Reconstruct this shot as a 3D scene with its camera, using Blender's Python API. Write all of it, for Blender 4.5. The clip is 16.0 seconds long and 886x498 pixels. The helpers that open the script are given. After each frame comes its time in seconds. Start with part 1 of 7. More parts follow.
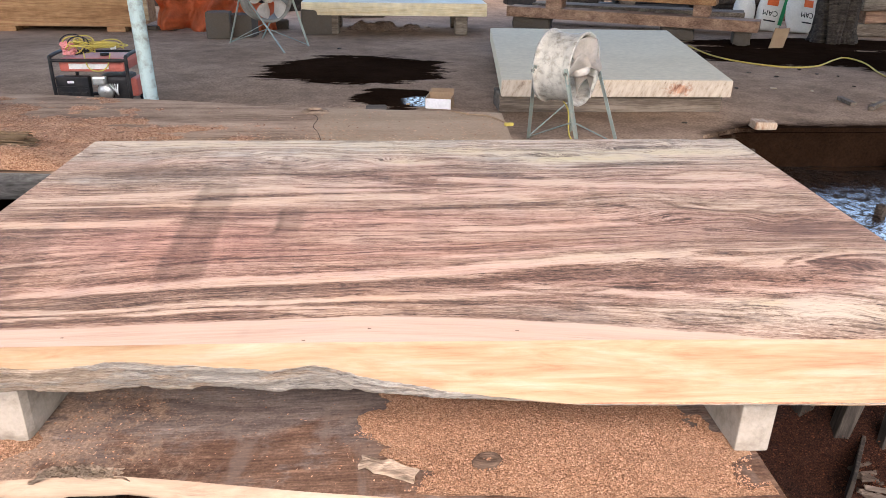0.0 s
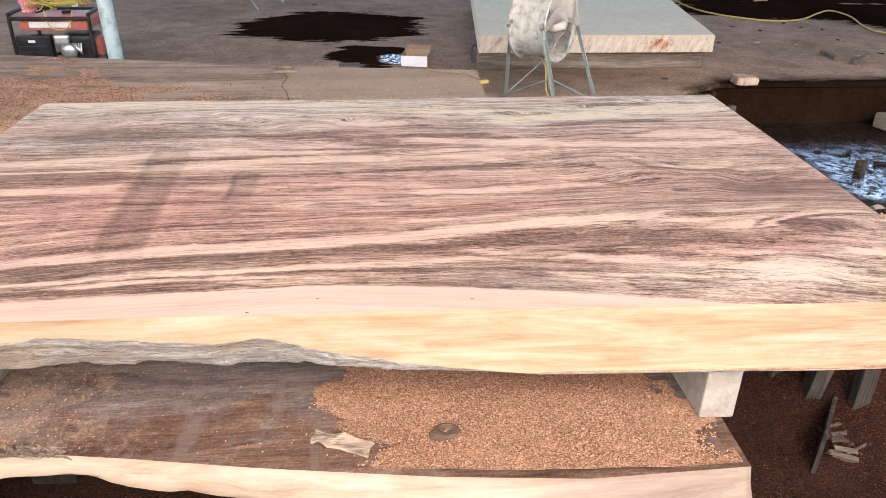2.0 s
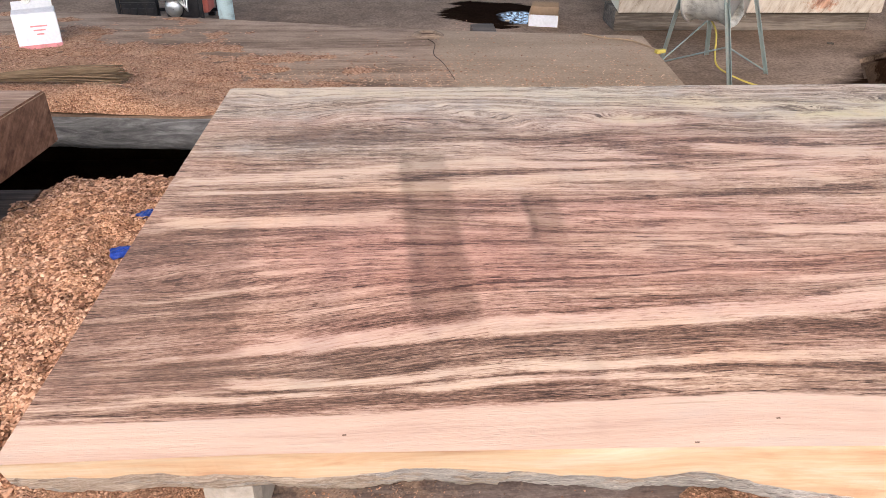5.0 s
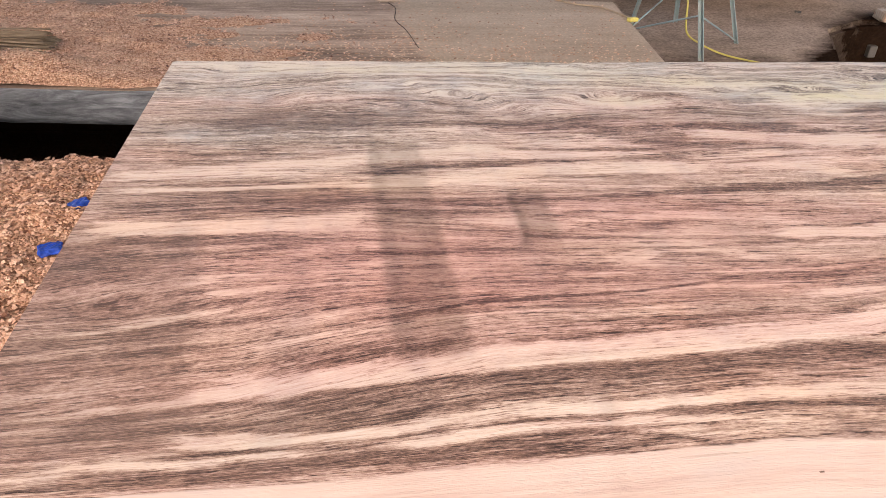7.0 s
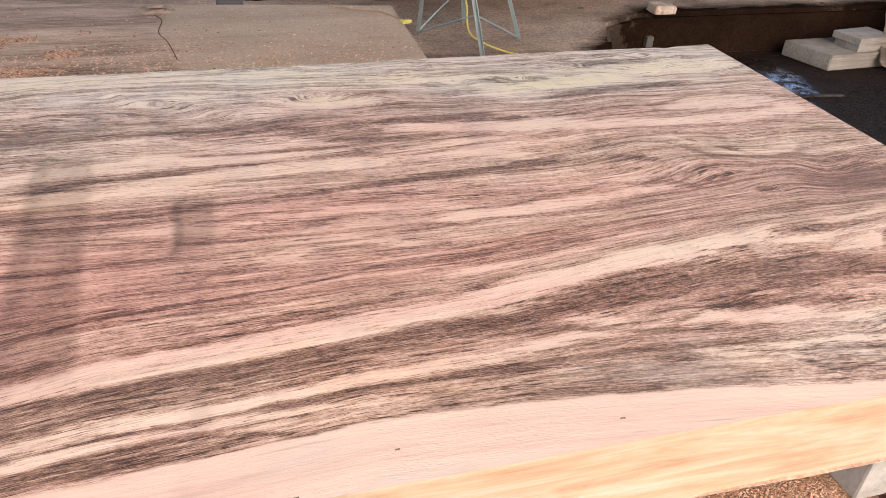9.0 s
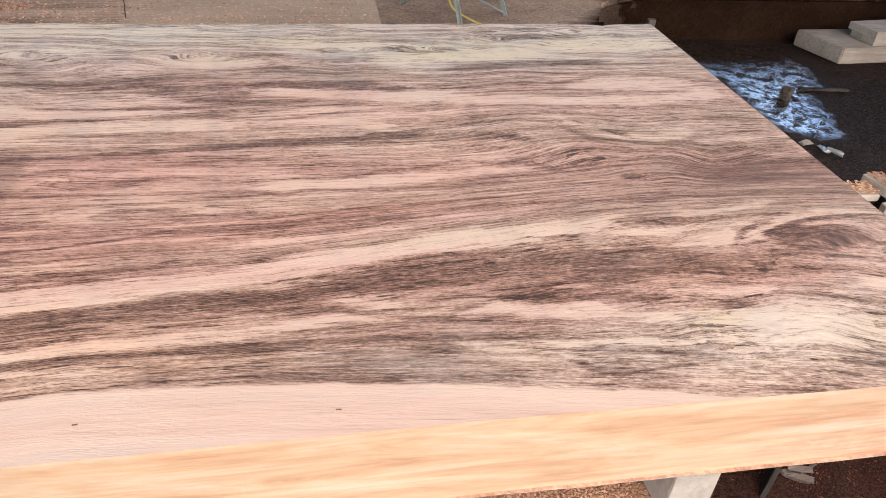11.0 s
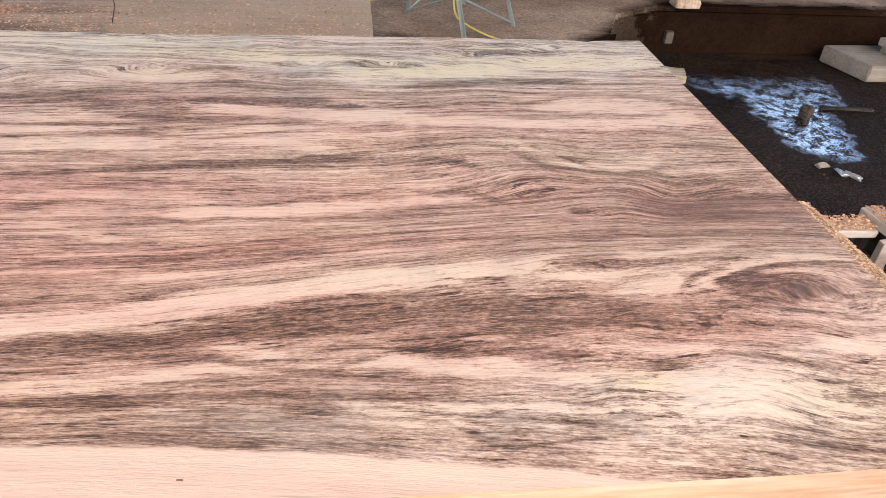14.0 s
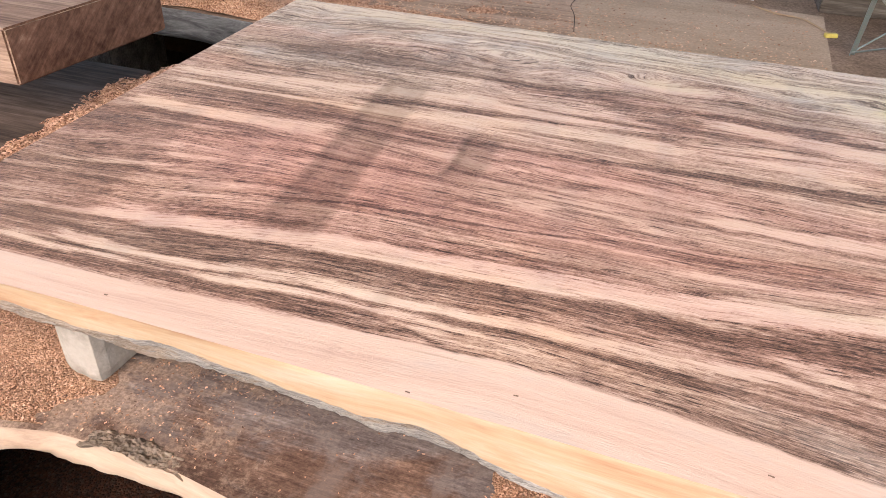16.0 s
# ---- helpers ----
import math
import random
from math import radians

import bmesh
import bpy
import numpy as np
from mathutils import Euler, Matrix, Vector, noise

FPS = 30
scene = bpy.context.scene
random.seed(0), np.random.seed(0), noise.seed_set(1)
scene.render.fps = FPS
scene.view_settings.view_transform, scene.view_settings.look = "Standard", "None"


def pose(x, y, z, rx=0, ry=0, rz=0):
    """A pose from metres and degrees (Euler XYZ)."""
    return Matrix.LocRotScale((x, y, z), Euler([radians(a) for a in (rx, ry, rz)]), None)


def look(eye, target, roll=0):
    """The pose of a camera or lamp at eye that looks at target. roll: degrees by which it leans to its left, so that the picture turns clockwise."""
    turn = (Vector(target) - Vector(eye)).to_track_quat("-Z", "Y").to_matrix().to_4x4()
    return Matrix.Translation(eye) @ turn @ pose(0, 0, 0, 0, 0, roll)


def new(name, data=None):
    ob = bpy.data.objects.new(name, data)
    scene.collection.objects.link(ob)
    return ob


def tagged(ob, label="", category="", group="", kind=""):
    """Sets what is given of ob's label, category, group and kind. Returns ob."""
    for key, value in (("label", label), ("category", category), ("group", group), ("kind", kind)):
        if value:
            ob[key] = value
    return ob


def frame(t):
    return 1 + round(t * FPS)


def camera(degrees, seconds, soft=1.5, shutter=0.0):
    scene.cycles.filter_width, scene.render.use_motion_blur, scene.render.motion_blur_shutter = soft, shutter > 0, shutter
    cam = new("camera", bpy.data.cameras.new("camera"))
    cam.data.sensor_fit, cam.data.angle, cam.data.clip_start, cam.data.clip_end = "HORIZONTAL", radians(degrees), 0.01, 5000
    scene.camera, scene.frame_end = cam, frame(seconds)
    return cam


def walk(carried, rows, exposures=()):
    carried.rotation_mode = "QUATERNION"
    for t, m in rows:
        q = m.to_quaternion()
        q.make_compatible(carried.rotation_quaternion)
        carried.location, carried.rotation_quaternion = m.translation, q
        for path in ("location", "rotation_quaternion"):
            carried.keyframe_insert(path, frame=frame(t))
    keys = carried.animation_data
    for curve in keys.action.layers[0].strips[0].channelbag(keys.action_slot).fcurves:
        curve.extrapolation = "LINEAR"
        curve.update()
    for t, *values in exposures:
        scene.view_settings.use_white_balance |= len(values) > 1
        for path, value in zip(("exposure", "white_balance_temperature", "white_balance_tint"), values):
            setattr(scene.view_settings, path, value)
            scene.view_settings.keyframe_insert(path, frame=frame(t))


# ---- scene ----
cam = camera(62.7, 16.0, soft=0.75)
PATH = [
    (0, (-0.118, 0.092, 1.508), (0.026, 1.916, 0.7), 1.0),
    (0.5, (-0.104, 0.092, 1.508), (0.104, 1.9, 0.678), 0.5),
    (1, (-0.062, 0.102, 1.502), (0.217, 1.888, 0.646), 0.6),
    (1.5, (-0.022, 0.113, 1.497), (0.257, 1.888, 0.619), 0.9),
    (2, (-0.047, 0.153, 1.49), (0.129, 1.927, 0.583), 0.8),
    (2.5, (-0.176, 0.218, 1.494), (-0.077, 1.987, 0.568), 1.6),
    (3, (-0.292, 0.277, 1.489), (-0.262, 2.042, 0.549), 1.7),
    (3.5, (-0.384, 0.372, 1.477), (-0.378, 2.129, 0.519), 1.3),
    (4, (-0.487, 0.457, 1.479), (-0.459, 2.203, 0.504), 0.7),
    (4.5, (-0.596, 0.512, 1.49), (-0.533, 2.243, 0.491), 0.5),
    (4.6, (-0.607, 0.529, 1.486), (-0.537, 2.257, 0.482), 0.4),
    (4.7, (-0.614, 0.553, 1.484), (-0.54, 2.278, 0.474), 0.4),
    (6.8, (-0.665, 0.818, 1.46), (-0.482, 2.466, 0.342), 2.3),
    (7, (-0.665, 0.807, 1.461), (-0.457, 2.454, 0.345), 2.6),
    (7.5, (-0.607, 0.782, 1.46), (-0.343, 2.43, 0.358), 2.3),
    (8, (-0.498, 0.742, 1.47), (-0.147, 2.382, 0.381), 2.5),
    (8.5, (-0.397, 0.718, 1.468), (0.052, 2.339, 0.386), 2.6),
    (9, (-0.307, 0.741, 1.458), (0.229, 2.335, 0.376), 3.3),
    (9.2, (-0.267, 0.756, 1.453), (0.293, 2.342, 0.37), 3.7),
    (11.3, (0.126, 0.7, 1.436), (0.546, 2.286, 0.291), 5.0),
    (11.5, (0.165, 0.706, 1.435), (0.606, 2.284, 0.286), 5.1),
    (12, (0.283, 0.741, 1.418), (0.822, 2.289, 0.271), 5.7),
    (12.5, (0.35, 0.769, 1.409), (0.953, 2.292, 0.262), 6.1),
    (13, (0.332, 0.785, 1.43), (0.91, 2.324, 0.29), 5.7),
    (13.5, (0.316, 0.789, 1.436), (0.815, 2.361, 0.304), 5.6),
    (14, (0.264, 0.779, 1.435), (0.605, 2.392, 0.304), 4.9),
    (14.5, (0.204, 0.764, 1.435), (0.331, 2.417, 0.316), 3.1),
    (15, (0.118, 0.745, 1.437), (0.025, 2.399, 0.317), 2.6),
    (15.5, (0.014, 0.72, 1.442), (-0.27, 2.348, 0.316), 2.5),
    (16, (-0.074, 0.696, 1.425), (-0.551, 2.276, 0.295), 2.5),
]
walk(cam, [(t, look(eye, target, roll)) for t, eye, target, roll in PATH], exposures=[(0.0, 1.93, 7120, 15.5), (2.0, 1.98, 7120, 15.5), (3.3, 1.85, 7120, 15.5), (4.6, 1.86, 7120, 15.5), (7.0, 1.9, 7060, 15.5), (9.2, 1.86, 7060, 15.5), (11.5, 1.75, 7000, 14.8), (13.0, 1.94, 7000, 14.8), (14.5, 1.85, 7060, 15.0), (16.0, 1.87, 7120, 15.5)])

# ---- world, sun, exposure ----
world = bpy.data.worlds.new("sky")
scene.world = world
world.use_nodes = True
wn = world.node_tree
sky = wn.nodes.new("ShaderNodeTexSky")
sky.sky_type, sky.sun_disc = "NISHITA", False
sky.dust_density = 1.5
sky.sun_elevation, sky.sun_rotation = radians(45), radians(185)
wn.links.new(sky.outputs[0], wn.nodes["Background"].inputs[0])
wn.nodes["Background"].inputs[1].default_value = 0.15
sun_data = bpy.data.lights.new("sun", "SUN")
sun_data.energy, sun_data.angle, sun_data.color = 1.0, radians(60), (1.0, 0.92, 0.85)
sun = new("sun", sun_data)
sun.matrix_world = look((0.6, -8, 8.0), (0, 0, 0))

# ---- materials ----


class Mat:
    """A node material with short calls for its nodes."""

    def __init__(self, name, rough=0.7, metal=0.0, ior=1.28):
        self.m = bpy.data.materials.new(name)
        self.m.use_nodes = True
        self.t = self.m.node_tree
        self.b = self.t.nodes["Principled BSDF"]
        self.b.inputs["Roughness"].default_value = rough
        self.b.inputs["Metallic"].default_value = metal
        self.b.inputs["IOR"].default_value = ior
        self.coord = None

    def put(self, socket, value):
        if isinstance(value, bpy.types.NodeSocket):
            self.t.links.new(value, socket)
        elif value is not None:
            if socket.type == "RGBA" and len(value) == 3:
                value = (*value, 1)
            socket.default_value = value

    def obj(self):
        if self.coord is None:
            self.coord = self.t.nodes.new("ShaderNodeTexCoord")
        return self.coord.outputs["Object"]

    def uv(self):
        self.obj()
        return self.coord.outputs["UV"]

    def attr(self, name, out="Color"):
        n = self.t.nodes.new("ShaderNodeAttribute")
        n.attribute_name = name
        return n.outputs[out]

    def scale(self, vec, s):
        n = self.t.nodes.new("ShaderNodeMapping")
        self.put(n.inputs["Vector"], vec)
        n.inputs["Scale"].default_value = s
        return n.outputs[0]

    def noise(self, vec=None, scale=5.0, detail=4.0, rough=0.55, distort=0.0, out="Fac"):
        n = self.t.nodes.new("ShaderNodeTexNoise")
        self.put(n.inputs["Vector"], vec if vec is not None else self.obj())
        n.inputs["Scale"].default_value, n.inputs["Detail"].default_value = scale, detail
        n.inputs["Roughness"].default_value, n.inputs["Distortion"].default_value = rough, distort
        return n.outputs[out]

    def voronoi(self, vec=None, scale=5.0, feature="F1", out="Distance"):
        n = self.t.nodes.new("ShaderNodeTexVoronoi")
        n.feature = feature
        self.put(n.inputs["Vector"], vec if vec is not None else self.obj())
        n.inputs["Scale"].default_value = scale
        return n.outputs[out]

    def ramp(self, fac, stops, ease="LINEAR"):
        n = self.t.nodes.new("ShaderNodeValToRGB")
        n.color_ramp.interpolation = ease
        self.put(n.inputs[0], fac)
        e = n.color_ramp.elements
        while len(e) < len(stops):
            e.new(0.5)
        for el, (p, c) in zip(e, stops):
            el.position = p
            el.color = (c, c, c, 1) if isinstance(c, (int, float)) else (*c, 1)
        return n.outputs[0]

    def math(self, op, a, b=0.0, clamp=False):
        n = self.t.nodes.new("ShaderNodeMath")
        n.operation, n.use_clamp = op, clamp
        self.put(n.inputs[0], a)
        self.put(n.inputs[1], b)
        return n.outputs[0]

    def mix(self, fac, a, b, mode="MIX"):
        n = self.t.nodes.new("ShaderNodeMix")
        n.data_type, n.blend_type = "RGBA", mode
        self.put(n.inputs[0], fac)
        self.put(n.inputs[6], a)
        self.put(n.inputs[7], b)
        return n.outputs[2]

    def combine(self, x, y, z=0.0):
        n = self.t.nodes.new("ShaderNodeCombineXYZ")
        for s, v in zip(n.inputs, (x, y, z)):
            self.put(s, v)
        return n.outputs[0]

    def split(self, vec):
        n = self.t.nodes.new("ShaderNodeSeparateXYZ")
        self.put(n.inputs[0], vec)
        return n.outputs

    def random(self):
        return self.t.nodes.new("ShaderNodeObjectInfo").outputs["Random"]

    def island(self):
        return self.t.nodes.new("ShaderNodeNewGeometry").outputs["Random Per Island"]

    def position(self):
        return self.t.nodes.new("ShaderNodeNewGeometry").outputs["Position"]

    def done(self, colour, rough=None, bump=None, strength=0.3, depth=0.01):
        self.put(self.b.inputs["Base Color"], colour)
        self.put(self.b.inputs["Roughness"], rough)
        if bump is not None:
            n = self.t.nodes.new("ShaderNodeBump")
            n.inputs["Strength"].default_value, n.inputs["Distance"].default_value = strength, depth
            self.put(n.inputs["Height"], bump)
            self.t.links.new(n.outputs[0], self.b.inputs["Normal"])
        return self.m


def grain_mat(name, dark, mid, light, axis=0, rough=0.65, bands=9.0, fine=90.0, weather=0.0, grey=(0.3, 0.28, 0.25)):
    """Sawn wood with streaks along one axis of the object."""
    k = Mat(name, rough)
    s = [1.0, 1.0, 1.0]
    s[axis] = 0.06
    v = k.scale(k.obj(), tuple(s))
    wide = k.noise(v, bands, 3, 0.6, 0.6)
    thin = k.noise(v, fine, 4, 0.7)
    f = k.math("ADD", k.math("MULTIPLY", wide, 0.5), k.math("MULTIPLY", thin, 0.5))
    col = k.ramp(f, [(0.38, dark), (0.5, mid), (0.61, light)])
    if weather:
        w = k.ramp(k.noise(scale=3.5, detail=6), [(0.4, 0.0), (0.65, weather)])
        col = k.mix(w, col, grey)
    col = k.mix(0.35, col, k.ramp(k.noise(scale=11, detail=6), [(0.3, 0.45), (0.7, 1.2)]), "MULTIPLY")
    return k.done(col, k.ramp(wide, [(0.3, rough + 0.1), (0.7, rough - 0.1)]), thin, 0.25, 0.004)


def plain_mat(name, colour, rough=0.5, metal=0.0, wear=0.5, scale=14.0, worn=None, bump=0.15):
    """Paint, plastic, cloth or metal with dirt and wear at two scales."""
    k = Mat(name, rough, metal)
    a = k.noise(scale=scale, detail=6, rough=0.65)
    b = k.noise(scale=scale * 9, detail=3)
    dirty = worn or tuple(c * 0.45 for c in colour)
    col = k.mix(k.ramp(a, [(0.45, 0.0), (0.75, wear)]), colour, dirty)
    col = k.mix(0.25, col, k.ramp(b, [(0.3, 0.6), (0.7, 1.15)]), "MULTIPLY")
    return k.done(col, k.ramp(a, [(0.3, max(rough - 0.1, 0.05)), (0.7, min(rough + 0.15, 1))]), b, bump, 0.003)


# wood of the large slab: bands follow the flow that the slab's map gives
def slab_top_mat():
    k = Mat("figured_slab_wood", 0.6, 0.0, 1.4)
    k.b.inputs["Specular IOR Level"].default_value = 0.22
    u, v, _ = k.split(k.uv())

    def streak(fu, fv, off, detail=4, rough=0.62):
        return k.noise(k.combine(k.math("MULTIPLY", u, fu), k.math("MULTIPLY", v, fv), off), 1.0, detail, rough)

    def add(a, b, w):
        return k.math("ADD", a, k.math("MULTIPLY", k.math("SUBTRACT", b, 0.5), w))
    wob, wob2 = streak(2.2, 8.0, 0.0, 6), streak(11.0, 55.0, 1.0, 5)
    vv = add(add(add(v, wob, 0.07), streak(5.5, 20.0, 5.0, 5), 0.05), wob2, 0.03)
    s0, s1 = streak(0.9, 13.0, 9.0, 5), streak(1.8, 42.0, 2.0, 6, 0.68)
    s2, s3 = streak(9.0, 170.0, 3.0, 5, 0.7), streak(45.0, 620.0, 7.0, 4, 0.75)
    s4 = streak(120.0, 480.0, 51.0, 3, 0.7)
    zr, zg, zb = k.split(k.attr("zone"))
    pale, yellow, fig = k.attr("pale", "Fac"), k.attr("yellow", "Fac"), k.attr("figure", "Fac")
    # bands of the figure, their rims torn along the grain
    f = k.math("ADD", add(add(add(add(fig, s0, 0.45), s1, 1.2), streak(3.5, 85.0, 29.0, 5, 0.65), 0.85), streak(6.0, 26.0, 23.0, 6, 0.7), 0.4), 0.49)
    f = k.math("ADD", f, k.math("SUBTRACT", k.math("ADD", k.math("MULTIPLY", pale, 0.22), k.math("MULTIPLY", zg, 0.07)), k.math("MULTIPLY", zb, 0.17)))
    f = add(add(f, wob2, 0.35), s2, 0.5)
    border = k.math("MULTIPLY", k.ramp(f, [(0.59, 0.0), (0.608, 1.0), (0.626, 0.0)]), k.ramp(streak(4.0, 18.0, 67.0, 4), [(0.4, 0.0), (0.58, 0.26)]))
    f = k.ramp(f, [(0.08, 0.23), (0.24, 0.295), (0.31, 0.35), (0.4, 0.39), (0.44, 0.475), (0.55, 0.53), (0.61, 0.56), (0.64, 0.665), (0.8, 0.72), (0.95, 0.78)])
    # growth lines: a thin dark rim on each, fading to light
    lines = k.math("FRACT", k.math("ADD", k.math("MULTIPLY", vv, 24.0), k.math("MULTIPLY", s0, 3.0)))
    rim = k.ramp(lines, [(0.0, 0.2), (0.06, 0.38), (0.2, 0.5), (0.8, 0.54), (0.95, 0.62), (1.0, 0.66)])
    seen = k.ramp(streak(1.8, 13.0, 17.0, 4), [(0.42, 0.08), (0.6, 1.0)])
    f = k.math("ADD", f, k.math("MULTIPLY", k.math("MULTIPLY", k.math("SUBTRACT", rim, 0.5), 0.55), seen))
    # short dark pores and pale torn fibres
    fleck = k.math("MULTIPLY", k.ramp(streak(17.0, 240.0, 41.0, 3, 0.6), [(0.585, 0.0), (0.63, 1.0)]), k.ramp(streak(3.0, 9.0, 43.0, 3), [(0.38, 0.06), (0.58, 0.4)]))
    torn = k.math("MULTIPLY", k.ramp(streak(12.0, 260.0, 47.0, 3, 0.6), [(0.61, 0.0), (0.66, 1.0)]), k.ramp(streak(2.5, 8.0, 53.0, 3), [(0.42, 0.0), (0.62, 0.26)]))
    f = k.math("ADD", f, torn)
    # fine dark veins, and fewer pale ones, that run with the grain
    def vein(fu, fv, off, half, amount, low):
        line = k.ramp(streak(fu, fv, off, 4, 0.55), [(0.5 - half, 0.0), (0.5, 1.0), (0.5 + half, 0.0)])
        return k.math("MULTIPLY", line, k.ramp(streak(fu * 1.7, fv * 0.4, off + 5.0, 3), [(low, 0.0), (low + 0.14, amount)]))
    f = k.math("SUBTRACT", f, k.math("ADD", vein(1.6, 30.0, 71.0, 0.012, 0.24, 0.42), vein(4.5, 75.0, 81.0, 0.02, 0.22, 0.4)))
    f = k.math("ADD", f, vein(3.0, 55.0, 91.0, 0.018, 0.17, 0.46))
    # the pale bands are smooth, the dark ones coarse
    coarse = k.ramp(f, [(0.3, 1.0), (0.5, 0.95), (0.6, 0.85), (0.7, 0.55)])
    fibre = add(add(add(0.0, s2, 0.5), s3, 1.25), s4, 0.7)
    f = k.math("ADD", add(f, s1, 0.2), k.math("SUBTRACT", k.math("MULTIPLY", k.math("SUBTRACT", fibre, fleck), coarse), border))
    pink = k.ramp(f, [(0.0, (0.037, 0.018, 0.013)), (0.2, (0.146, 0.075, 0.050)), (0.36, (0.298, 0.158, 0.113)), (0.52, (0.453, 0.271, 0.205)), (0.68, (0.601, 0.394, 0.308)), (0.95, (0.690, 0.515, 0.412))])
    cream = k.ramp(f, [(0.0, (0.037, 0.020, 0.015)), (0.2, (0.141, 0.080, 0.055)), (0.36, (0.298, 0.176, 0.124)), (0.52, (0.443, 0.300, 0.219)), (0.68, (0.611, 0.445, 0.332)), (0.95, (0.709, 0.566, 0.433))])
    pink = k.mix(k.ramp(streak(0.8, 8.0, 31.0, 5), [(0.4, 0.0), (0.58, 0.9)]), pink, cream)
    red = k.ramp(f, [(0.05, (0.069, 0.030, 0.025)), (0.3, (0.197, 0.092, 0.071)), (0.52, (0.433, 0.221, 0.166)), (0.9, (0.670, 0.412, 0.310))])
    grey = k.ramp(f, [(0.05, (0.05, 0.036, 0.026)), (0.32, (0.17, 0.125, 0.096)), (0.5, (0.34, 0.262, 0.205)), (0.66, (0.56, 0.465, 0.365)), (0.9, (0.69, 0.61, 0.48))])
    col = k.mix(k.math("MULTIPLY", zr, 0.9), pink, red)
    col = k.mix(k.math("MULTIPLY", zg, 0.9), col, grey)
    col = k.mix(k.math("MULTIPLY", yellow, k.ramp(f, [(0.4, 0.1), (0.65, 0.9)])), col, (0.62, 0.53, 0.33))
    smudge = k.math("MULTIPLY", zg, k.ramp(streak(6.0, 15.0, 61.0, 6, 0.7), [(0.5, 0.0), (0.64, 0.65)]))
    col = k.mix(smudge, col, k.ramp(s2, [(0.35, (0.34, 0.28, 0.24)), (0.6, (0.6, 0.52, 0.45))]))
    # grey-green and rusty drifts, and faint marks left across by the planer
    drift = streak(1.8, 5.0, 12.0, 5)
    col = k.mix(k.ramp(drift, [(0.52, 0.0), (0.72, 0.55)]), col, k.mix(1.0, col, (0.9, 0.99, 0.95), "MULTIPLY"))
    col = k.mix(k.ramp(drift, [(0.3, 0.5), (0.46, 0.0)]), col, k.mix(1.0, col, (1.07, 0.95, 0.84), "MULTIPLY"))
    across = k.noise(k.combine(k.math("MULTIPLY", u, 16.0), k.math("MULTIPLY", v, 1.6), 4.0), 1.0, 3, 0.5)
    col = k.mix(k.ramp(across, [(0.5, 0.0), (0.66, 0.7)]), col, k.mix(1.0, col, (0.86, 0.87, 0.9), "MULTIPLY"))
    col = k.mix(k.math("MULTIPLY", zb, 0.3), col, (0.19, 0.118, 0.085))
    sapline = add(add(v, wob2, 0.022), s2, 0.008)
    sap = k.ramp(k.math("ADD", sapline, 0.5), [(0.5, 1.0), (0.503, 0.0)])
    sapcol = k.ramp(add(add(s0, s1, 0.6), s2, 0.5), [(0.32, (0.52, 0.35, 0.27)), (0.46, (0.6, 0.42, 0.325)), (0.58, (0.62, 0.455, 0.355)), (0.72, (0.64, 0.495, 0.375))])
    sapcol = k.mix(k.ramp(streak(5.0, 200.0, 21.0, 3), [(0.64, 0.0), (0.7, 0.5)]), sapcol, (0.34, 0.23, 0.16))
    sapcol = k.mix(k.ramp(streak(3.0, 14.0, 27.0, 4), [(0.55, 0.0), (0.7, 0.45)]), sapcol, (0.5, 0.42, 0.36))
    col = k.mix(sap, col, sapcol)
    marked = k.math("MULTIPLY", k.attr("cross_marks", "Fac"), k.ramp(add(s2, k.noise(k.combine(k.math("MULTIPLY", u, 30.0), k.math("MULTIPLY", v, 30.0), 2.0), 1.0, 4, 0.6), 0.8), [(0.3, 0.65), (0.6, 1.1)]))
    col = k.mix(marked, col, k.mix(1.0, col, (0.42, 0.41, 0.38), "MULTIPLY"))
    h = k.math("ADD", k.math("MULTIPLY", s2, 0.6), k.math("MULTIPLY", s3, 0.7))
    return k.done(col, k.ramp(s1, [(0.3, 0.68), (0.7, 0.48)]), h, 0.4, 0.003)


def sap_mat(name="yellow_sapwood", red_from=0.5, tones=((0.34, (0.42, 0.237, 0.14)), (0.45, (0.48, 0.315, 0.193)), (0.54, (0.5, 0.362, 0.238)), (0.66, (0.52, 0.41, 0.3)))):
    k = Mat(name, 0.6)
    v = k.scale(k.obj(), (1.1, 4.0, 9.0))
    a = k.noise(v, 3.0, 7, 0.68, 0.7)
    b = k.noise(k.scale(k.obj(), (4.0, 40.0, 60.0)), 3.0, 4, 0.65)
    x, y, z = k.split(k.obj())
    col = k.ramp(a, tones)
    pink = k.math("MULTIPLY", k.ramp(k.math("MULTIPLY", x, 0.8), [(red_from, 0.0), (0.85, 0.7)]), k.ramp(a, [(0.4, 1.0), (0.7, 0.3)]))
    col = k.mix(pink, col, k.ramp(b, [(0.35, (0.3, 0.12, 0.08)), (0.6, (0.52, 0.27, 0.19))]))
    if red_from > 0.9:
        col = k.mix(k.ramp(k.math("ADD", x, k.math("MULTIPLY", a, 0.3)), [(0.25, 0.0), (0.55, 0.9)]), col, k.ramp(a, [(0.35, (0.19, 0.13, 0.095)), (0.6, (0.31, 0.235, 0.18))]))
    col = k.mix(0.4, col, k.ramp(b, [(0.3, 0.7), (0.6, 1.05)]), "MULTIPLY")
    return k.done(col, None, b, 0.15, 0.004)


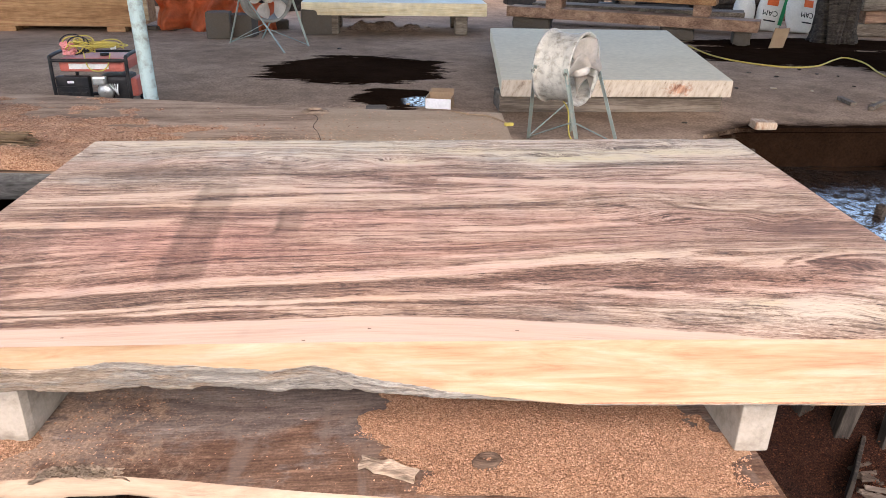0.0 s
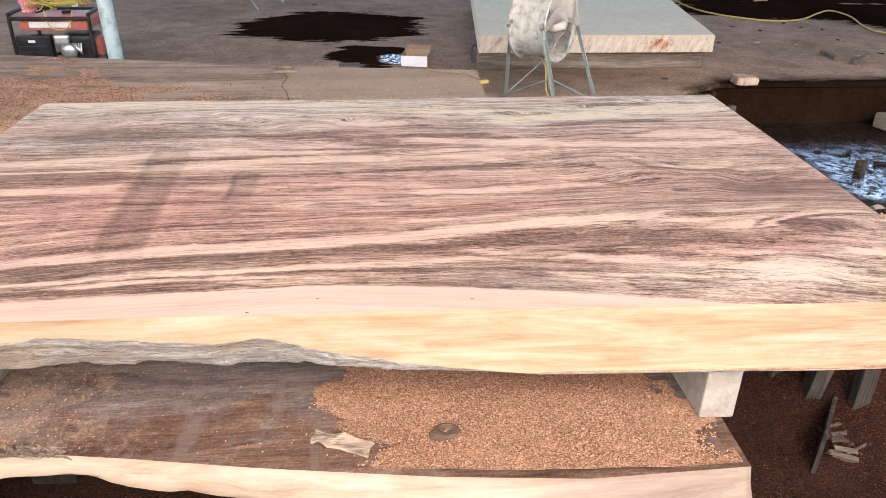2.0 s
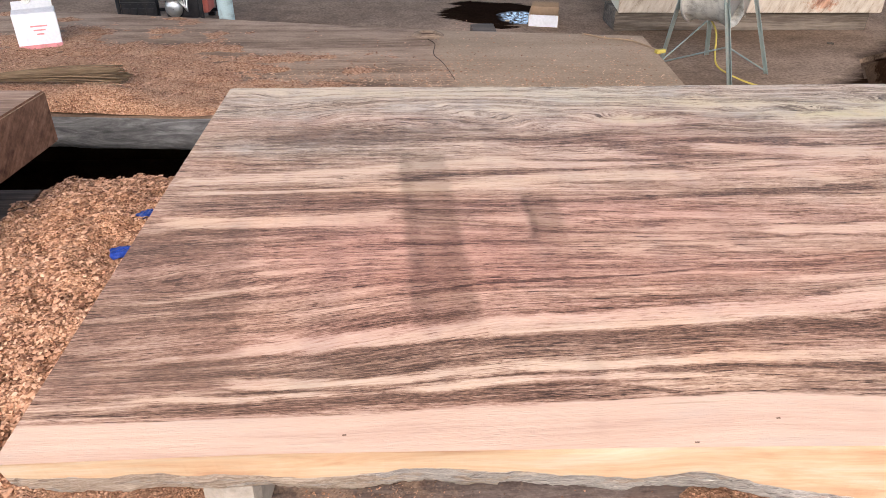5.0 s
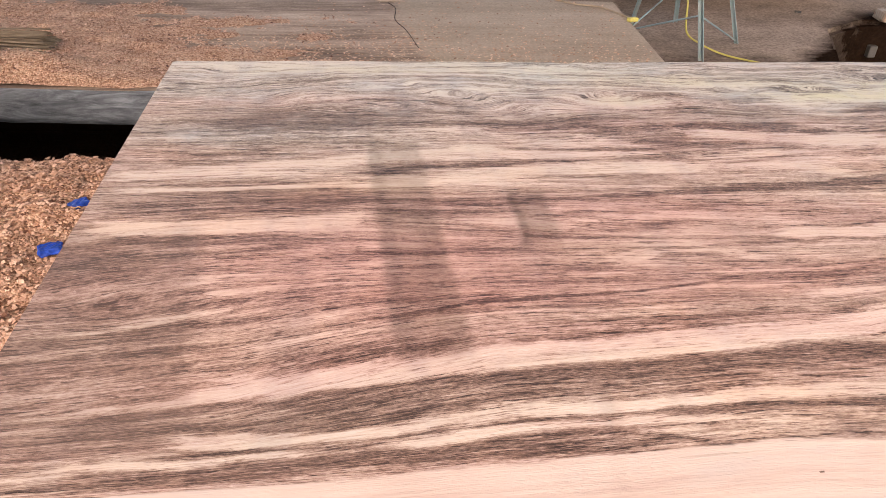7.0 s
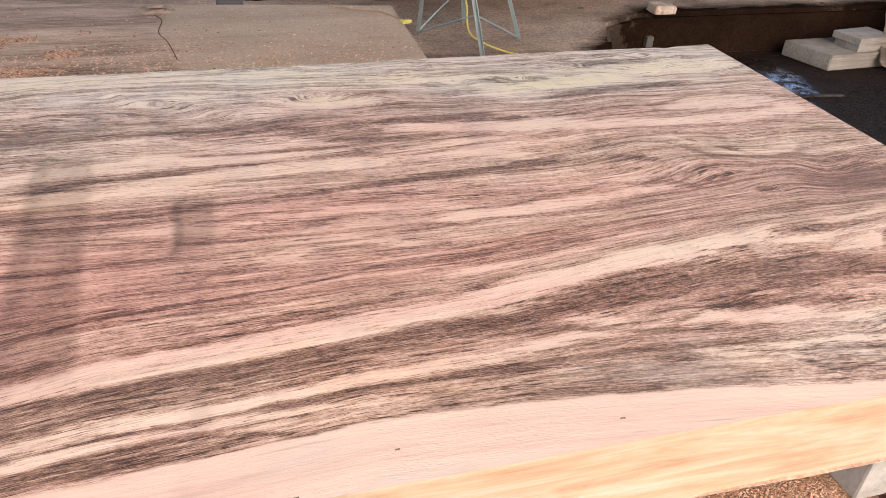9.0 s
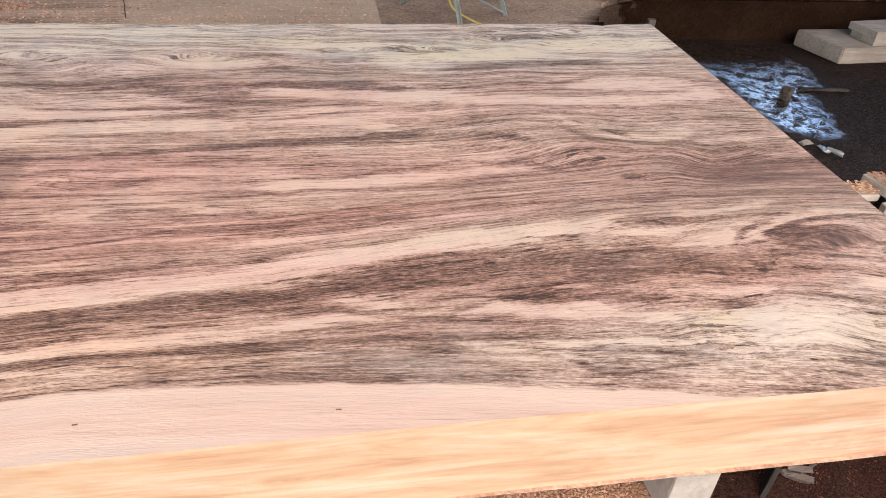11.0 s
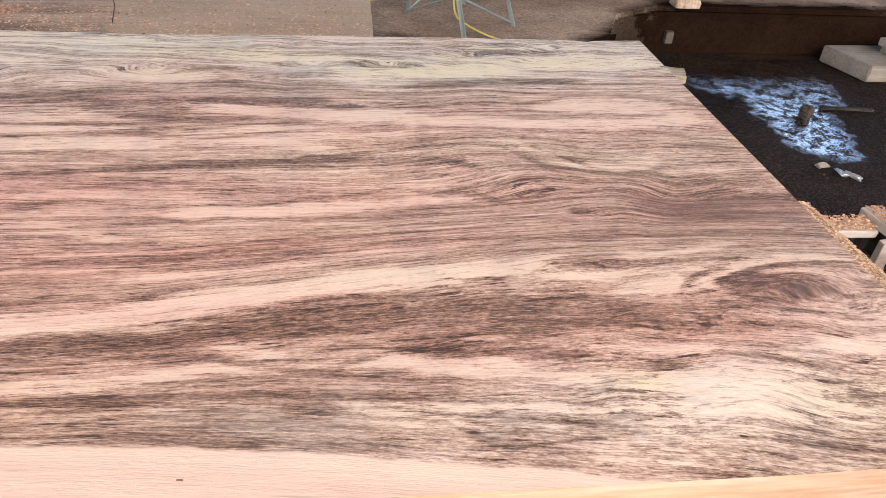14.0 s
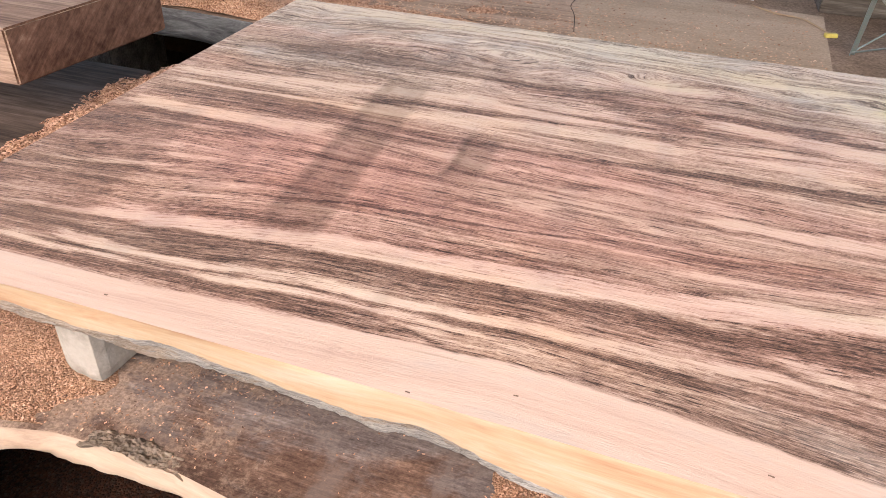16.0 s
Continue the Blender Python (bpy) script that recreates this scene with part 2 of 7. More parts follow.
def bark_mat(name="bark", base=(0.19, 0.166, 0.147)):
    k = Mat(name, 0.85)
    v = k.scale(k.obj(), (0.5, 2.0, 3.0))
    a = k.noise(v, 9, 7, 0.7, 0.8)
    b = k.noise(k.scale(k.obj(), (1.0, 4.0, 6.0)), 30, 4, 0.7)
    col = k.ramp(a, [(0.3, tuple(c * 0.25 for c in base)), (0.5, base), (0.7, tuple(min(c * 2.1, 0.8) for c in base))])
    col = k.mix(0.4, col, k.ramp(b, [(0.3, 0.4), (0.7, 1.2)]), "MULTIPLY")
    return k.done(col, None, k.math("ADD", a, k.math("MULTIPLY", b, 0.4)), 0.8, 0.012)


def dust_mat(name, dark, mid, light, scale=170.0):
    """Sawdust: a crowd of small chips."""
    k = Mat(name, 0.9)
    c = k.voronoi(k.obj(), scale, out="Color")
    d = k.voronoi(k.obj(), scale)
    r, g, b = k.split(c)
    n = k.noise(scale=7, detail=5)
    f = k.math("ADD", k.math("MULTIPLY", r, 0.55), k.math("MULTIPLY", n, 0.5))
    col = k.ramp(f, [(0.2, dark), (0.5, mid), (0.85, light)])
    # shade in the gaps between chips, multiplied into the colour
    col = k.mix(0.5, col, k.ramp(d, [(0.2, 1.1), (0.75, 0.45)]), "MULTIPLY")
    return k.done(col, None, k.math("SUBTRACT", g, d), 0.9, 0.006)


def chip_mat(name, dark, mid, light):
    k = Mat(name, 0.85)
    return k.done(k.ramp(k.island(), [(0.0, dark), (0.5, mid), (1.0, light)]))


def floor_mat():
    """Dusty concrete, worn and stained, with dark wet patches and a step face darkened by height."""
    k = Mat("dusty_concrete", 0.85)
    p = k.obj()
    x, y, z = k.split(p)
    big = k.noise(p, 0.9, 6, 0.6)
    mid = k.noise(p, 5, 8, 0.7)
    small = k.noise(p, 60, 4, 0.7)
    col = k.ramp(big, [(0.3, (0.215, 0.145, 0.1)), (0.5, (0.325, 0.224, 0.158)), (0.7, (0.43, 0.3, 0.215))])
    col = k.mix(0.8, col, k.ramp(mid, [(0.3, 0.6), (0.5, 0.95), (0.7, 1.25)]), "MULTIPLY")
    col = k.mix(0.8, col, k.ramp(small, [(0.3, 0.5), (0.7, 1.4)]), "MULTIPLY")
    col = k.mix(k.ramp(k.noise(k.scale(p, (1.0, 0.6, 1.0)), 7, 7, 0.75), [(0.6, 0.0), (0.76, 0.4)]), col, (0.07, 0.048, 0.035))
    edge = k.math("MULTIPLY", k.math("SUBTRACT", k.noise(k.scale(p, (0.35, 1.0, 1.0)), 5.0, 6, 0.7), 0.5), 1.3)
    wet_dark = None
    for cx, cy, rx, ry in ((-0.45, 7.15, 0.95, 0.85), (-0.02, 5.85, 0.42, 0.42), (4.5, 8.0, 1.5, 0.75), (5.75, 7.45, 1.15, 1.15), (5.2, 8.9, 2.0, 0.6)):
        dx = k.math("DIVIDE", k.math("SUBTRACT", x, cx), rx)
        dy = k.math("DIVIDE", k.math("SUBTRACT", y, cy), ry)
        d = k.math("SQRT", k.math("ADD", k.math("MULTIPLY", dx, dx), k.math("MULTIPLY", dy, dy)))
        w = k.ramp(k.math("ADD", d, edge), [(0.86, 1.0), (0.95, 0.0)])
        wet_dark = w if wet_dark is None else k.math("MAXIMUM", wet_dark, w)
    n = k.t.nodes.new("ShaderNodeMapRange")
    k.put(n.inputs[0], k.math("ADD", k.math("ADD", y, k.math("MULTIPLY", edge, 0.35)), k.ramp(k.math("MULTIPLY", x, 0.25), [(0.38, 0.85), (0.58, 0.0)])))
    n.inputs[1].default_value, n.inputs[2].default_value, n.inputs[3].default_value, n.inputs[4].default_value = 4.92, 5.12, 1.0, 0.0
    wet_dark = k.math("MAXIMUM", wet_dark, n.outputs[0])
    # below the top edge the step face is darkened by height
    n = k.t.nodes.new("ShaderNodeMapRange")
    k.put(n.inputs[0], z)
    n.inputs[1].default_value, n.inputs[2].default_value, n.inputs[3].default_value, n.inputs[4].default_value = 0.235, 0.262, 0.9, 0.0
    wet_dark = k.math("MAXIMUM", wet_dark, n.outputs[0])
    col = k.mix(k.math("MULTIPLY", wet_dark, 0.985), col, k.mix(1.0, col, (0.035, 0.022, 0.016), "MULTIPLY"))
    rough = k.mix(wet_dark, (0.92, 0.92, 0.92), (0.8, 0.8, 0.8))
    n = k.t.nodes.new("ShaderNodeMapRange")
    k.put(n.inputs[0], wet_dark)
    n.inputs[3].default_value, n.inputs[4].default_value = 0.15, 0.03
    k.put(k.b.inputs["Specular IOR Level"], n.outputs[0])
    n = k.t.nodes.new("ShaderNodeMapRange")
    k.put(n.inputs[0], wet_dark)
    n.inputs[3].default_value, n.inputs[4].default_value = 1.2, 1.04
    k.put(k.b.inputs["IOR"], n.outputs[0])
    dx, dy = k.math("DIVIDE", k.math("SUBTRACT", x, 0.13), 0.17), k.math("DIVIDE", k.math("SUBTRACT", y, 5.72), 0.2)
    pool = k.ramp(k.math("ADD", k.math("SQRT", k.math("ADD", k.math("MULTIPLY", dx, dx), k.math("MULTIPLY", dy, dy))), edge), [(0.7, 1.0), (1.0, 0.0)])
    k.put(k.b.inputs["Coat Weight"], k.math("MULTIPLY", pool, k.ramp(k.noise(p, 40, 5, 0.75), [(0.46, 0.0), (0.54, 1.0)])))
    k.b.inputs["Coat IOR"].default_value, k.b.inputs["Coat Roughness"].default_value = 4.0, 0.1
    return k.done(col, rough, k.math("ADD", mid, k.math("MULTIPLY", small, 0.4)), 0.35, 0.01)


def mud_mat():
    """Dark trodden earth mixed with chips, wet where water stands."""
    k = Mat("dark_mud", 0.8, 0.0, 1.15)
    p = k.obj()
    x, y, z = k.split(p)
    mid = k.noise(p, 6, 8, 0.7)
    chips = k.voronoi(p, 170, out="Color")
    r, g, b = k.split(chips)
    d = k.voronoi(p, 170)
    big = k.noise(p, 1.3, 5, 0.6)
    col = k.ramp(big, [(0.35, (0.008, 0.0058, 0.005)), (0.7, (0.026, 0.018, 0.0145))])
    col = k.mix(k.ramp(r, [(0.6, 0.0), (1.0, 0.8)]), col, (0.065, 0.044, 0.034))
    # red-brown dust near the slabs
    near = k.t.nodes.new("ShaderNodeMapRange")
    k.put(near.inputs[0], k.math("ADD", k.math("ADD", x, k.math("MULTIPLY", y, 0.25)), k.math("MULTIPLY", mid, 0.9)))
    near.inputs[1].default_value, near.inputs[2].default_value, near.inputs[3].default_value, near.inputs[4].default_value = 2.2, 3.1, 1.0, 0.0
    col = k.mix(k.math("MULTIPLY", near.outputs[0], k.ramp(g, [(0.2, 0.15), (0.8, 0.8)])), col, (0.05, 0.019, 0.01))
    e = k.math("MULTIPLY", k.math("SUBTRACT", k.noise(p, 6.0, 7, 0.75), 0.5), 1.5)
    wet_dark = None
    for cx, cy, rx, ry in ((2.58, 4.5, 0.22, 0.26), (2.74, 4.05, 0.17, 0.34), (2.68, 3.7, 0.14, 0.22), (2.95, 4.4, 0.2, 0.3)):
        dx = k.math("DIVIDE", k.math("SUBTRACT", x, cx), rx)
        dy = k.math("DIVIDE", k.math("SUBTRACT", y, cy), ry)
        dist = k.math("SQRT", k.math("ADD", k.math("MULTIPLY", dx, dx), k.math("MULTIPLY", dy, dy)))
        w = k.ramp(k.math("MULTIPLY", k.math("ADD", dist, e), 0.5), [(0.46, 1.0), (0.72, 0.0)])
        wet_dark = w if wet_dark is None else k.math("MAXIMUM", wet_dark, w)
    wet_dark = k.math("MULTIPLY", wet_dark, k.ramp(k.math("ADD", k.math("MULTIPLY", k.noise(p, 90, 5, 0.8), 0.6), k.math("MULTIPLY", k.noise(p, 14, 4, 0.6), 0.4)), [(0.49, 0.0), (0.52, 1.0)]))
    # water stands along the step
    dx, dy = k.math("DIVIDE", k.math("SUBTRACT", x, 3.12), 0.36), k.math("DIVIDE", k.math("SUBTRACT", y, 4.8), 0.05)
    pool = k.math("ADD", k.math("SQRT", k.math("ADD", k.math("MULTIPLY", dx, dx), k.math("MULTIPLY", dy, dy))), k.math("MULTIPLY", e, 0.3))
    wet_dark = k.math("MAXIMUM", wet_dark, k.ramp(pool, [(0.85, 1.0), (1.0, 0.0)]))
    rough = k.mix(wet_dark, k.mix(r, (0.75, 0.75, 0.75), (0.5, 0.5, 0.5)), (0.1, 0.1, 0.1))
    k.b.inputs["Specular IOR Level"].default_value = 0.2
    k.put(k.b.inputs["Coat Weight"], wet_dark)
    k.b.inputs["Coat IOR"].default_value = 16.0
    k.b.inputs["Coat Roughness"].default_value = 0.12
    n = k.t.nodes.new("ShaderNodeBump")
    n.inputs["Strength"].default_value, n.inputs["Distance"].default_value = 0.18, 0.01
    k.put(n.inputs["Height"], k.noise(p, 60, 4, 0.6))
    k.t.links.new(n.outputs[0], k.b.inputs["Coat Normal"])
    bump = k.math("ADD", k.math("MULTIPLY", k.math("SUBTRACT", g, d), k.math("SUBTRACT", 1.0, k.math("MULTIPLY", wet_dark, 0.6))), mid)
    return k.done(col, rough, bump, 0.55, 0.012)


LOW_SAP = sap_mat("grey_sapwood", 0.95, ((0.3, (0.25, 0.17, 0.12)), (0.42, (0.36, 0.25, 0.175)), (0.56, (0.42, 0.31, 0.225)), (0.7, (0.45, 0.37, 0.3))))
SLAB_TOP, SAPWOOD, BARK = slab_top_mat(), sap_mat(), bark_mat()
END_GRAIN = grain_mat("end_grain", (0.3, 0.16, 0.1), (0.5, 0.3, 0.2), (0.66, 0.45, 0.3), 2)
GREY_BARK = bark_mat("grey_bark", (0.12, 0.12, 0.12))


def slab_bark_mat():
    """Grey fibrous bark, torn to tan and pale wood in places, with brown crumbs."""
    k = Mat("layered_slab_bark", 0.85)
    fibre = k.noise(k.scale(k.obj(), (1.0, 6.0, 14.0)), 14, 7, 0.72, 0.9)
    thin = k.noise(k.scale(k.obj(), (1.0, 5.0, 12.0)), 60, 4, 0.75, 0.4)
    f = k.math("ADD", k.math("MULTIPLY", fibre, 0.6), k.math("MULTIPLY", thin, 0.4))
    col = k.ramp(f, [(0.36, (0.1, 0.088, 0.08)), (0.44, (0.3, 0.268, 0.242)), (0.52, (0.5, 0.45, 0.4)), (0.64, (0.74, 0.67, 0.585))])
    tan = k.ramp(f, [(0.36, (0.16, 0.1, 0.065)), (0.48, (0.46, 0.34, 0.25)), (0.62, (0.74, 0.62, 0.5))])
    x, y, z = k.split(k.obj())
    left = k.t.nodes.new("ShaderNodeMapRange")
    k.put(left.inputs[0], x)
    left.inputs[1].default_value, left.inputs[2].default_value, left.inputs[3].default_value, left.inputs[4].default_value = -0.75, -0.5, 0.16, 0.0
    patch = k.math("ADD", k.noise(k.scale(k.obj(), (1.0, 2.0, 4.0)), 7, 6, 0.7), left.outputs[0])
    col = k.mix(k.ramp(patch, [(0.52, 0.0), (0.62, 0.85)]), col, tan)
    return k.done(col, None, f, 0.9, 0.012)


SLAB_BARK = slab_bark_mat()


def low_mat():
    """Dark weathered wood, grey with dust and brown where damp, scratched and wiped."""
    k = Mat("dusty_dark_wood", 0.7)
    v = k.scale(k.obj(), (0.13, 1.0, 1.0))
    wide, thin = k.noise(v, 14, 6, 0.68, 0.9), k.noise(v, 150, 5, 0.75)
    speck = k.noise(scale=170, detail=3, rough=0.7)
    f = k.math("ADD", k.math("MULTIPLY", wide, 0.4), k.math("ADD", k.math("MULTIPLY", thin, 0.4), k.math("MULTIPLY", speck, 0.2)))
    brown = k.ramp(f, [(0.36, (0.025, 0.012, 0.008)), (0.47, (0.1, 0.055, 0.037)), (0.54, (0.17, 0.1, 0.068)), (0.64, (0.34, 0.21, 0.145))])
    grey = k.ramp(f, [(0.36, (0.05, 0.037, 0.032)), (0.47, (0.13, 0.1, 0.087)), (0.54, (0.2, 0.16, 0.14)), (0.64, (0.36, 0.3, 0.265))])
    patch = k.noise(k.scale(k.obj(), (0.8, 1.3, 1.0)), 5.0, 7, 0.7, 0.7)
    x, y, z = k.split(k.obj())
    back = k.math("ADD", patch, k.math("MULTIPLY", k.math("SUBTRACT", y, 1.42), 0.9))
    col = k.mix(k.ramp(back, [(0.38, 0.0), (0.5, 0.95)]), brown, grey)
    wiped = k.noise(k.scale(k.obj(), (1.6, 0.7, 1.0)), 6, 5, 0.6, 0.3)
    col = k.mix(k.ramp(wiped, [(0.54, 0.0), (0.62, 0.5)]), col, (0.2, 0.155, 0.13))
    # tan dust that drifts thicker towards one end
    near = k.t.nodes.new("ShaderNodeMapRange")
    k.put(near.inputs[0], x)
    near.inputs[1].default_value, near.inputs[2].default_value, near.inputs[3].default_value, near.inputs[4].default_value = -0.95, -0.35, 0.22, -0.06
    dusty_f = k.math("ADD", k.noise(scale=16, detail=8, rough=0.78), near.outputs[0])
    col = k.mix(k.ramp(dusty_f, [(0.56, 0.0), (0.72, 0.75)]), col, k.ramp(speck, [(0.4, (0.22, 0.145, 0.1)), (0.6, (0.42, 0.29, 0.205))]))
    return k.done(col, k.ramp(wide, [(0.3, 0.8), (0.7, 0.55)]), f, 0.4, 0.004)


LOW_WOOD = low_mat()


def back_mat():
    """Dusty brown planks: dark and weathered on one side of a split, tan on the other."""
    k = Mat("dusty_slab_wood", 0.9)
    v = k.scale(k.obj(), (0.06, 1.0, 1.0))
    wide, thin, blot = k.noise(v, 6, 5, 0.6, 0.8), k.noise(v, 80, 4, 0.7), k.noise(k.scale(k.obj(), (0.5, 1.0, 1.0)), 5, 7, 0.7)
    f = k.math("ADD", k.math("MULTIPLY", wide, 0.35), k.math("ADD", k.math("MULTIPLY", thin, 0.3), k.math("MULTIPLY", blot, 0.35)))
    old = k.ramp(f, [(0.36, (0.1, 0.06, 0.04)), (0.45, (0.27, 0.18, 0.125)), (0.53, (0.42, 0.295, 0.21)), (0.64, (0.58, 0.43, 0.31))])
    tan = k.ramp(f, [(0.34, (0.3, 0.215, 0.145)), (0.5, (0.42, 0.305, 0.212)), (0.64, (0.5, 0.375, 0.27))])
    x, y, z = k.split(k.obj())
    side = k.t.nodes.new("ShaderNodeMapRange")
    k.put(side.inputs[0], k.math("ADD", k.math("SUBTRACT", x, k.math("MULTIPLY", k.math("SUBTRACT", 4.25, y), 0.12)), k.math("MULTIPLY", k.math("SUBTRACT", blot, 0.5), 0.12)))
    side.inputs[1].default_value, side.inputs[2].default_value = -0.56, -0.5
    col = k.mix(side.outputs[0], old, tan)
    col = k.mix(0.4, col, k.ramp(k.noise(scale=95, detail=3), [(0.35, 0.6), (0.65, 1.25)]), "MULTIPLY")
    return k.done(col, None, f, 0.3, 0.005)


BACK_WOOD = back_mat()
PALE_WOOD = plain_mat("pale_slab_wood", (0.7, 0.625, 0.475), 0.85, 0, 0.5, 2.5, (0.6, 0.53, 0.4), 0.05)


def pale_end_mat():
    """Pale end grain with slanting brown streaks and one red knot."""
    k = Mat("pale_end_grain", 0.7)
    x, y, z = k.split(k.obj())
    slant = k.combine(k.math("ADD", x, k.math("MULTIPLY", z, -0.35)), k.math("MULTIPLY", z, 0.3))
    n = k.noise(slant, 26, 5, 0.7)
    col = k.ramp(n, [(0.34, (0.3, 0.22, 0.16)), (0.44, (0.5, 0.4, 0.31)), (0.62, (0.62, 0.53, 0.43))])
    dx, dz = k.math("DIVIDE", k.math("SUBTRACT", x, 2.0), 0.13), k.math("DIVIDE", k.math("SUBTRACT", z, 0.455), 0.05)
    d = k.math("ADD", k.math("SQRT", k.math("ADD", k.math("MULTIPLY", dx, dx), k.math("MULTIPLY", dz, dz))), k.math("MULTIPLY", k.math("SUBTRACT", k.noise(scale=45, detail=4), 0.5), 2.4))
    col = k.mix(k.ramp(d, [(0.3, 0.85), (0.9, 0.0)]), col, k.ramp(n, [(0.4, (0.2, 0.07, 0.04)), (0.6, (0.6, 0.3, 0.18))]))
    return k.done(col, None, n, 0.2, 0.004)


PALE_END = pale_end_mat()
CONCRETE = plain_mat("grey_concrete", (0.36, 0.315, 0.265), 0.85, 0, 0.95, 13, (0.14, 0.115, 0.09), 0.6)
GREY_TIMBER = grain_mat("weathered_timber", (0.075, 0.055, 0.04), (0.15, 0.115, 0.088), (0.26, 0.21, 0.165), 0, 0.8, 8, 80)
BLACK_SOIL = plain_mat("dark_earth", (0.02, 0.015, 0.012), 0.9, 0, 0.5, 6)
RED_DUST = dust_mat("red_sawdust", (0.27, 0.125, 0.07), (0.56, 0.31, 0.19), (0.74, 0.48, 0.32))
PALE_DUST = dust_mat("pale_sawdust", (0.25, 0.13, 0.075), (0.45, 0.25, 0.15), (0.62, 0.38, 0.245), 300)
# the darkest chips stand in for shadows among the lumps of the heap
RED_CHIP = chip_mat("red_chips", (0.12, 0.05, 0.03), (0.54, 0.3, 0.19), (0.72, 0.46, 0.32))
PALE_CHIP = chip_mat("pale_chips", (0.2, 0.095, 0.052), (0.51, 0.275, 0.165), (0.72, 0.45, 0.3))
YELLOW_CHIP = chip_mat("yellow_chips", (0.36, 0.19, 0.11), (0.6, 0.37, 0.23), (0.76, 0.54, 0.37))
DARK_CHIP = chip_mat("dark_chips", (0.01, 0.007, 0.006), (0.03, 0.018, 0.012), (0.08, 0.045, 0.03))
FLOOR, MUD = floor_mat(), mud_mat()

# ---- builders ----


def mesh_of(name, bm, *mats):
    me = bpy.data.meshes.new(name)
    bm.to_mesh(me)
    bm.free()
    for m in mats:
        me.materials.append(m)
    return me


def part(name, bm, material, parent, label=""):
    ob = new(name, mesh_of(name, bm, *(material if isinstance(material, (list, tuple)) else (material,))))
    ob.parent = parent
    return tagged(ob, label)


def thing(name, bm, material, label, category, group="", kind="", at=None):
    ob = new(name, mesh_of(name, bm, *(material if isinstance(material, (list, tuple)) else (material,))))
    if at is not None:
        ob.matrix_world = at
    return tagged(ob, label, category, group, kind)


def empty(name, label, category, m=None, group="", kind=""):
    ob = new(name)
    if m is not None:
        ob.matrix_world = m
    return tagged(ob, label, category, group, kind)


def smooth(bm, angle=40):
    for f in bm.faces:
        f.smooth = True
    for e in bm.edges:
        if len(e.link_faces) == 2 and e.calc_face_angle(0) > radians(angle):
            e.smooth = False
    return bm


def block(sx, sy, sz, bevel=0.006, m=None, rough=0.0, cuts=0, bm=None, seed=0):
    """A box that stands on z = 0, with worn edges; rough shakes its corners."""
    own = bmesh.new()
    bmesh.ops.create_cube(own, size=1.0, matrix=Matrix.Translation((0, 0, sz / 2)) @ Matrix.Diagonal((sx, sy, sz, 1)))
    if bevel:
        bmesh.ops.bevel(own, geom=own.edges[:], offset=min(bevel, min(sx, sy, sz) * 0.3), segments=2, affect="EDGES", profile=0.6)
    if cuts:
        bmesh.ops.subdivide_edges(own, edges=own.edges[:], cuts=cuts, use_grid_fill=True)
    if rough:
        for v in own.verts:
            p = v.co * (3.0 / max(sx, sy, sz)) + Vector((seed * 3.7, seed, 0))
            v.co += noise.noise_vector(p * 2) * rough
    if m is not None:
        own.transform(m)
    if bm is None:
        return own
    return join(bm, own)


def join(bm, other):
    me = bpy.data.meshes.new("joined")
    other.to_mesh(me)
    other.free()
    bm.from_mesh(me)
    bpy.data.meshes.remove(me)
    return bm


def rod(a, b, r0, r1=None, seg=10, bm=None):
    """A round bar from a to b."""
    a, b = Vector(a), Vector(b)
    own = bmesh.new()
    d = b - a
    bmesh.ops.create_cone(own, cap_ends=True, segments=seg, radius1=r0, radius2=r0 if r1 is None else r1, depth=d.length,
                          matrix=Matrix.Translation((a + b) / 2) @ d.to_track_quat("Z", "Y").to_matrix().to_4x4())
    smooth(own, 50)
    return own if bm is None else join(bm, own)


def tube(points, r, seg=6, steps=6, bm=None):
    """A cable through the points, by a smooth curve."""
    pts = [Vector(p) for p in points]
    line = []
    for i in range(len(pts) - 1):
        p0, p1, p2, p3 = pts[max(i - 1, 0)], pts[i], pts[i + 1], pts[min(i + 2, len(pts) - 1)]
        for s in range(steps):
            t = s / steps
            line.append(0.5 * (2 * p1 + (p2 - p0) * t + (2 * p0 - 5 * p1 + 4 * p2 - p3) * t * t + (3 * p1 - p0 - 3 * p2 + p3) * t ** 3))
    line.append(pts[-1])
    own = bmesh.new()
    rings = []
    for i, p in enumerate(line):
        d = (line[min(i + 1, len(line) - 1)] - line[max(i - 1, 0)]).normalized()
        side = d.cross(Vector((0.13, 0.07, 1))).normalized()
        up = side.cross(d)
        rings.append([own.verts.new(p + (side * math.cos(a) + up * math.sin(a)) * r) for a in (2 * math.pi * j / seg for j in range(seg))])
    for a, b in zip(rings, rings[1:]):
        for j in range(seg):
            own.faces.new((a[j], a[(j + 1) % seg], b[(j + 1) % seg], b[j])).smooth = True
    for ring in (rings[0][::-1], rings[-1]):
        own.faces.new(ring)
    return own if bm is None else join(bm, own)


def lathe(profile, seg=32, m=None, bm=None):
    """Turns (radius, height) pairs round z."""
    own = bmesh.new()
    rings = [[own.verts.new((r * math.cos(2 * math.pi * j / seg), r * math.sin(2 * math.pi * j / seg), h)) for j in range(seg)] for r, h in profile]
    for a, b in zip(rings, rings[1:]):
        for j in range(seg):
            own.faces.new((a[j], a[(j + 1) % seg], b[(j + 1) % seg], b[j])).smooth = True
    smooth(own, 40)
    if m is not None:
        own.transform(m)
    return own if bm is None else join(bm, own)


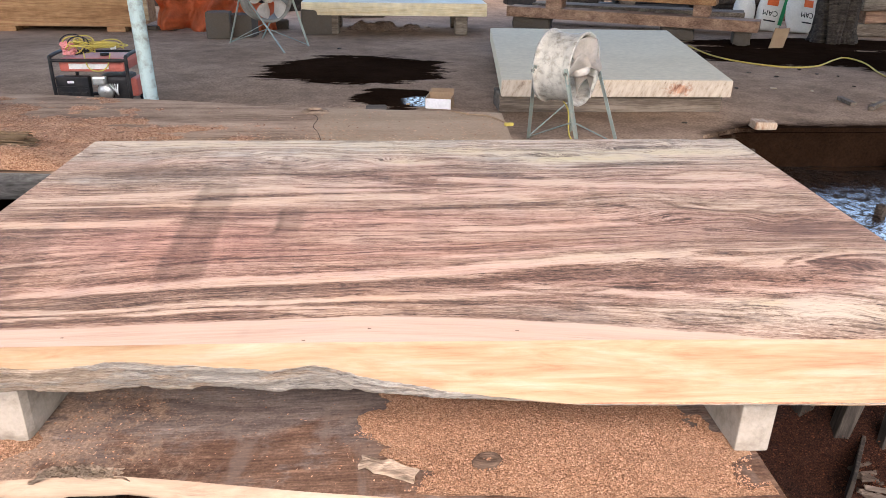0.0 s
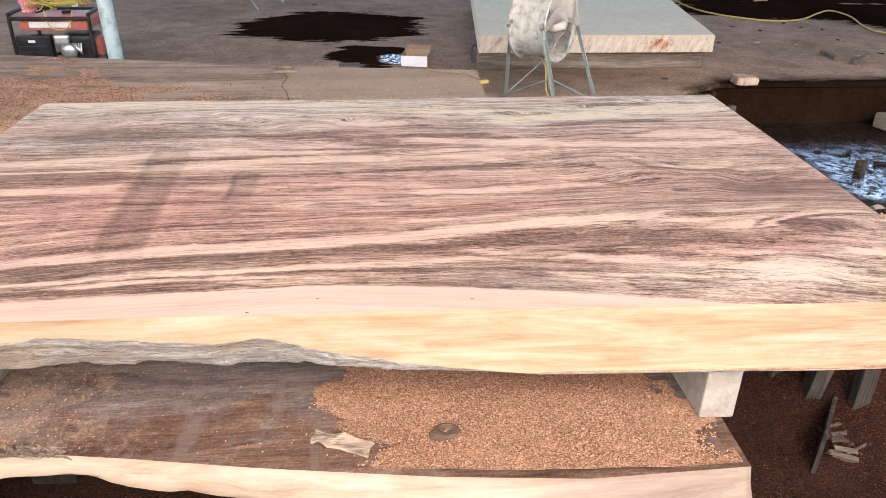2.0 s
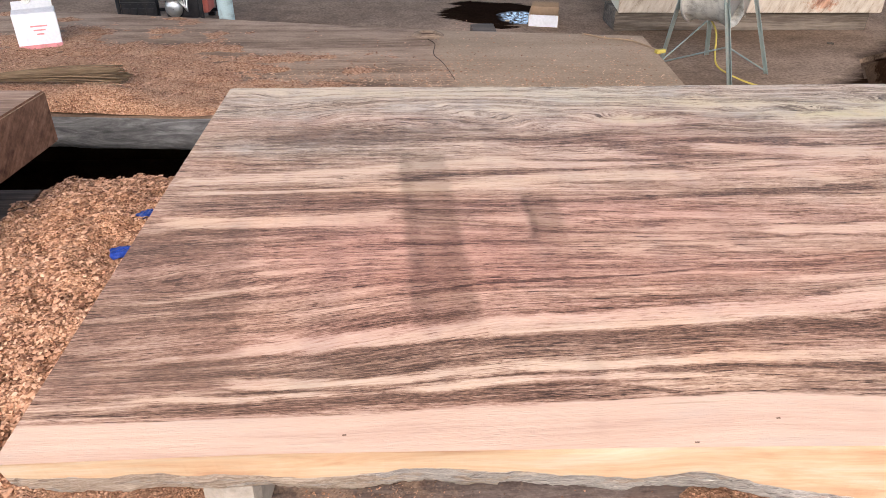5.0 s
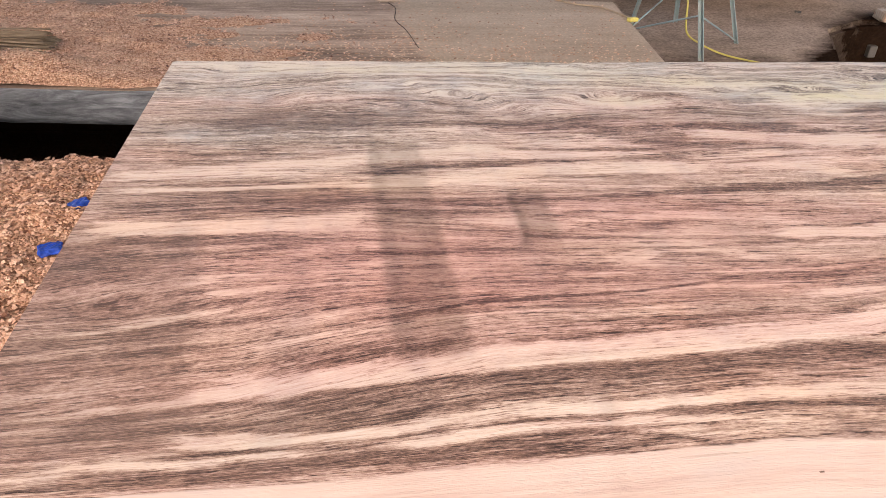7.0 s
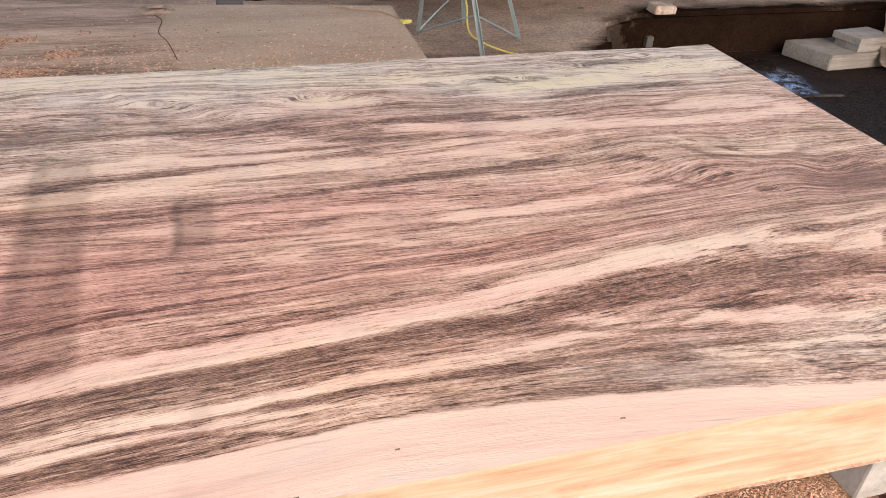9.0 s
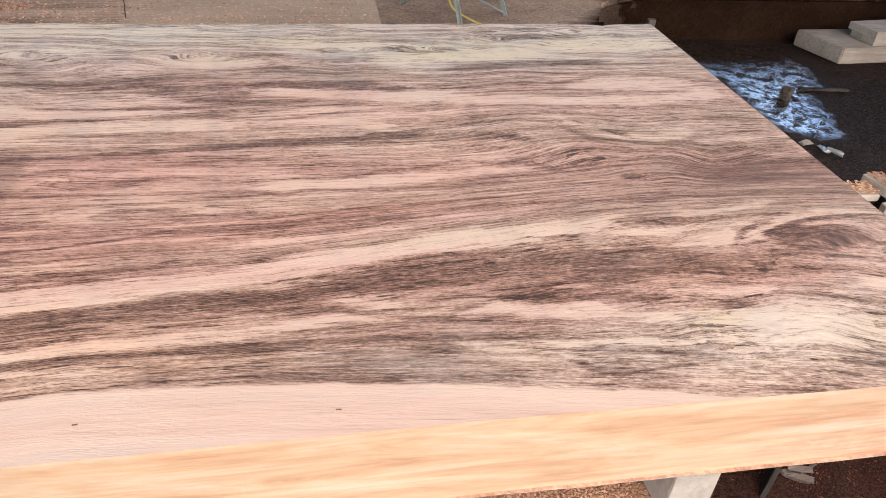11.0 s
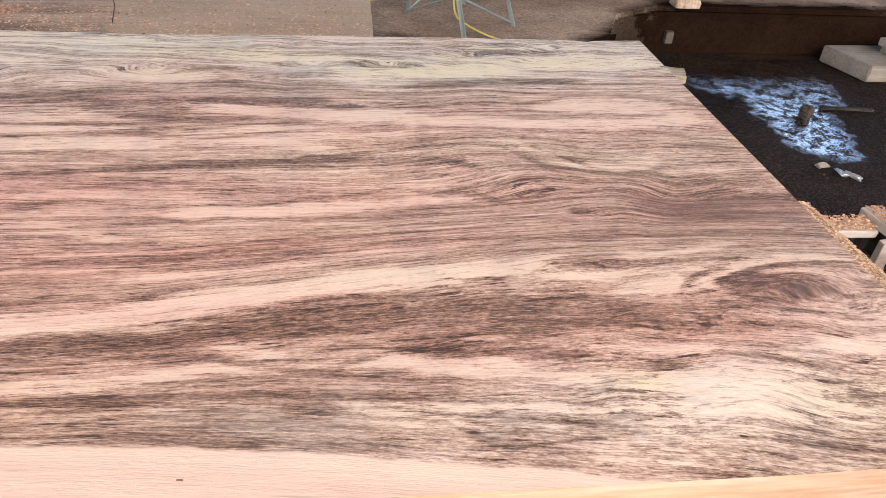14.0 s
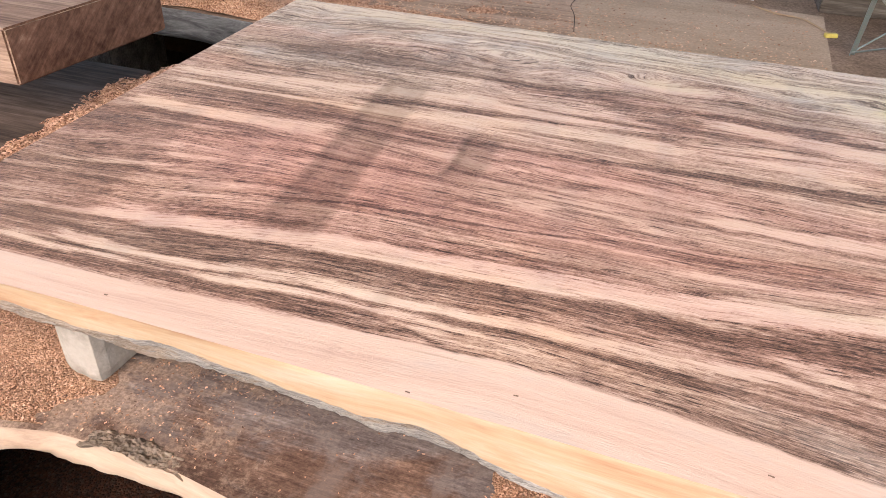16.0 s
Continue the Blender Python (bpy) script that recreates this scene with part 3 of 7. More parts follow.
def curve(xs, ys):
    """A smooth line through a few knots."""
    return lambda x: np.interp(x, xs, ys)


def prism(outline, z0, z1, bevel=0.005, end=None):
    """An upright solid over a plan outline; faces that look along end take the second material."""
    bm = bmesh.new()
    f = bm.faces.new([bm.verts.new((x, y, z0)) for x, y in outline])
    up = bmesh.ops.extrude_face_region(bm, geom=[f])
    for v in (g for g in up["geom"] if isinstance(g, bmesh.types.BMVert)):
        v.co.z = z1
    bmesh.ops.recalc_face_normals(bm, faces=bm.faces[:])
    if bevel:
        bmesh.ops.bevel(bm, geom=bm.edges[:], offset=bevel, segments=2, affect="EDGES")
    if end is not None:
        bm.normal_update()
        for f in bm.faces:
            f.material_index = int(f.normal.dot(Vector(end)) > 0.8)
    return bm


def heap(x0, x1, y0, y1, height, nx=70, ny=50, lump=0.02, seed=0.0):
    """A sheet of loose stuff; height(x, y) gives its top."""
    bm = bmesh.new()
    grid = []
    for i in range(nx + 1):
        row = []
        for j in range(ny + 1):
            x = x0 + (x1 - x0) * i / nx
            ya, yb = (y0(x) if callable(y0) else y0), (y1(x) if callable(y1) else y1)
            y = ya + (yb - ya) * j / ny
            z = height(x, y) + lump * noise.fractal(Vector((x * 9 + seed, y * 9, seed)), 0.8, 2.1, 5)
            row.append(bm.verts.new((x, y, z)))
        grid.append(row)
    for i in range(nx):
        for j in range(ny):
            bm.faces.new((grid[i][j], grid[i + 1][j], grid[i + 1][j + 1], grid[i][j + 1])).smooth = True
    return bm


def chips(name, count, place, size, mat, label, category="wood chips", seed=1):
    """Loose chips as one mesh: each a small bent flake. place(r1, r2, r3) gives a point or None."""
    rng = np.random.default_rng(seed)
    verts, faces = [], []
    for _ in range(count):
        p = place(*rng.random(3))
        if p is None:
            continue
        s = size * (0.5 + rng.random() * 1.0)
        w = s * (0.3 + 0.4 * rng.random())
        a, tilt = rng.random() * 6.283, (rng.random() - 0.5) * 1.3
        ca, sa = math.cos(a), math.sin(a)
        lift = s * 0.25 * rng.random()
        n = len(verts)
        for lx, ly, lz in ((-s / 2, -w / 2, 0), (-s / 2, w / 2, 0), (0, -w / 2, lift), (0, w / 2, lift), (s / 2, -w / 2, s * tilt * 0.4), (s / 2, w / 2, s * tilt * 0.4)):
            verts.append((p[0] + lx * ca - ly * sa, p[1] + lx * sa + ly * ca, p[2] + lz + 0.001 + ly * tilt * 0.5))
        faces += [(n, n + 2, n + 3, n + 1), (n + 2, n + 4, n + 5, n + 3)]
    me = bpy.data.meshes.new(name)
    me.from_pydata(verts, [], faces)
    me.materials.append(mat)
    return tagged(new(name, me), label, category, "", "stuff")


# ---- the setting ----
PIT, DECK = 0.0, 0.27
gm = heap(-9, 9, -6, 5.4, lambda x, y: PIT - 0.004, 180, 120, 0.007, 2.0)
ground = thing("ground", gm, MUD, "dark wet earth with trodden chips", "ground", kind="structure")
far = bmesh.new()
for q in (((-900, -900), (900, -900), (900, -6), (-900, -6)), ((-900, 16), (900, 16), (900, 900), (-900, 900)), ((-900, -6), (-9, -6), (-9, 16), (-900, 16)), ((9, -6), (900, -6), (900, 16), (9, 16))):
    far.faces.new([far.verts.new((x, y, PIT)) for x, y in q])
tagged(new("ground_far", mesh_of("ground_far", far, MUD)), "dark earth yard round the shed", "ground", kind="structure")

edge_pts = [(-9, 4.0), (1.5, 4.0), (1.75, 4.15), (2.0, 4.68), (2.3, 4.86), (4.2, 4.85), (9, 4.97), (9, 16), (-9, 16)]
deck = prism(edge_pts, PIT - 0.05, DECK, 0.03)
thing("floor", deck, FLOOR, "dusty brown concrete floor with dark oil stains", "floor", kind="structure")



def wall_board(name, x0, x1, y0, y1, z0, z1, mat, label, cat="wall"):
    return thing(name, block(x1 - x0, y1 - y0, z1 - z0, 0.01, Matrix.Translation(((x0 + x1) / 2, (y0 + y1) / 2, z0))), mat, label, cat, kind="structure")


SHED = grain_mat("shed_boards", (0.05, 0.04, 0.03), (0.1, 0.08, 0.065), (0.16, 0.13, 0.11), 2)
# added out of view; its height sets how much low sky gets in
wall_board("unseen_wall_north", -9, 7.4, 14.6, 14.75, DECK, 1.3, SHED, "unseen low dark wall, added to limit light from the back")
# unseen roof, added so its edges limit the sky that reaches the slabs
wall_board("ceiling", -9.3, 9.4, -0.8, 9.2, 4.6, 4.68, SHED, "unseen shed roof, added to hold back sky light", "ceiling")

# ---- the large slab on its blocks ----
SAP_LINE = curve((-1.2, -0.72, -0.45, -0.18, 0.02, 0.27, 0.5, 0.72, 1.2), (1.318, 1.324, 1.336, 1.348, 1.332, 1.296, 1.25, 1.2, 1.1))
MID_LINE = curve((-1.2, -0.84, -0.5, -0.15, 0.05, 0.37, 0.6, 0.85, 1.2), (1.43, 1.448, 1.515, 1.542, 1.548, 1.604, 1.628, 1.63, 1.6))
RED_LINE = curve((-1.2, -0.67, -0.4, 0.0, 0.37, 0.7, 1.2), (1.855, 1.862, 1.85, 1.81, 1.8, 1.82, 1.78))
BACK_LINE = curve((-1.2, -0.8, -0.36, 0.1, 0.55, 1.05, 1.2), (2.07, 2.083, 2.06, 2.1, 2.134, 2.112, 2.1))
PALE_LINE = curve((-1.2, -0.98, -0.53, -0.1, 0.4, 1.2), (2.44, 2.443, 2.5, 2.45, 2.42, 2.4))
FRONT = curve((-1.14, -0.8, -0.27, 0.3, 0.8, 1.12), (1.256, 1.262, 1.254, 1.238, 1.217, 1.211))
EYES = ((0.26, 2.212, 0.26, 0.035, 0.85), (0.95, 1.545, 0.12, 0.04, 0.4), (0.95, 2.215, 0.2, 0.04, 0.7), (0.72, 1.77, 0.05, 0.03, 0.6),
        (-0.3, 1.84, 0.2, 0.05, 0.6), (-0.98, 1.66, 0.16, 0.06, 0.5), (0.0, 2.4, 0.16, 0.04, 0.6), (0.5, 2.45, 0.2, 0.03, 0.6))


# single streaks of the figure: from x, y to x, y, sag between, half width, how much lighter or darker
STREAKS_A = (
    (-1.11, 1.854, -0.66, 1.874, -0.016, 0.018, 0.45),
    (-1.10, 1.974, -0.72, 1.987, -0.004, 0.006, 0.40),
    (-1.11, 2.027, -0.72, 2.078, 0.002, 0.016, 0.35),
    (-0.74, 2.080, -0.40, 2.111, 0.006, 0.018, 0.42),
    (-0.66, 1.982, -0.41, 2.020, -0.002, 0.018, 0.45),
    (-0.43, 2.022, -0.01, 2.031, 0.013, 0.022, 0.50),
    (-0.42, 2.103, -0.15, 2.090, -0.006, 0.016, 0.40),
    (-0.05, 2.041, 0.32, 1.992, 0.026, 0.018, 0.30),
    (0.02, 2.206, 0.46, 2.158, -0.017, 0.018, 0.50),
    (0.43, 2.120, 0.60, 2.130, 0.002, 0.020, 0.45),
    (0.07, 1.779, 0.38, 1.807, -0.007, 0.007, 0.38),
    (-0.41, 1.691, -0.11, 1.807, -0.012, 0.004, 0.10),
    (-0.86, 1.467, -0.50, 1.503, 0.002, 0.013, 0.45),
    (-0.53, 1.503, -0.14, 1.528, 0.003, 0.020, 0.50),
)
STREAKS_B = (
    (-0.15, 1.532, 0.21, 1.572, -0.000, 0.019, 0.50),
    (-1.01, 1.439, -0.82, 1.463, -0.002, 0.006, 0.38),
    (-0.89, 1.393, -0.49, 1.414, -0.013, 0.008, 0.50),
    (-0.50, 1.414, -0.20, 1.425, -0.006, 0.009, 0.45),
    (-0.20, 1.427, 0.11, 1.429, -0.002, 0.008, 0.45),
    (-0.99, 1.361, -0.50, 1.387, -0.007, 0.006, 0.50),
    (-0.51, 1.386, -0.10, 1.374, 0.007, 0.005, 0.42),
    (-0.10, 1.375, 0.07, 1.378, 0.000, 0.004, 0.22),
    (-1.07, 1.591, -0.84, 1.642, -0.012, 0.004, 0.30),
    (-1.02, 1.682, -0.87, 1.715, -0.013, 0.004, 0.20),
    (-1.09, 1.906, -0.66, 1.917, 0.017, 0.026, -0.24),
    (-0.66, 1.884, -0.41, 1.910, 0.001, 0.026, -0.16),
    (-1.09, 1.819, -0.71, 1.803, -0.003, 0.010, -0.30),
    (-0.96, 2.252, -0.53, 2.301, -0.014, 0.050, -0.22),
)
STREAKS_C = (
    (-0.41, 2.233, -0.15, 2.279, -0.021, 0.026, -0.25),
    (-0.19, 2.219, 0.03, 2.176, -0.015, 0.029, -0.30),
    (0.03, 2.215, 0.34, 2.199, 0.024, 0.019, -0.60),
    (-0.13, 2.157, 0.45, 2.119, -0.014, 0.014, -0.32),
    (-0.20, 1.923, 0.33, 1.967, 0.001, 0.009, -0.50),
    (-0.41, 1.917, -0.20, 1.930, -0.002, 0.008, -0.30),
    (-0.32, 1.880, 0.01, 1.898, -0.005, 0.012, -0.20),
    (-0.38, 2.126, -0.02, 2.108, -0.003, 0.007, -0.30),
    (-0.68, 2.024, -0.39, 2.060, 0.005, 0.010, -0.35),
    (-0.39, 2.065, 0.03, 2.072, 0.003, 0.010, -0.25),
    (-0.35, 1.814, -0.14, 1.815, 0.006, 0.014, -0.16),
    (-0.52, 1.629, -0.10, 1.669, -0.009, 0.003, -0.60),
    (-0.11, 1.664, 0.29, 1.680, -0.000, 0.009, -0.26),
    (-0.65, 1.602, -0.47, 1.635, 0.000, 0.003, -0.50),
)
STREAKS_D = (
    (-0.19, 1.731, -0.08, 1.724, 0.007, 0.006, -0.42),
    (-0.15, 1.754, 0.15, 1.773, 0.002, 0.005, -0.35),
    (-0.38, 1.698, -0.26, 1.714, 0.007, 0.008, -0.30),
    (0.13, 1.801, 0.41, 1.857, -0.006, 0.006, -0.30),
    (-0.74, 1.460, -0.48, 1.474, 0.002, 0.004, -0.50),
    (-0.77, 1.440, -0.48, 1.446, 0.001, 0.015, -0.30),
    (-0.50, 1.460, -0.16, 1.484, 0.004, 0.024, -0.40),
    (-0.18, 1.489, 0.14, 1.472, 0.012, 0.023, -0.36),
    (-0.70, 1.538, -0.54, 1.539, 0.002, 0.010, -0.20),
    (-0.48, 1.534, -0.24, 1.553, 0.002, 0.004, -0.48),
    (-0.26, 1.578, -0.01, 1.572, -0.010, 0.017, -0.18),
    (-0.03, 1.560, 0.13, 1.609, -0.001, 0.007, -0.28),
    (-1.01, 1.428, -0.81, 1.448, -0.003, 0.006, -0.30),
    (-1.00, 1.410, -0.62, 1.407, -0.001, 0.010, -0.28),
)
STREAKS_E = (
    (-0.90, 1.383, -0.65, 1.370, -0.005, 0.003, -0.36),
    (-0.74, 1.367, -0.55, 1.399, -0.003, 0.007, -0.36),
    (-0.51, 1.391, -0.35, 1.397, 0.000, 0.006, -0.36),
    (-0.31, 1.402, -0.12, 1.398, 0.003, 0.008, -0.36),
    (-0.12, 1.399, 0.09, 1.396, 0.002, 0.011, -0.26),
    (-0.98, 1.345, -0.49, 1.358, 0.001, 0.010, -0.42),
    (-0.50, 1.359, -0.34, 1.348, -0.003, 0.013, -0.36),
    (-0.51, 1.370, -0.28, 1.355, 0.009, 0.002, -0.45),
    (-0.30, 1.327, -0.17, 1.347, 0.003, 0.006, -0.36),
    (-0.12, 1.359, -0.04, 1.362, 0.003, 0.009, -0.30),
    (-0.06, 1.381, 0.08, 1.380, 0.007, 0.006, -0.30),
    (-0.84, 1.524, -0.62, 1.526, 0.004, 0.009, -0.14),
    (0.14, 1.576, 0.32, 1.605, -0.005, 0.017, 0.30),
    (0.29, 1.609, 0.61, 1.626, -0.008, 0.015, 0.52),
)
STREAKS_F = (
    (0.25, 1.582, 0.36, 1.578, 0.001, 0.005, 0.40),
    (0.07, 1.792, 0.53, 1.822, -0.010, 0.012, 0.45),
    (0.12, 2.090, 0.48, 2.134, -0.000, 0.013, 0.38),
    (0.47, 2.136, 1.08, 2.121, -0.022, 0.017, 0.52),
    (0.31, 2.370, 1.13, 2.485, -0.007, 0.034, 0.40),
    (0.70, 2.206, 1.08, 2.185, 0.008, 0.041, 0.30),
    (0.65, 2.029, 0.93, 1.955, -0.074, 0.016, 0.20),
    (0.69, 1.628, 0.92, 1.655, -0.005, 0.007, 0.45),
    (0.82, 1.559, 1.09, 1.608, 0.026, 0.008, 0.36),
    (0.60, 1.590, 0.84, 1.596, 0.000, 0.006, 0.35),
    (0.69, 1.553, 0.81, 1.566, 0.000, 0.012, 0.30),
    (0.91, 1.406, 1.08, 1.403, 0.006, 0.012, 0.38),
    (0.32, 1.439, 0.51, 1.413, -0.001, 0.011, 0.32),
    (0.14, 1.472, 0.21, 1.452, 0.001, 0.008, 0.42),
)
STREAKS_G = (
    (0.34, 1.465, 0.50, 1.466, -0.008, 0.005, 0.35),
    (0.12, 1.440, 0.30, 1.431, -0.005, 0.005, 0.32),
    (0.29, 1.368, 0.60, 1.326, 0.000, 0.006, 0.20),
    (0.35, 1.434, 0.60, 1.384, -0.010, 0.008, 0.20),
    (0.11, 1.514, 0.58, 1.503, 0.003, 0.027, -0.34),
    (0.36, 1.457, 0.58, 1.432, -0.003, 0.012, -0.40),
    (0.57, 1.514, 0.72, 1.513, 0.006, 0.029, -0.34),
    (0.14, 1.553, 0.26, 1.534, 0.004, 0.005, -0.50),
    (0.12, 1.459, 0.35, 1.447, -0.024, 0.005, -0.45),
    (0.05, 1.958, 0.36, 1.985, -0.007, 0.008, -0.50),
    (0.04, 2.048, 0.18, 2.075, 0.000, 0.006, -0.35),
    (0.48, 2.306, 0.89, 2.356, 0.002, 0.017, -0.36),
    (0.47, 1.950, 0.56, 1.928, 0.009, 0.013, -0.42),
    (0.47, 1.829, 0.56, 1.819, 0.006, 0.010, -0.42),
)
STREAKS_H = (
    (0.63, 1.997, 0.72, 1.903, -0.008, 0.012, -0.40),
    (0.70, 1.988, 0.77, 1.928, -0.002, 0.007, -0.55),
    (0.73, 1.918, 0.92, 1.909, -0.018, 0.007, -0.36),
    (0.79, 1.552, 0.88, 1.588, 0.011, 0.006, -0.45),
    (0.87, 1.569, 1.08, 1.592, 0.017, 0.006, -0.50),
    (0.85, 1.529, 0.99, 1.507, -0.009, 0.006, -0.36),
    (0.79, 1.425, 0.89, 1.414, -0.000, 0.008, -0.32),
    (0.84, 1.358, 0.98, 1.308, 0.006, 0.006, -0.26),
    (0.68, 1.392, 0.73, 1.392, 0.001, 0.010, -0.26),
    (0.37, 1.350, 0.59, 1.308, -0.002, 0.004, -0.42),
    (0.43, 1.290, 0.59, 1.292, 0.001, 0.002, -0.40),
    (0.39, 1.328, 0.47, 1.287, -0.002, 0.004, -0.30),
    (0.13, 1.384, 0.27, 1.367, -0.001, 0.018, -0.22),
    (0.25, 1.315, 0.38, 1.304, -0.002, 0.010, -0.20),
)
STREAKS_I = (
    (0.28, 1.580, 0.37, 1.584, -0.001, 0.004, -0.45),
    (0.46, 1.589, 0.52, 1.592, -0.001, 0.004, -0.50),
    (0.65, 2.512, 0.88, 2.524, 0.012, 0.017, -0.30),
    (0.04, 2.310, 0.34, 2.306, -0.001, 0.018, -0.20),
)
STREAKS = (*STREAKS_A, *STREAKS_B, *STREAKS_C, *STREAKS_D, *STREAKS_E, *STREAKS_F, *STREAKS_G, *STREAKS_H, *STREAKS_I)

# rings of the figure: middle, half sizes, tone within and on the rim
RINGS = ((0.95, 1.545, 0.1, 0.036, -0.34, 0.3), (0.895, 2.2, 0.17, 0.05, 0.16, -0.26), (0.703, 1.77, 0.017, 0.01, -0.7, -0.1), (0.97, 1.77, 0.16, 0.06, -0.2, 0.0),
         (0.757, 1.34, 0.08, 0.04, 0.34, 0.0), (-1.08, 1.745, 0.1, 0.045, -0.2, 0.16), (0.52, 1.5, 0.12, 0.03, -0.08, 0.0), (-0.06, 2.36, 0.12, 0.035, 0.2, -0.16))


def lattice(x, y, seed):
    """Smooth noise from -1 to 1 at many points at once."""
    xi, yi = np.floor(x).astype(np.int64), np.floor(y).astype(np.int64)
    fx, fy = x - xi, y - yi
    fx, fy = fx * fx * (3 - 2 * fx), fy * fy * (3 - 2 * fy)

    def corner(a, b):
        h = (a * 374761393 + b * 668265263 + seed * 982451653) & 0xFFFFFFFF
        h = ((h ^ (h >> 13)) * 1274126177) & 0xFFFFFFFF
        return ((h ^ (h >> 16)) & 0xFFFF) / 32767.5 - 1
    low = corner(xi, yi) * (1 - fx) + corner(xi + 1, yi) * fx
    high = corner(xi, yi + 1) * (1 - fx) + corner(xi + 1, yi + 1) * fx
    return low * (1 - fy) + high * fy


def rough_noise(x, y, seed, octaves=4, gain=0.55):
    return sum(gain ** o * lattice(x * 2.0 ** o, y * 2.0 ** o, seed + 7 * o) for o in range(octaves))


def figure(x, y):
    """The sum of the streaks at many points at once, with wavering rims and torn ends."""
    out = np.zeros_like(x)
    y = y + 0.004 * rough_noise(x * 7, y * 22, 3) + 0.0022 * rough_noise(x * 40, y * 130, 5)
    tear = 0.5 * rough_noise(x * 3, y * 70, 11, 3) + 0.5 * lattice(x * 6, y * 210, 13)
    for x0, y0, x1, y1, sag, w, tone in STREAKS:
        s = (x - x0) / (x1 - x0)
        mid = y0 + (y1 - y0) * s + 4 * sag * s * (1 - s)
        d = np.abs(y - mid) / (w * 1.1)
        along = np.clip(0.5 + (np.minimum(s, 1 - s) * abs(x1 - x0) + 0.045 * tear) / 0.05, 0, 1)
        out += tone * along / (1 + d ** 6)
    for cx, cy, rx, ry, inner, rim in RINGS:
        d = np.sqrt(((x - cx) / rx) ** 2 + ((y - cy) / ry) ** 2) + 0.18 * rough_noise(x * 9, y * 26, 17)
        out += inner / (1 + d ** 6) + rim * np.exp(-((d - 1.05) / 0.16) ** 2)
    return np.clip(out * 0.85 + 0.05 * rough_noise(x * 6, y * 60, 61, 4), -0.5, 0.42)


def flow(x, y):
    """Where points of the top lie across the growth bands."""
    knots = [SAP_LINE(x), MID_LINE(x), RED_LINE(x), BACK_LINE(x), PALE_LINE(x), np.full_like(x, 2.68)]
    level = (0.0, 0.21, 0.53, 0.79, 1.13, 1.35)

    def across(yy):
        return sum((level[i + 1] - level[i]) * np.clip((yy - knots[i]) / (knots[i + 1] - knots[i]), 0, 1) for i in range(5)) + np.minimum(yy - knots[0], 0)
    v = across(y)
    for cx, cy, rx, ry, k in EYES:
        v = v + (across(np.full_like(y, cy)) - v) * k * spot(x, y, cx, cy, rx, ry)
    # the knot whorls near one end pull the bands about
    v += 0.03 * spot(x, y, 0.72, 1.9, 0.2, 0.14) * np.sin(9 * (x - 0.78) + 7 * (y - 1.9))
    v += 0.025 * spot(x, y, 0.84, 1.8, 0.1, 0.1) * np.sin(22 * (x - 0.84) - 16 * (y - 1.8))
    v += 0.005 * spot(x, y, 0.95, 1.45, 0.25, 0.18) * np.sin(14 * (x - 0.9) - 9 * y)
    v += 0.02 * spot(x, y, -0.06, 2.36, 0.2, 0.08) * np.sin(16 * x + 20 * y)
    inside = np.clip((y - knots[0]) * 8, 0, 1)
    v += np.clip((x - 0.25) * 2.2, 0, 1) * 0.013 * rough_noise(x * 3.2, y * 5.5, 21, 3) * inside
    v += np.clip((y - 2.15) * 4, 0, 1) * 0.022 * rough_noise(x * 4.5, y * 8.0, 27, 3)
    return v + 0.012 * lattice(x * 2.4, y * 7.0, 23) * inside + 0.012 * np.sin(3.1 * x + 2 * y) * lattice(x * 1.3, y * 2.0, 25) * inside


def spot(x, y, cx, cy, rx, ry):
    return np.exp(-((x - cx) / rx) ** 2 - ((y - cy) / ry) ** 2)


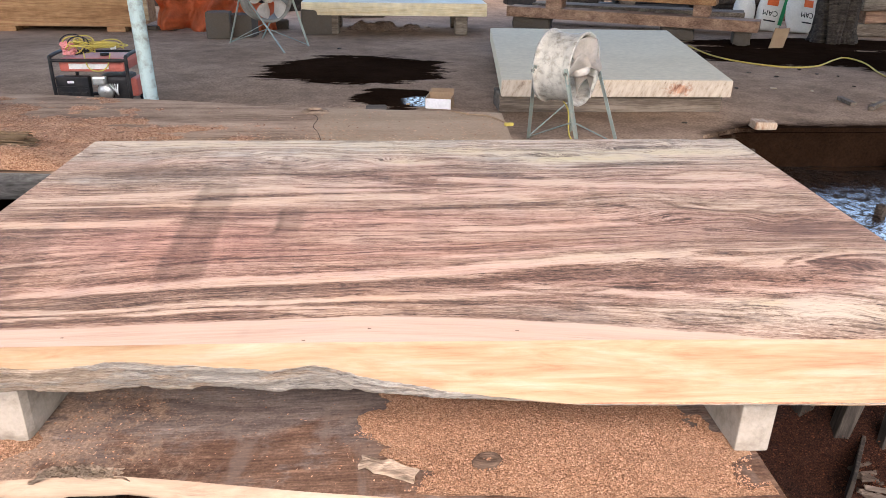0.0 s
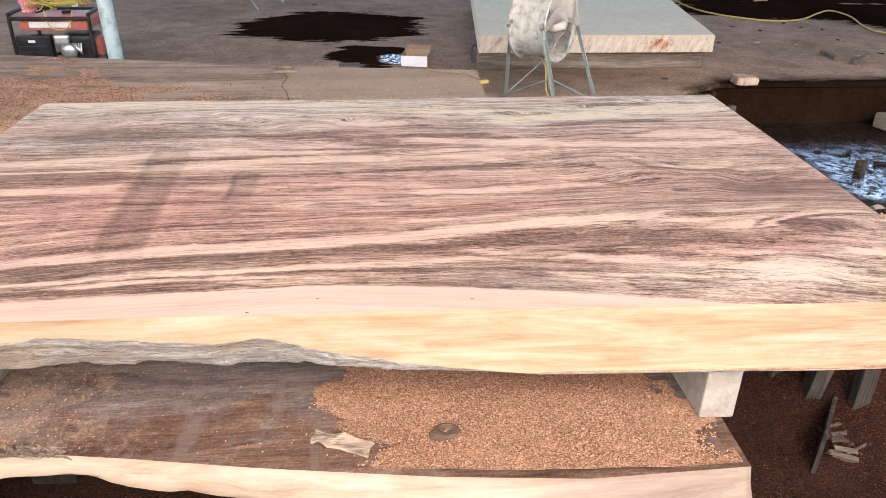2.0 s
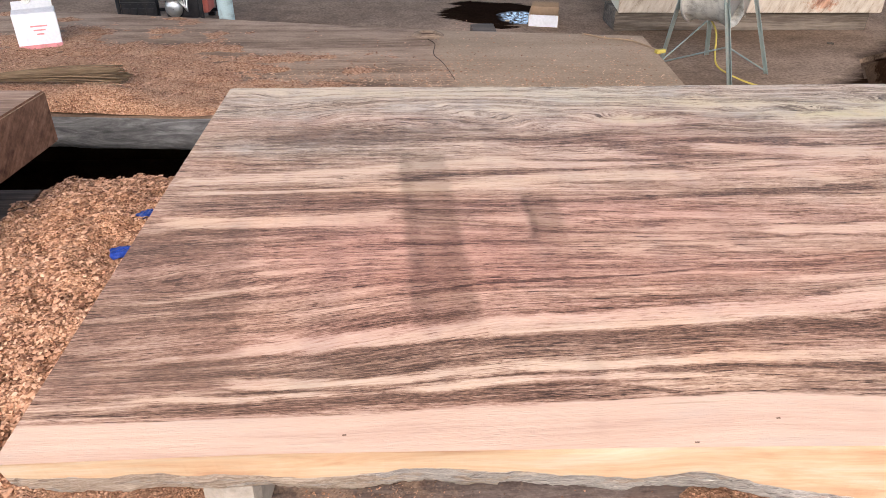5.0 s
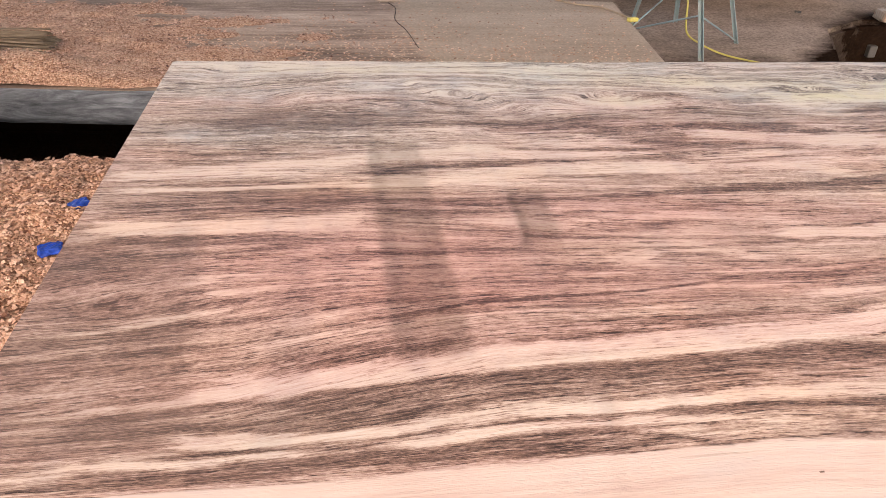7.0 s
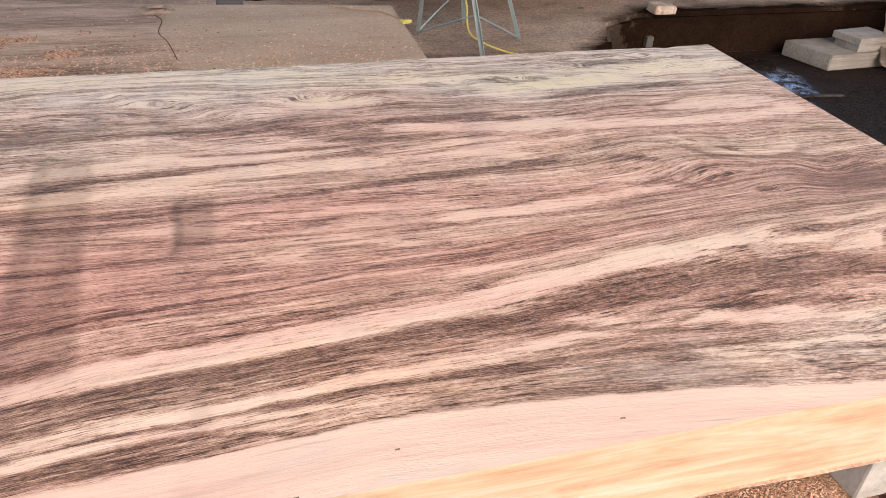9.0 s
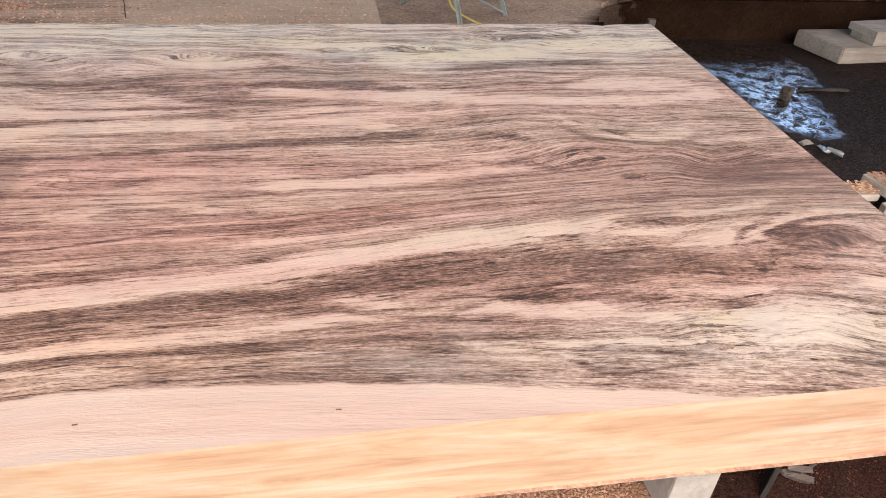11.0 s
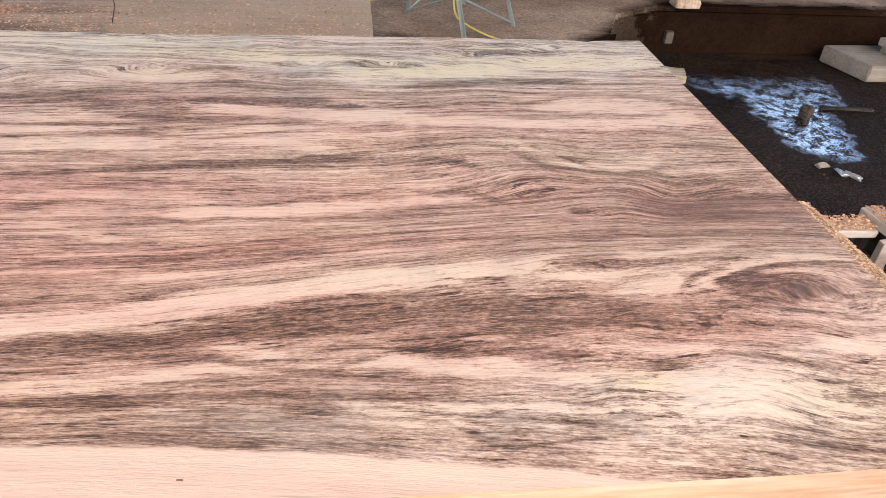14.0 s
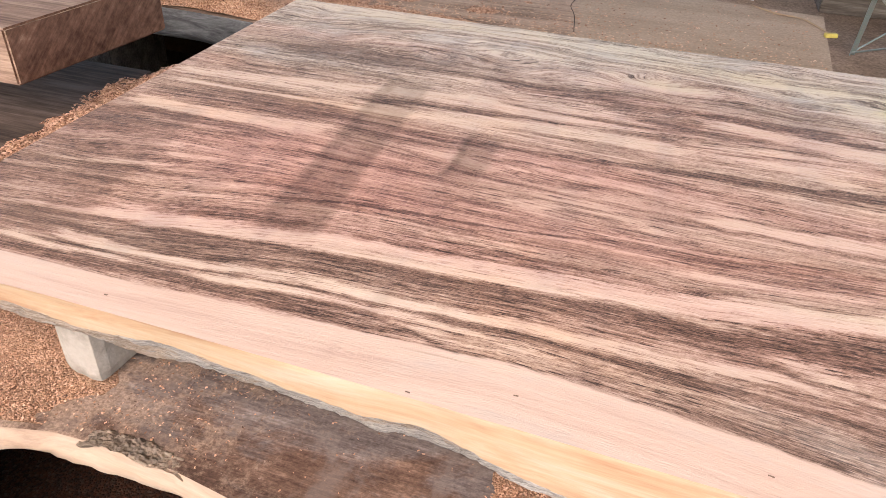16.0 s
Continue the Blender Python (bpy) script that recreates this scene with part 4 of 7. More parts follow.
def zones(x, y):
    """Where the wood is redder, greyer, darker, paler or yellower; the back is also lightened to offset weaker light.
    """
    red = (1.1 * spot(x, y, -0.66, 1.72, 0.3, 0.17) + 0.75 * spot(x, y, -0.2, 1.82, 0.32, 0.12) + 0.6 * spot(x, y, -0.1, 1.66, 0.4, 0.06) + 0.4 * spot(x, y, 0.6, 1.75, 0.25, 0.1)
           + 0.8 * spot(x, y, 0.95, 1.55, 0.12, 0.05) + 0.6 * spot(x, y, 0.97, 1.76, 0.15, 0.07) + 0.5 * spot(x, y, 0.82, 1.44, 0.12, 0.04))
    back = np.clip((y - 2.27 - 0.06 * rough_noise(x * 3, y * 4, 31, 3)) / 0.2, 0, 1)
    grey = (0.85 * back + 0.45 * spot(x, y, -0.8, 2.2, 0.35, 0.12) + 0.45 * spot(x, y, 0.4, 1.33, 0.5, 0.07) + 0.4 * spot(x, y, 0.75, 1.32, 0.3, 0.07) + 0.5 * spot(x, y, -0.9, 2.2, 0.25, 0.06)
            + 0.18 * np.clip((x - 0.1) * 1.2, 0, 1) + 0.3 * np.clip(rough_noise(x * 5, y * 9, 33, 4), 0, 1) * np.clip((y - 1.95) * 3, 0, 1))
    edge = np.clip((-0.914 + 0.12 * (1.812 - y) - x) / 0.03, 0, 1) * np.clip((y - 1.36) / 0.06, 0, 1) * np.clip((1.86 - y) / 0.04, 0, 1)
    dark = (0.9 * edge + 0.5 * spot(x, y, -0.9, 1.96, 0.3, 0.04) + 0.6 * spot(x, y, -0.85, 2.27, 0.3, 0.06) + 0.45 * spot(x, y, 0.45, 1.5, 0.35, 0.05)
            + 0.5 * spot(x, y, 0.97, 1.76, 0.14, 0.08) + 0.7 * spot(x, y, 0.93, 1.545, 0.08, 0.025) + 0.4 * spot(x, y, -0.3, 2.27, 0.3, 0.05) + 0.3 * spot(x, y, 0.66, 1.5, 0.14, 0.04)
            + 0.25 * spot(x, y, 0.1, 1.32, 0.35, 0.03) + 0.3 * spot(x, y, 0.85, 1.72, 0.35, 0.16) + 0.3 * spot(x, y, 0.45, 2.22, 0.4, 0.07) + 0.55 * spot(x, y, -0.85, 1.42, 0.35, 0.07) + 0.6 * spot(x, y, 0.2, 1.385, 0.28, 0.07))
    # the ramp from y = 2.0 lightens the back, making up for light fall-off
    pale = (0.8 * spot(x, y, 0.757, 1.34, 0.12, 0.045) + 0.4 * spot(x, y, 0.98, 1.42, 0.15, 0.05) + 0.9 * spot(x, y, -0.95, 2.6, 0.45, 0.04) + 0.6 * spot(x, y, 0.15, 2.47, 0.3, 0.025)
            + 0.7 * spot(x, y, -0.35, 2.57, 0.35, 0.035) + 0.4 * spot(x, y, 0.85, 2.5, 0.3, 0.03) + 0.5 * spot(x, y, -0.15, 2.35, 0.2, 0.04) + 0.1 * np.clip((y - 2.0) / 0.5, 0, 1) + 0.55 * spot(x, y, -0.12, 1.8, 0.36, 0.13))
    yellow = (0.9 * spot(x, y, 0.5, 2.4, 0.25, 0.03) + 0.8 * spot(x, y, 0.75, 2.47, 0.3, 0.035) + 0.5 * spot(x, y, 0.1, 2.5, 0.3, 0.05) + 0.6 * spot(x, y, 0.65, 1.37, 0.06, 0.02)
              + 0.35 * spot(x, y, -0.7, 2.58, 0.4, 0.04) + 0.5 * spot(x, y, -0.05, 2.37, 0.1, 0.03) + 0.3 * spot(x, y, 0.95, 1.3, 0.12, 0.05))
    return [np.clip(a, 0, 1) for a in (red, grey, dark, pale, yellow)]


def cross_marks(x, y):
    """Straight-sided dark marks that run across the grain."""
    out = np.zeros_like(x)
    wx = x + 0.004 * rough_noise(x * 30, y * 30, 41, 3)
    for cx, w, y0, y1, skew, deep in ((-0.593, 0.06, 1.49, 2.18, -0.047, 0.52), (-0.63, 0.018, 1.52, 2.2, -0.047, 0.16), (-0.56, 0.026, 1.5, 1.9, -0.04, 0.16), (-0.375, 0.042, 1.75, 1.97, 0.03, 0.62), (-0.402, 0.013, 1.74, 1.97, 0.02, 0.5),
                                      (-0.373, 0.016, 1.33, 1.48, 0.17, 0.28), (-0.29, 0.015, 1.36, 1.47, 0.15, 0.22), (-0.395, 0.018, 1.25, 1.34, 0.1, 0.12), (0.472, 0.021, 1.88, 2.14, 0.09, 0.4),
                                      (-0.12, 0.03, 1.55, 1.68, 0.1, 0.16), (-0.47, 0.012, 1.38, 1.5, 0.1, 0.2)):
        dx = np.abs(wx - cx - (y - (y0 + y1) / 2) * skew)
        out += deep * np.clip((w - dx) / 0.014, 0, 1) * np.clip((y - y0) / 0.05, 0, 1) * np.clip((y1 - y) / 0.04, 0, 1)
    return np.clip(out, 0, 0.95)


def big_slab():
    z1, z0 = 0.81, 0.66
    nx, ny = 560, 480
    under = curve((-1.2, -0.95, -0.8, -0.7, -0.45, -0.24, -0.13, -0.1, 0.06, 0.25, 0.3, 1.2), (0.772, 0.768, 0.757, 0.762, 0.757, 0.742, 0.715, 0.708, 0.682, 0.655, 0.653, 0.65))
    s, t = np.meshgrid(np.arange(nx + 1) / nx, np.arange(ny + 1) / ny, indexing="ij")
    gx = -1.136 + (1.093 + (1.16 - 1.093) * t + 1.136) * s
    y0 = FRONT(gx)
    # the far edge is a little ragged, with chips out of it
    y1 = 2.637 + 0.006 * lattice(gx * 5, gx * 0, 51) - 0.012 * np.clip(rough_noise(gx * 14, gx * 0, 53, 3) - 0.55, 0, 1)
    gy = y0 + (y1 - y0) * t
    count = (nx + 1) * (ny + 1)
    verts = np.stack([gx, gy, np.full_like(gx, z1)], -1).reshape(-1, 3).tolist()
    faces, mats, soft = [], [], []

    def face(vs, m, smooth_it=False):
        faces.append(vs)
        mats.append(m)
        soft.append(smooth_it)
    top = [[i * (ny + 1) + j for j in range(ny + 1)] for i in range(nx + 1)]
    for i in range(nx):
        a, b = top[i], top[i + 1]
        for j in range(ny):
            face((a[j], b[j], b[j + 1], a[j + 1]), 0)
    drop, low = [], []
    for i in range(nx + 1):
        # front face: sapwood straight down, then layered bark that undercuts
        x, y = verts[top[i][0]][:2]
        zb = under(x) + 0.009 * noise.fractal(Vector((x * 6, 3, 0)), 0.6, 2.2, 6) * (x < 0.1)
        col = [top[i][0]]
        for kk in range(5):
            f = (kk + 1) / 5
            z = z1 + (zb - z1) * f
            col.append(len(verts))
            verts.append((x + 0.02 * f * max(0, (x - 0.9)) * 4, y + 0.012 * f + 0.004 * noise.noise(Vector((x * 4, z * 9, 1))), z))
        deep = min(1, (zb - z0) * 20)
        for kk in range(14):
            f = (kk + 1) / 14
            z = zb + (z0 - zb) * f
            ledge = 0.006 * (math.floor(f * 4 + 1.5 * noise.noise(Vector((x * 5, 2, 7)))) % 2)
            rag = (0.006 * noise.fractal(Vector((x * 9, z * 25, 5)), 0.55, 2.2, 6) + 0.004 * noise.noise(Vector((x * 45, z * 160, 3))) + 0.7 * ledge) * deep
            col.append(len(verts))
            verts.append((x, y + 0.012 + (zb - z0) * 0.68 * f ** 1.2 + rag, z - 0.004 * deep * f * noise.noise(Vector((x * 30, 1, 9)))))
        drop.append(col)
        low.append(len(verts))
        verts.append((verts[top[i][-1]][0], 2.62, z0))
    for i in range(nx):
        a, b = drop[i], drop[i + 1]
        for kk in range(len(a) - 1):
            face((a[kk], a[kk + 1], b[kk + 1], b[kk]), 1 if kk < 5 else 2, kk >= 5)
        face((a[-1], low[i], low[i + 1], b[-1]), 3)
        face((top[i + 1][-1], low[i + 1], low[i], top[i][-1]), 3)
    face([*top[0], low[0], *drop[0][:0:-1]], 3)
    face([*top[-1][::-1], *drop[-1][1:], low[-1]], 3)
    me = bpy.data.meshes.new("timber_slab")
    me.from_pydata(verts, [], faces)
    for m in (SLAB_TOP, SAPWOOD, SLAB_BARK, END_GRAIN):
        me.materials.append(m)
    me.polygons.foreach_set("material_index", mats)
    me.polygons.foreach_set("use_smooth", soft)
    red, grey, dark, pale, yellow = zones(gx, gy)

    def store(name, values):
        full = np.zeros(len(verts), np.float32)
        full[:count] = values.ravel()
        me.attributes.new(name, "FLOAT", "POINT").data.foreach_set("value", full)
    for name, values in (("figure", figure(gx, gy)), ("pale", pale), ("yellow", yellow), ("cross_marks", cross_marks(gx, gy))):
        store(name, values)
    zone = np.zeros((len(verts), 4), np.float32)
    zone[:count] = np.stack([red, grey, dark, np.ones_like(red)], -1).reshape(-1, 4)
    me.attributes.new("zone", "FLOAT_COLOR", "POINT").data.foreach_set("color", zone.ravel())
    flat = np.zeros((len(verts), 2), np.float32)
    flat[:count, 0], flat[:count, 1] = gx.ravel(), flow(gx, gy).ravel()
    corners = np.zeros(len(me.loops), np.int32)
    me.loops.foreach_get("vertex_index", corners)
    me.uv_layers.new(name="UVMap").data.foreach_set("uv", flat[corners].ravel())
    return tagged(new("timber_slab", me), "thick rectangular wood slab with striped pink-brown grain and one live edge", "wood slab")


great_slab = big_slab()
# small dark nicks in the sapwood
nicks = random.Random(12)
NICK = plain_mat("dark_nick", (0.16, 0.1, 0.07), 0.8)
for x, y, w in ((-0.28, 1.262, 0.006), (-0.72, 1.29, 0.005), (-0.16, 1.3, 0.006), (0.12, 1.28, 0.007)):
    part("nick", block(w, 0.002, 0.0012, 0.0003, pose(x, y, 0.8095, 0, 0, nicks.uniform(-12, 12)), 0.0006, 1), NICK, great_slab, "small dark nick in the wood")


def live_slab(name, front, back, x0, x1, z0, z1, mats, label, lean=0.05, rag=0.01, seed=0.0, nx=120, ends=(0.0, 0.0), sap=None):
    """A slab with a wavy front edge: top, front face, and the rest."""
    bm = bmesh.new()
    rings = []
    for i in range(nx + 1):
        s = i / nx
        ring = []
        yf0, yb0 = front(x0 + (x1 - x0) * s), back(x0 + (x1 - x0) * s)
        for t in (0, 0.33, 0.66, 1.0):
            x = x0 + ends[0] * t + (x1 + ends[1] * t - x0 - ends[0] * t) * s
            ring.append((x, yf0 + (yb0 - yf0) * t, z1))
        xb = x0 + ends[0] + (x1 + ends[1] - x0 - ends[0]) * s
        ring += [(xb, yb0 + 0.01, (z0 + z1) / 2), (xb, yb0 - 0.01, z0)]
        xf = x0 + (x1 - x0) * s
        for t in (0.0, 0.25, 0.5, 0.75):
            n = rag * noise.fractal(Vector((xf * 7 + seed, t * 4, seed)), 0.9, 2, 4)
            deep = min(sap(xf), z1 - z0) if sap else z1 - z0
            under = (z1 - z0 - deep) * (1 if t else 3.2)
            z = z1 - deep * (1 - t) if t or deep >= z1 - z0 else z0
            tt = 1 - (z1 - z) / (z1 - z0)
            ring.append((xf, yf0 - lean * math.sin(math.pi * (0.25 + 0.5 * tt)) * (1 - 0.6 * tt) + lean * 0.2 + n + (under if t == 0 else 0.0), z))
        rings.append([bm.verts.new(p) for p in ring])
    n = len(rings[0])
    for a, b in zip(rings, rings[1:]):
        for j in range(n):
            f = bm.faces.new((a[j], b[j], b[(j + 1) % n], a[(j + 1) % n]))
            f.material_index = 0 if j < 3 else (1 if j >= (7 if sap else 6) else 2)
            f.smooth = j >= 6
    bm.faces.new(rings[0]).material_index = 2
    bm.faces.new(rings[-1][::-1]).material_index = 2
    bmesh.ops.recalc_face_normals(bm, faces=bm.faces[:])
    return thing(name, bm, mats, label, "wood slab")


# lower slab that carries the big one
LOW = 0.51
low_front = curve((-1.5, -0.96, -0.88, -0.79, -0.66, -0.54, -0.29, 0.05, 0.33, 0.64), (1.2, 1.243, 1.262, 1.266, 1.263, 1.245, 1.2, 1.15, 1.123, 1.13))
low_sap = curve((-1.3, -0.95, -0.85, -0.8, -0.66, -0.62, -0.5, -0.2, 0.2, 0.3), (0.044, 0.044, 0.044, 0.042, 0.042, 0.046, 0.055, 0.08, 0.11, 0.13))
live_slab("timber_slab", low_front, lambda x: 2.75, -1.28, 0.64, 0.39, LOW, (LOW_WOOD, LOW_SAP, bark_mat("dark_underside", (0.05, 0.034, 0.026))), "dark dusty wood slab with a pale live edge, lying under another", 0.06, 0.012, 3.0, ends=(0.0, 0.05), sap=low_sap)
# bearer timber coloured near black: the shade under the slab is painted in
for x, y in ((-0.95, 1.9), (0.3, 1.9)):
    thing("bearer", block(0.12, 0.85, 0.39, 0.01, Matrix.Translation((x, y + 0.25, 0)), 0.006, 2), grain_mat("shaded_bearer", (0.008, 0.006, 0.005), (0.022, 0.016, 0.012), (0.045, 0.035, 0.028), 1), "weathered timber bearer under the slab", "timber bearer", "bearers")

# blocks between the two slabs
thing("support_block", block(0.073, 0.9, 0.15, 0.005, Matrix.Translation((0.632, 1.27 + 0.45, LOW)), 0.002), CONCRETE, "pale grey bearer block between two slabs", "support block", "support blocks")
thing("support_block", block(0.085, 0.75, 0.15, 0.03, Matrix.Translation((-0.885, 1.375 + 0.37, LOW)) @ pose(0, 0, 0, 0, 0, -4), 0.004, 3), CONCRETE, "pale grey chipped bearer block between two slabs", "support block", "support blocks")

# slab behind
BACK = 0.525
back_far = curve((-4.5, -2.5, -1.5, -0.5, 0.53), (5.15, 4.81, 4.6, 4.385, 4.26))
back_near = curve((-4.5, -1.95, -1.44, -0.6, 0.5), (3.2, 3.192, 3.151, 3.2, 3.3))
live_slab("timber_slab", back_near, back_far, -4.3, 0.49, 0.41, BACK, (BACK_WOOD, GREY_BARK, BARK), "wide dusty brown wood slab strewn with sawdust", 0.02, 0.008, 8.0, ends=(0.0, 0.05))
for x in (-3.4, -2.6, -0.2):
    thing("bearer", block(0.14, 1.0, 0.14, 0.01, Matrix.Translation((x, 4.5, DECK)), 0.004, 2), GREY_TIMBER, "weathered timber bearer under the slab", "timber bearer", "bearers")
    thing("bearer", block(0.14, 0.5, 0.41, 0.01, Matrix.Translation((x, 3.5, PIT)), 0.004, 2), GREY_TIMBER, "weathered timber bearer under the slab", "timber bearer", "bearers")

# slab at the side, end on
side = prism([(-1.76, 2.16), (-1.70, 2.74), (-4.0, 2.8), (-4.0, 2.12)], 0.615, 0.775, 0.006, (1, 0, 0))
SIDE_WOOD = grain_mat("side_slab_wood", (0.14, 0.085, 0.06), (0.27, 0.17, 0.12), (0.42, 0.29, 0.21), 0, 0.7, 12, 110)


def side_end_mat():
    """Rough end grain with slanting saw marks."""
    k = Mat("split_end_grain", 0.85)
    x, y, z = k.split(k.obj())
    slant = k.combine(k.math("ADD", k.math("MULTIPLY", y, 1.0), k.math("MULTIPLY", z, -1.1)), k.math("MULTIPLY", k.math("ADD", z, y), 0.12), x)
    a, b, c = k.noise(slant, 38, 5, 0.7), k.noise(scale=9, detail=7, rough=0.7), k.noise(scale=55, detail=4)
    f = k.math("ADD", k.math("MULTIPLY", a, 0.4), k.math("ADD", k.math("MULTIPLY", b, 0.4), k.math("MULTIPLY", c, 0.2)))
    col = k.ramp(f, [(0.36, (0.035, 0.015, 0.009)), (0.48, (0.13, 0.062, 0.038)), (0.58, (0.22, 0.115, 0.073)), (0.68, (0.4, 0.25, 0.17))])
    return k.done(col, None, f, 0.5, 0.008)


SIDE_END = side_end_mat()
thing("timber_slab", side, (SIDE_WOOD, SIDE_END), "thick rough-sawn brown wood slab, its end split", "wood slab")
thing("bearer", block(0.12, 0.7, 0.165, 0.01, Matrix.Translation((-2.5, 2.45, 0.45)), 0.005, 2), GREY_TIMBER, "weathered timber bearer under the slab", "timber bearer", "bearers")

# pale planed slab on the floor
pale = prism([(0.694, 5.30), (2.40, 5.28), (2.94, 8.15), (1.0, 8.24)], 0.398, 0.52, 0.006, (0, -1, 0))
thing("timber_slab", pale, (PALE_WOOD, PALE_END), "large planed pale grey wood slab with straight edges", "wood slab")
thing("bearer", block(1.68, 0.3, 0.128, 0.012, Matrix.Translation((1.53, 5.5, DECK)), 0.006, 3), GREY_TIMBER, "weathered timber bearer under the pale slab", "timber bearer", "bearers")
thing("bearer", block(1.7, 0.3, 0.128, 0.012, Matrix.Translation((1.9, 7.8, DECK)), 0.006, 3), GREY_TIMBER, "weathered timber bearer under the pale slab", "timber bearer", "bearers")

# ---- paints and metals ----
GALV = plain_mat("galvanised_steel", (0.26, 0.255, 0.235), 0.5, 0.5, 0.7, 8, (0.3, 0.26, 0.2))
FAN_PAINT = plain_mat("dusty_grey_paint", (0.6, 0.565, 0.5), 0.55, 0.1, 1.0, 22, (0.2, 0.17, 0.135))
FAN_IN = plain_mat("dusty_white_blades", (0.78, 0.7, 0.63), 0.6, 0.1, 0.5, 8, (0.4, 0.35, 0.3))
TEAL_STEEL = plain_mat("worn_green_steel", (0.3, 0.36, 0.33), 0.5, 0.4, 0.9, 18, (0.42, 0.38, 0.33))
POLE_PAINT = plain_mat("peeling_blue_grey_paint", (0.46, 0.58, 0.57), 0.5, 0.0, 1.0, 16, (0.2, 0.17, 0.145))
BLACK = plain_mat("black_steel", (0.02, 0.02, 0.022), 0.45, 0.2, 0.6, 12, (0.07, 0.06, 0.055))
RED_PAINT = plain_mat("faded_red_paint", (0.5, 0.13, 0.1), 0.45, 0, 0.6, 9, (0.55, 0.25, 0.2))
WHITE_PAINT = plain_mat("white_label", (0.7, 0.68, 0.66), 0.5, 0, 0.4, 14)
SILVER = plain_mat("cast_metal", (0.6, 0.6, 0.58), 0.35, 0.8, 0.6, 16)
YELLOW = plain_mat("yellow_cable", (0.55, 0.43, 0.1), 0.5, 0, 0.5, 20, (0.4, 0.3, 0.08))
PINK = plain_mat("pink_plastic", (0.75, 0.3, 0.3), 0.4, 0, 0.3, 15)
CARD_WHITE = plain_mat("white_card", (0.8, 0.8, 0.82), 0.7, 0, 0.3, 8, (0.6, 0.58, 0.56))
CARD = plain_mat("brown_card", (0.36, 0.24, 0.15), 0.8, 0, 0.5, 8, (0.25, 0.17, 0.11))
ORANGE_CLOTH = plain_mat("orange_tarpaulin", (0.6, 0.15, 0.06), 0.65, 0, 0.75, 4, (0.36, 0.14, 0.08))
BLUE_PAINT = plain_mat("blue_paint", (0.03, 0.13, 0.42), 0.45, 0, 0.4, 7)
BLUE_PLASTIC = plain_mat("blue_plastic", (0.02, 0.06, 0.32), 0.35, 0, 0.4, 20)
STRAW = grain_mat("broom_ribs", (0.09, 0.06, 0.035), (0.19, 0.13, 0.08), (0.32, 0.23, 0.14), 0)
SACK = plain_mat("white_woven_sack", (0.62, 0.6, 0.56), 0.7, 0, 0.5, 6, (0.42, 0.39, 0.35))
INK = plain_mat("dark_ink", (0.03, 0.03, 0.03), 0.6)
GREEN_INK = plain_mat("green_ink", (0.02, 0.25, 0.1), 0.6)
ORANGE_INK = plain_mat("orange_ink", (0.65, 0.12, 0.03), 0.6)
BENCH_WOOD = grain_mat("brown_bench_wood", (0.19, 0.09, 0.04), (0.33, 0.17, 0.08), (0.46, 0.26, 0.13), 0)
BEAM_WOOD = grain_mat("red_brown_beam", (0.13, 0.07, 0.045), (0.26, 0.15, 0.1), (0.4, 0.25, 0.17), 0)
CREAM_WOOD = grain_mat("cream_sapwood", (0.6, 0.46, 0.28), (0.74, 0.62, 0.42), (0.8, 0.7, 0.52), 0)
TABLE_TOP = plain_mat("grey_blue_film", (0.6, 0.62, 0.6), 0.5, 0, 0.3, 5)
RAW_WOOD = grain_mat("raw_plank", (0.3, 0.22, 0.14), (0.46, 0.36, 0.25), (0.6, 0.5, 0.37), 0)
GREY_BEIGE = grain_mat("grey_beige_plank", (0.2, 0.16, 0.125), (0.29, 0.24, 0.19), (0.36, 0.31, 0.25), 0, 0.75, 4, 60, 0.4, (0.22, 0.18, 0.145))
PALE_PLANK = grain_mat("peach_plank", (0.34, 0.24, 0.16), (0.46, 0.34, 0.24), (0.55, 0.43, 0.32), 0)
DRIFT = bark_mat("grey_root_wood", (0.05, 0.04, 0.033))
STONE = plain_mat("broken_stone", (0.1, 0.08, 0.064), 0.9, 0, 0.7, 6, (0.1, 0.09, 0.08), 0.6)
HORSE = plain_mat("dusty_white_board", (0.46, 0.4, 0.335), 0.8, 0, 0.9, 14, (0.22, 0.15, 0.11))
YELLOW_DUST = dust_mat("yellow_sawdust", (0.26, 0.15, 0.075), (0.46, 0.3, 0.17), (0.62, 0.46, 0.3))
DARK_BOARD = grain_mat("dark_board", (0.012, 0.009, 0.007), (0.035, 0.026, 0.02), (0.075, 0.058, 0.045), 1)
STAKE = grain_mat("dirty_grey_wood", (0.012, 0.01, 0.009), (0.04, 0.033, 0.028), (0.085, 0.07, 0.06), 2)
CAN = plain_mat("can_print", (0.55, 0.12, 0.16), 0.3, 0.5, 0.3, 12, (0.6, 0.58, 0.55))

# ---- drum fan on its stand ----


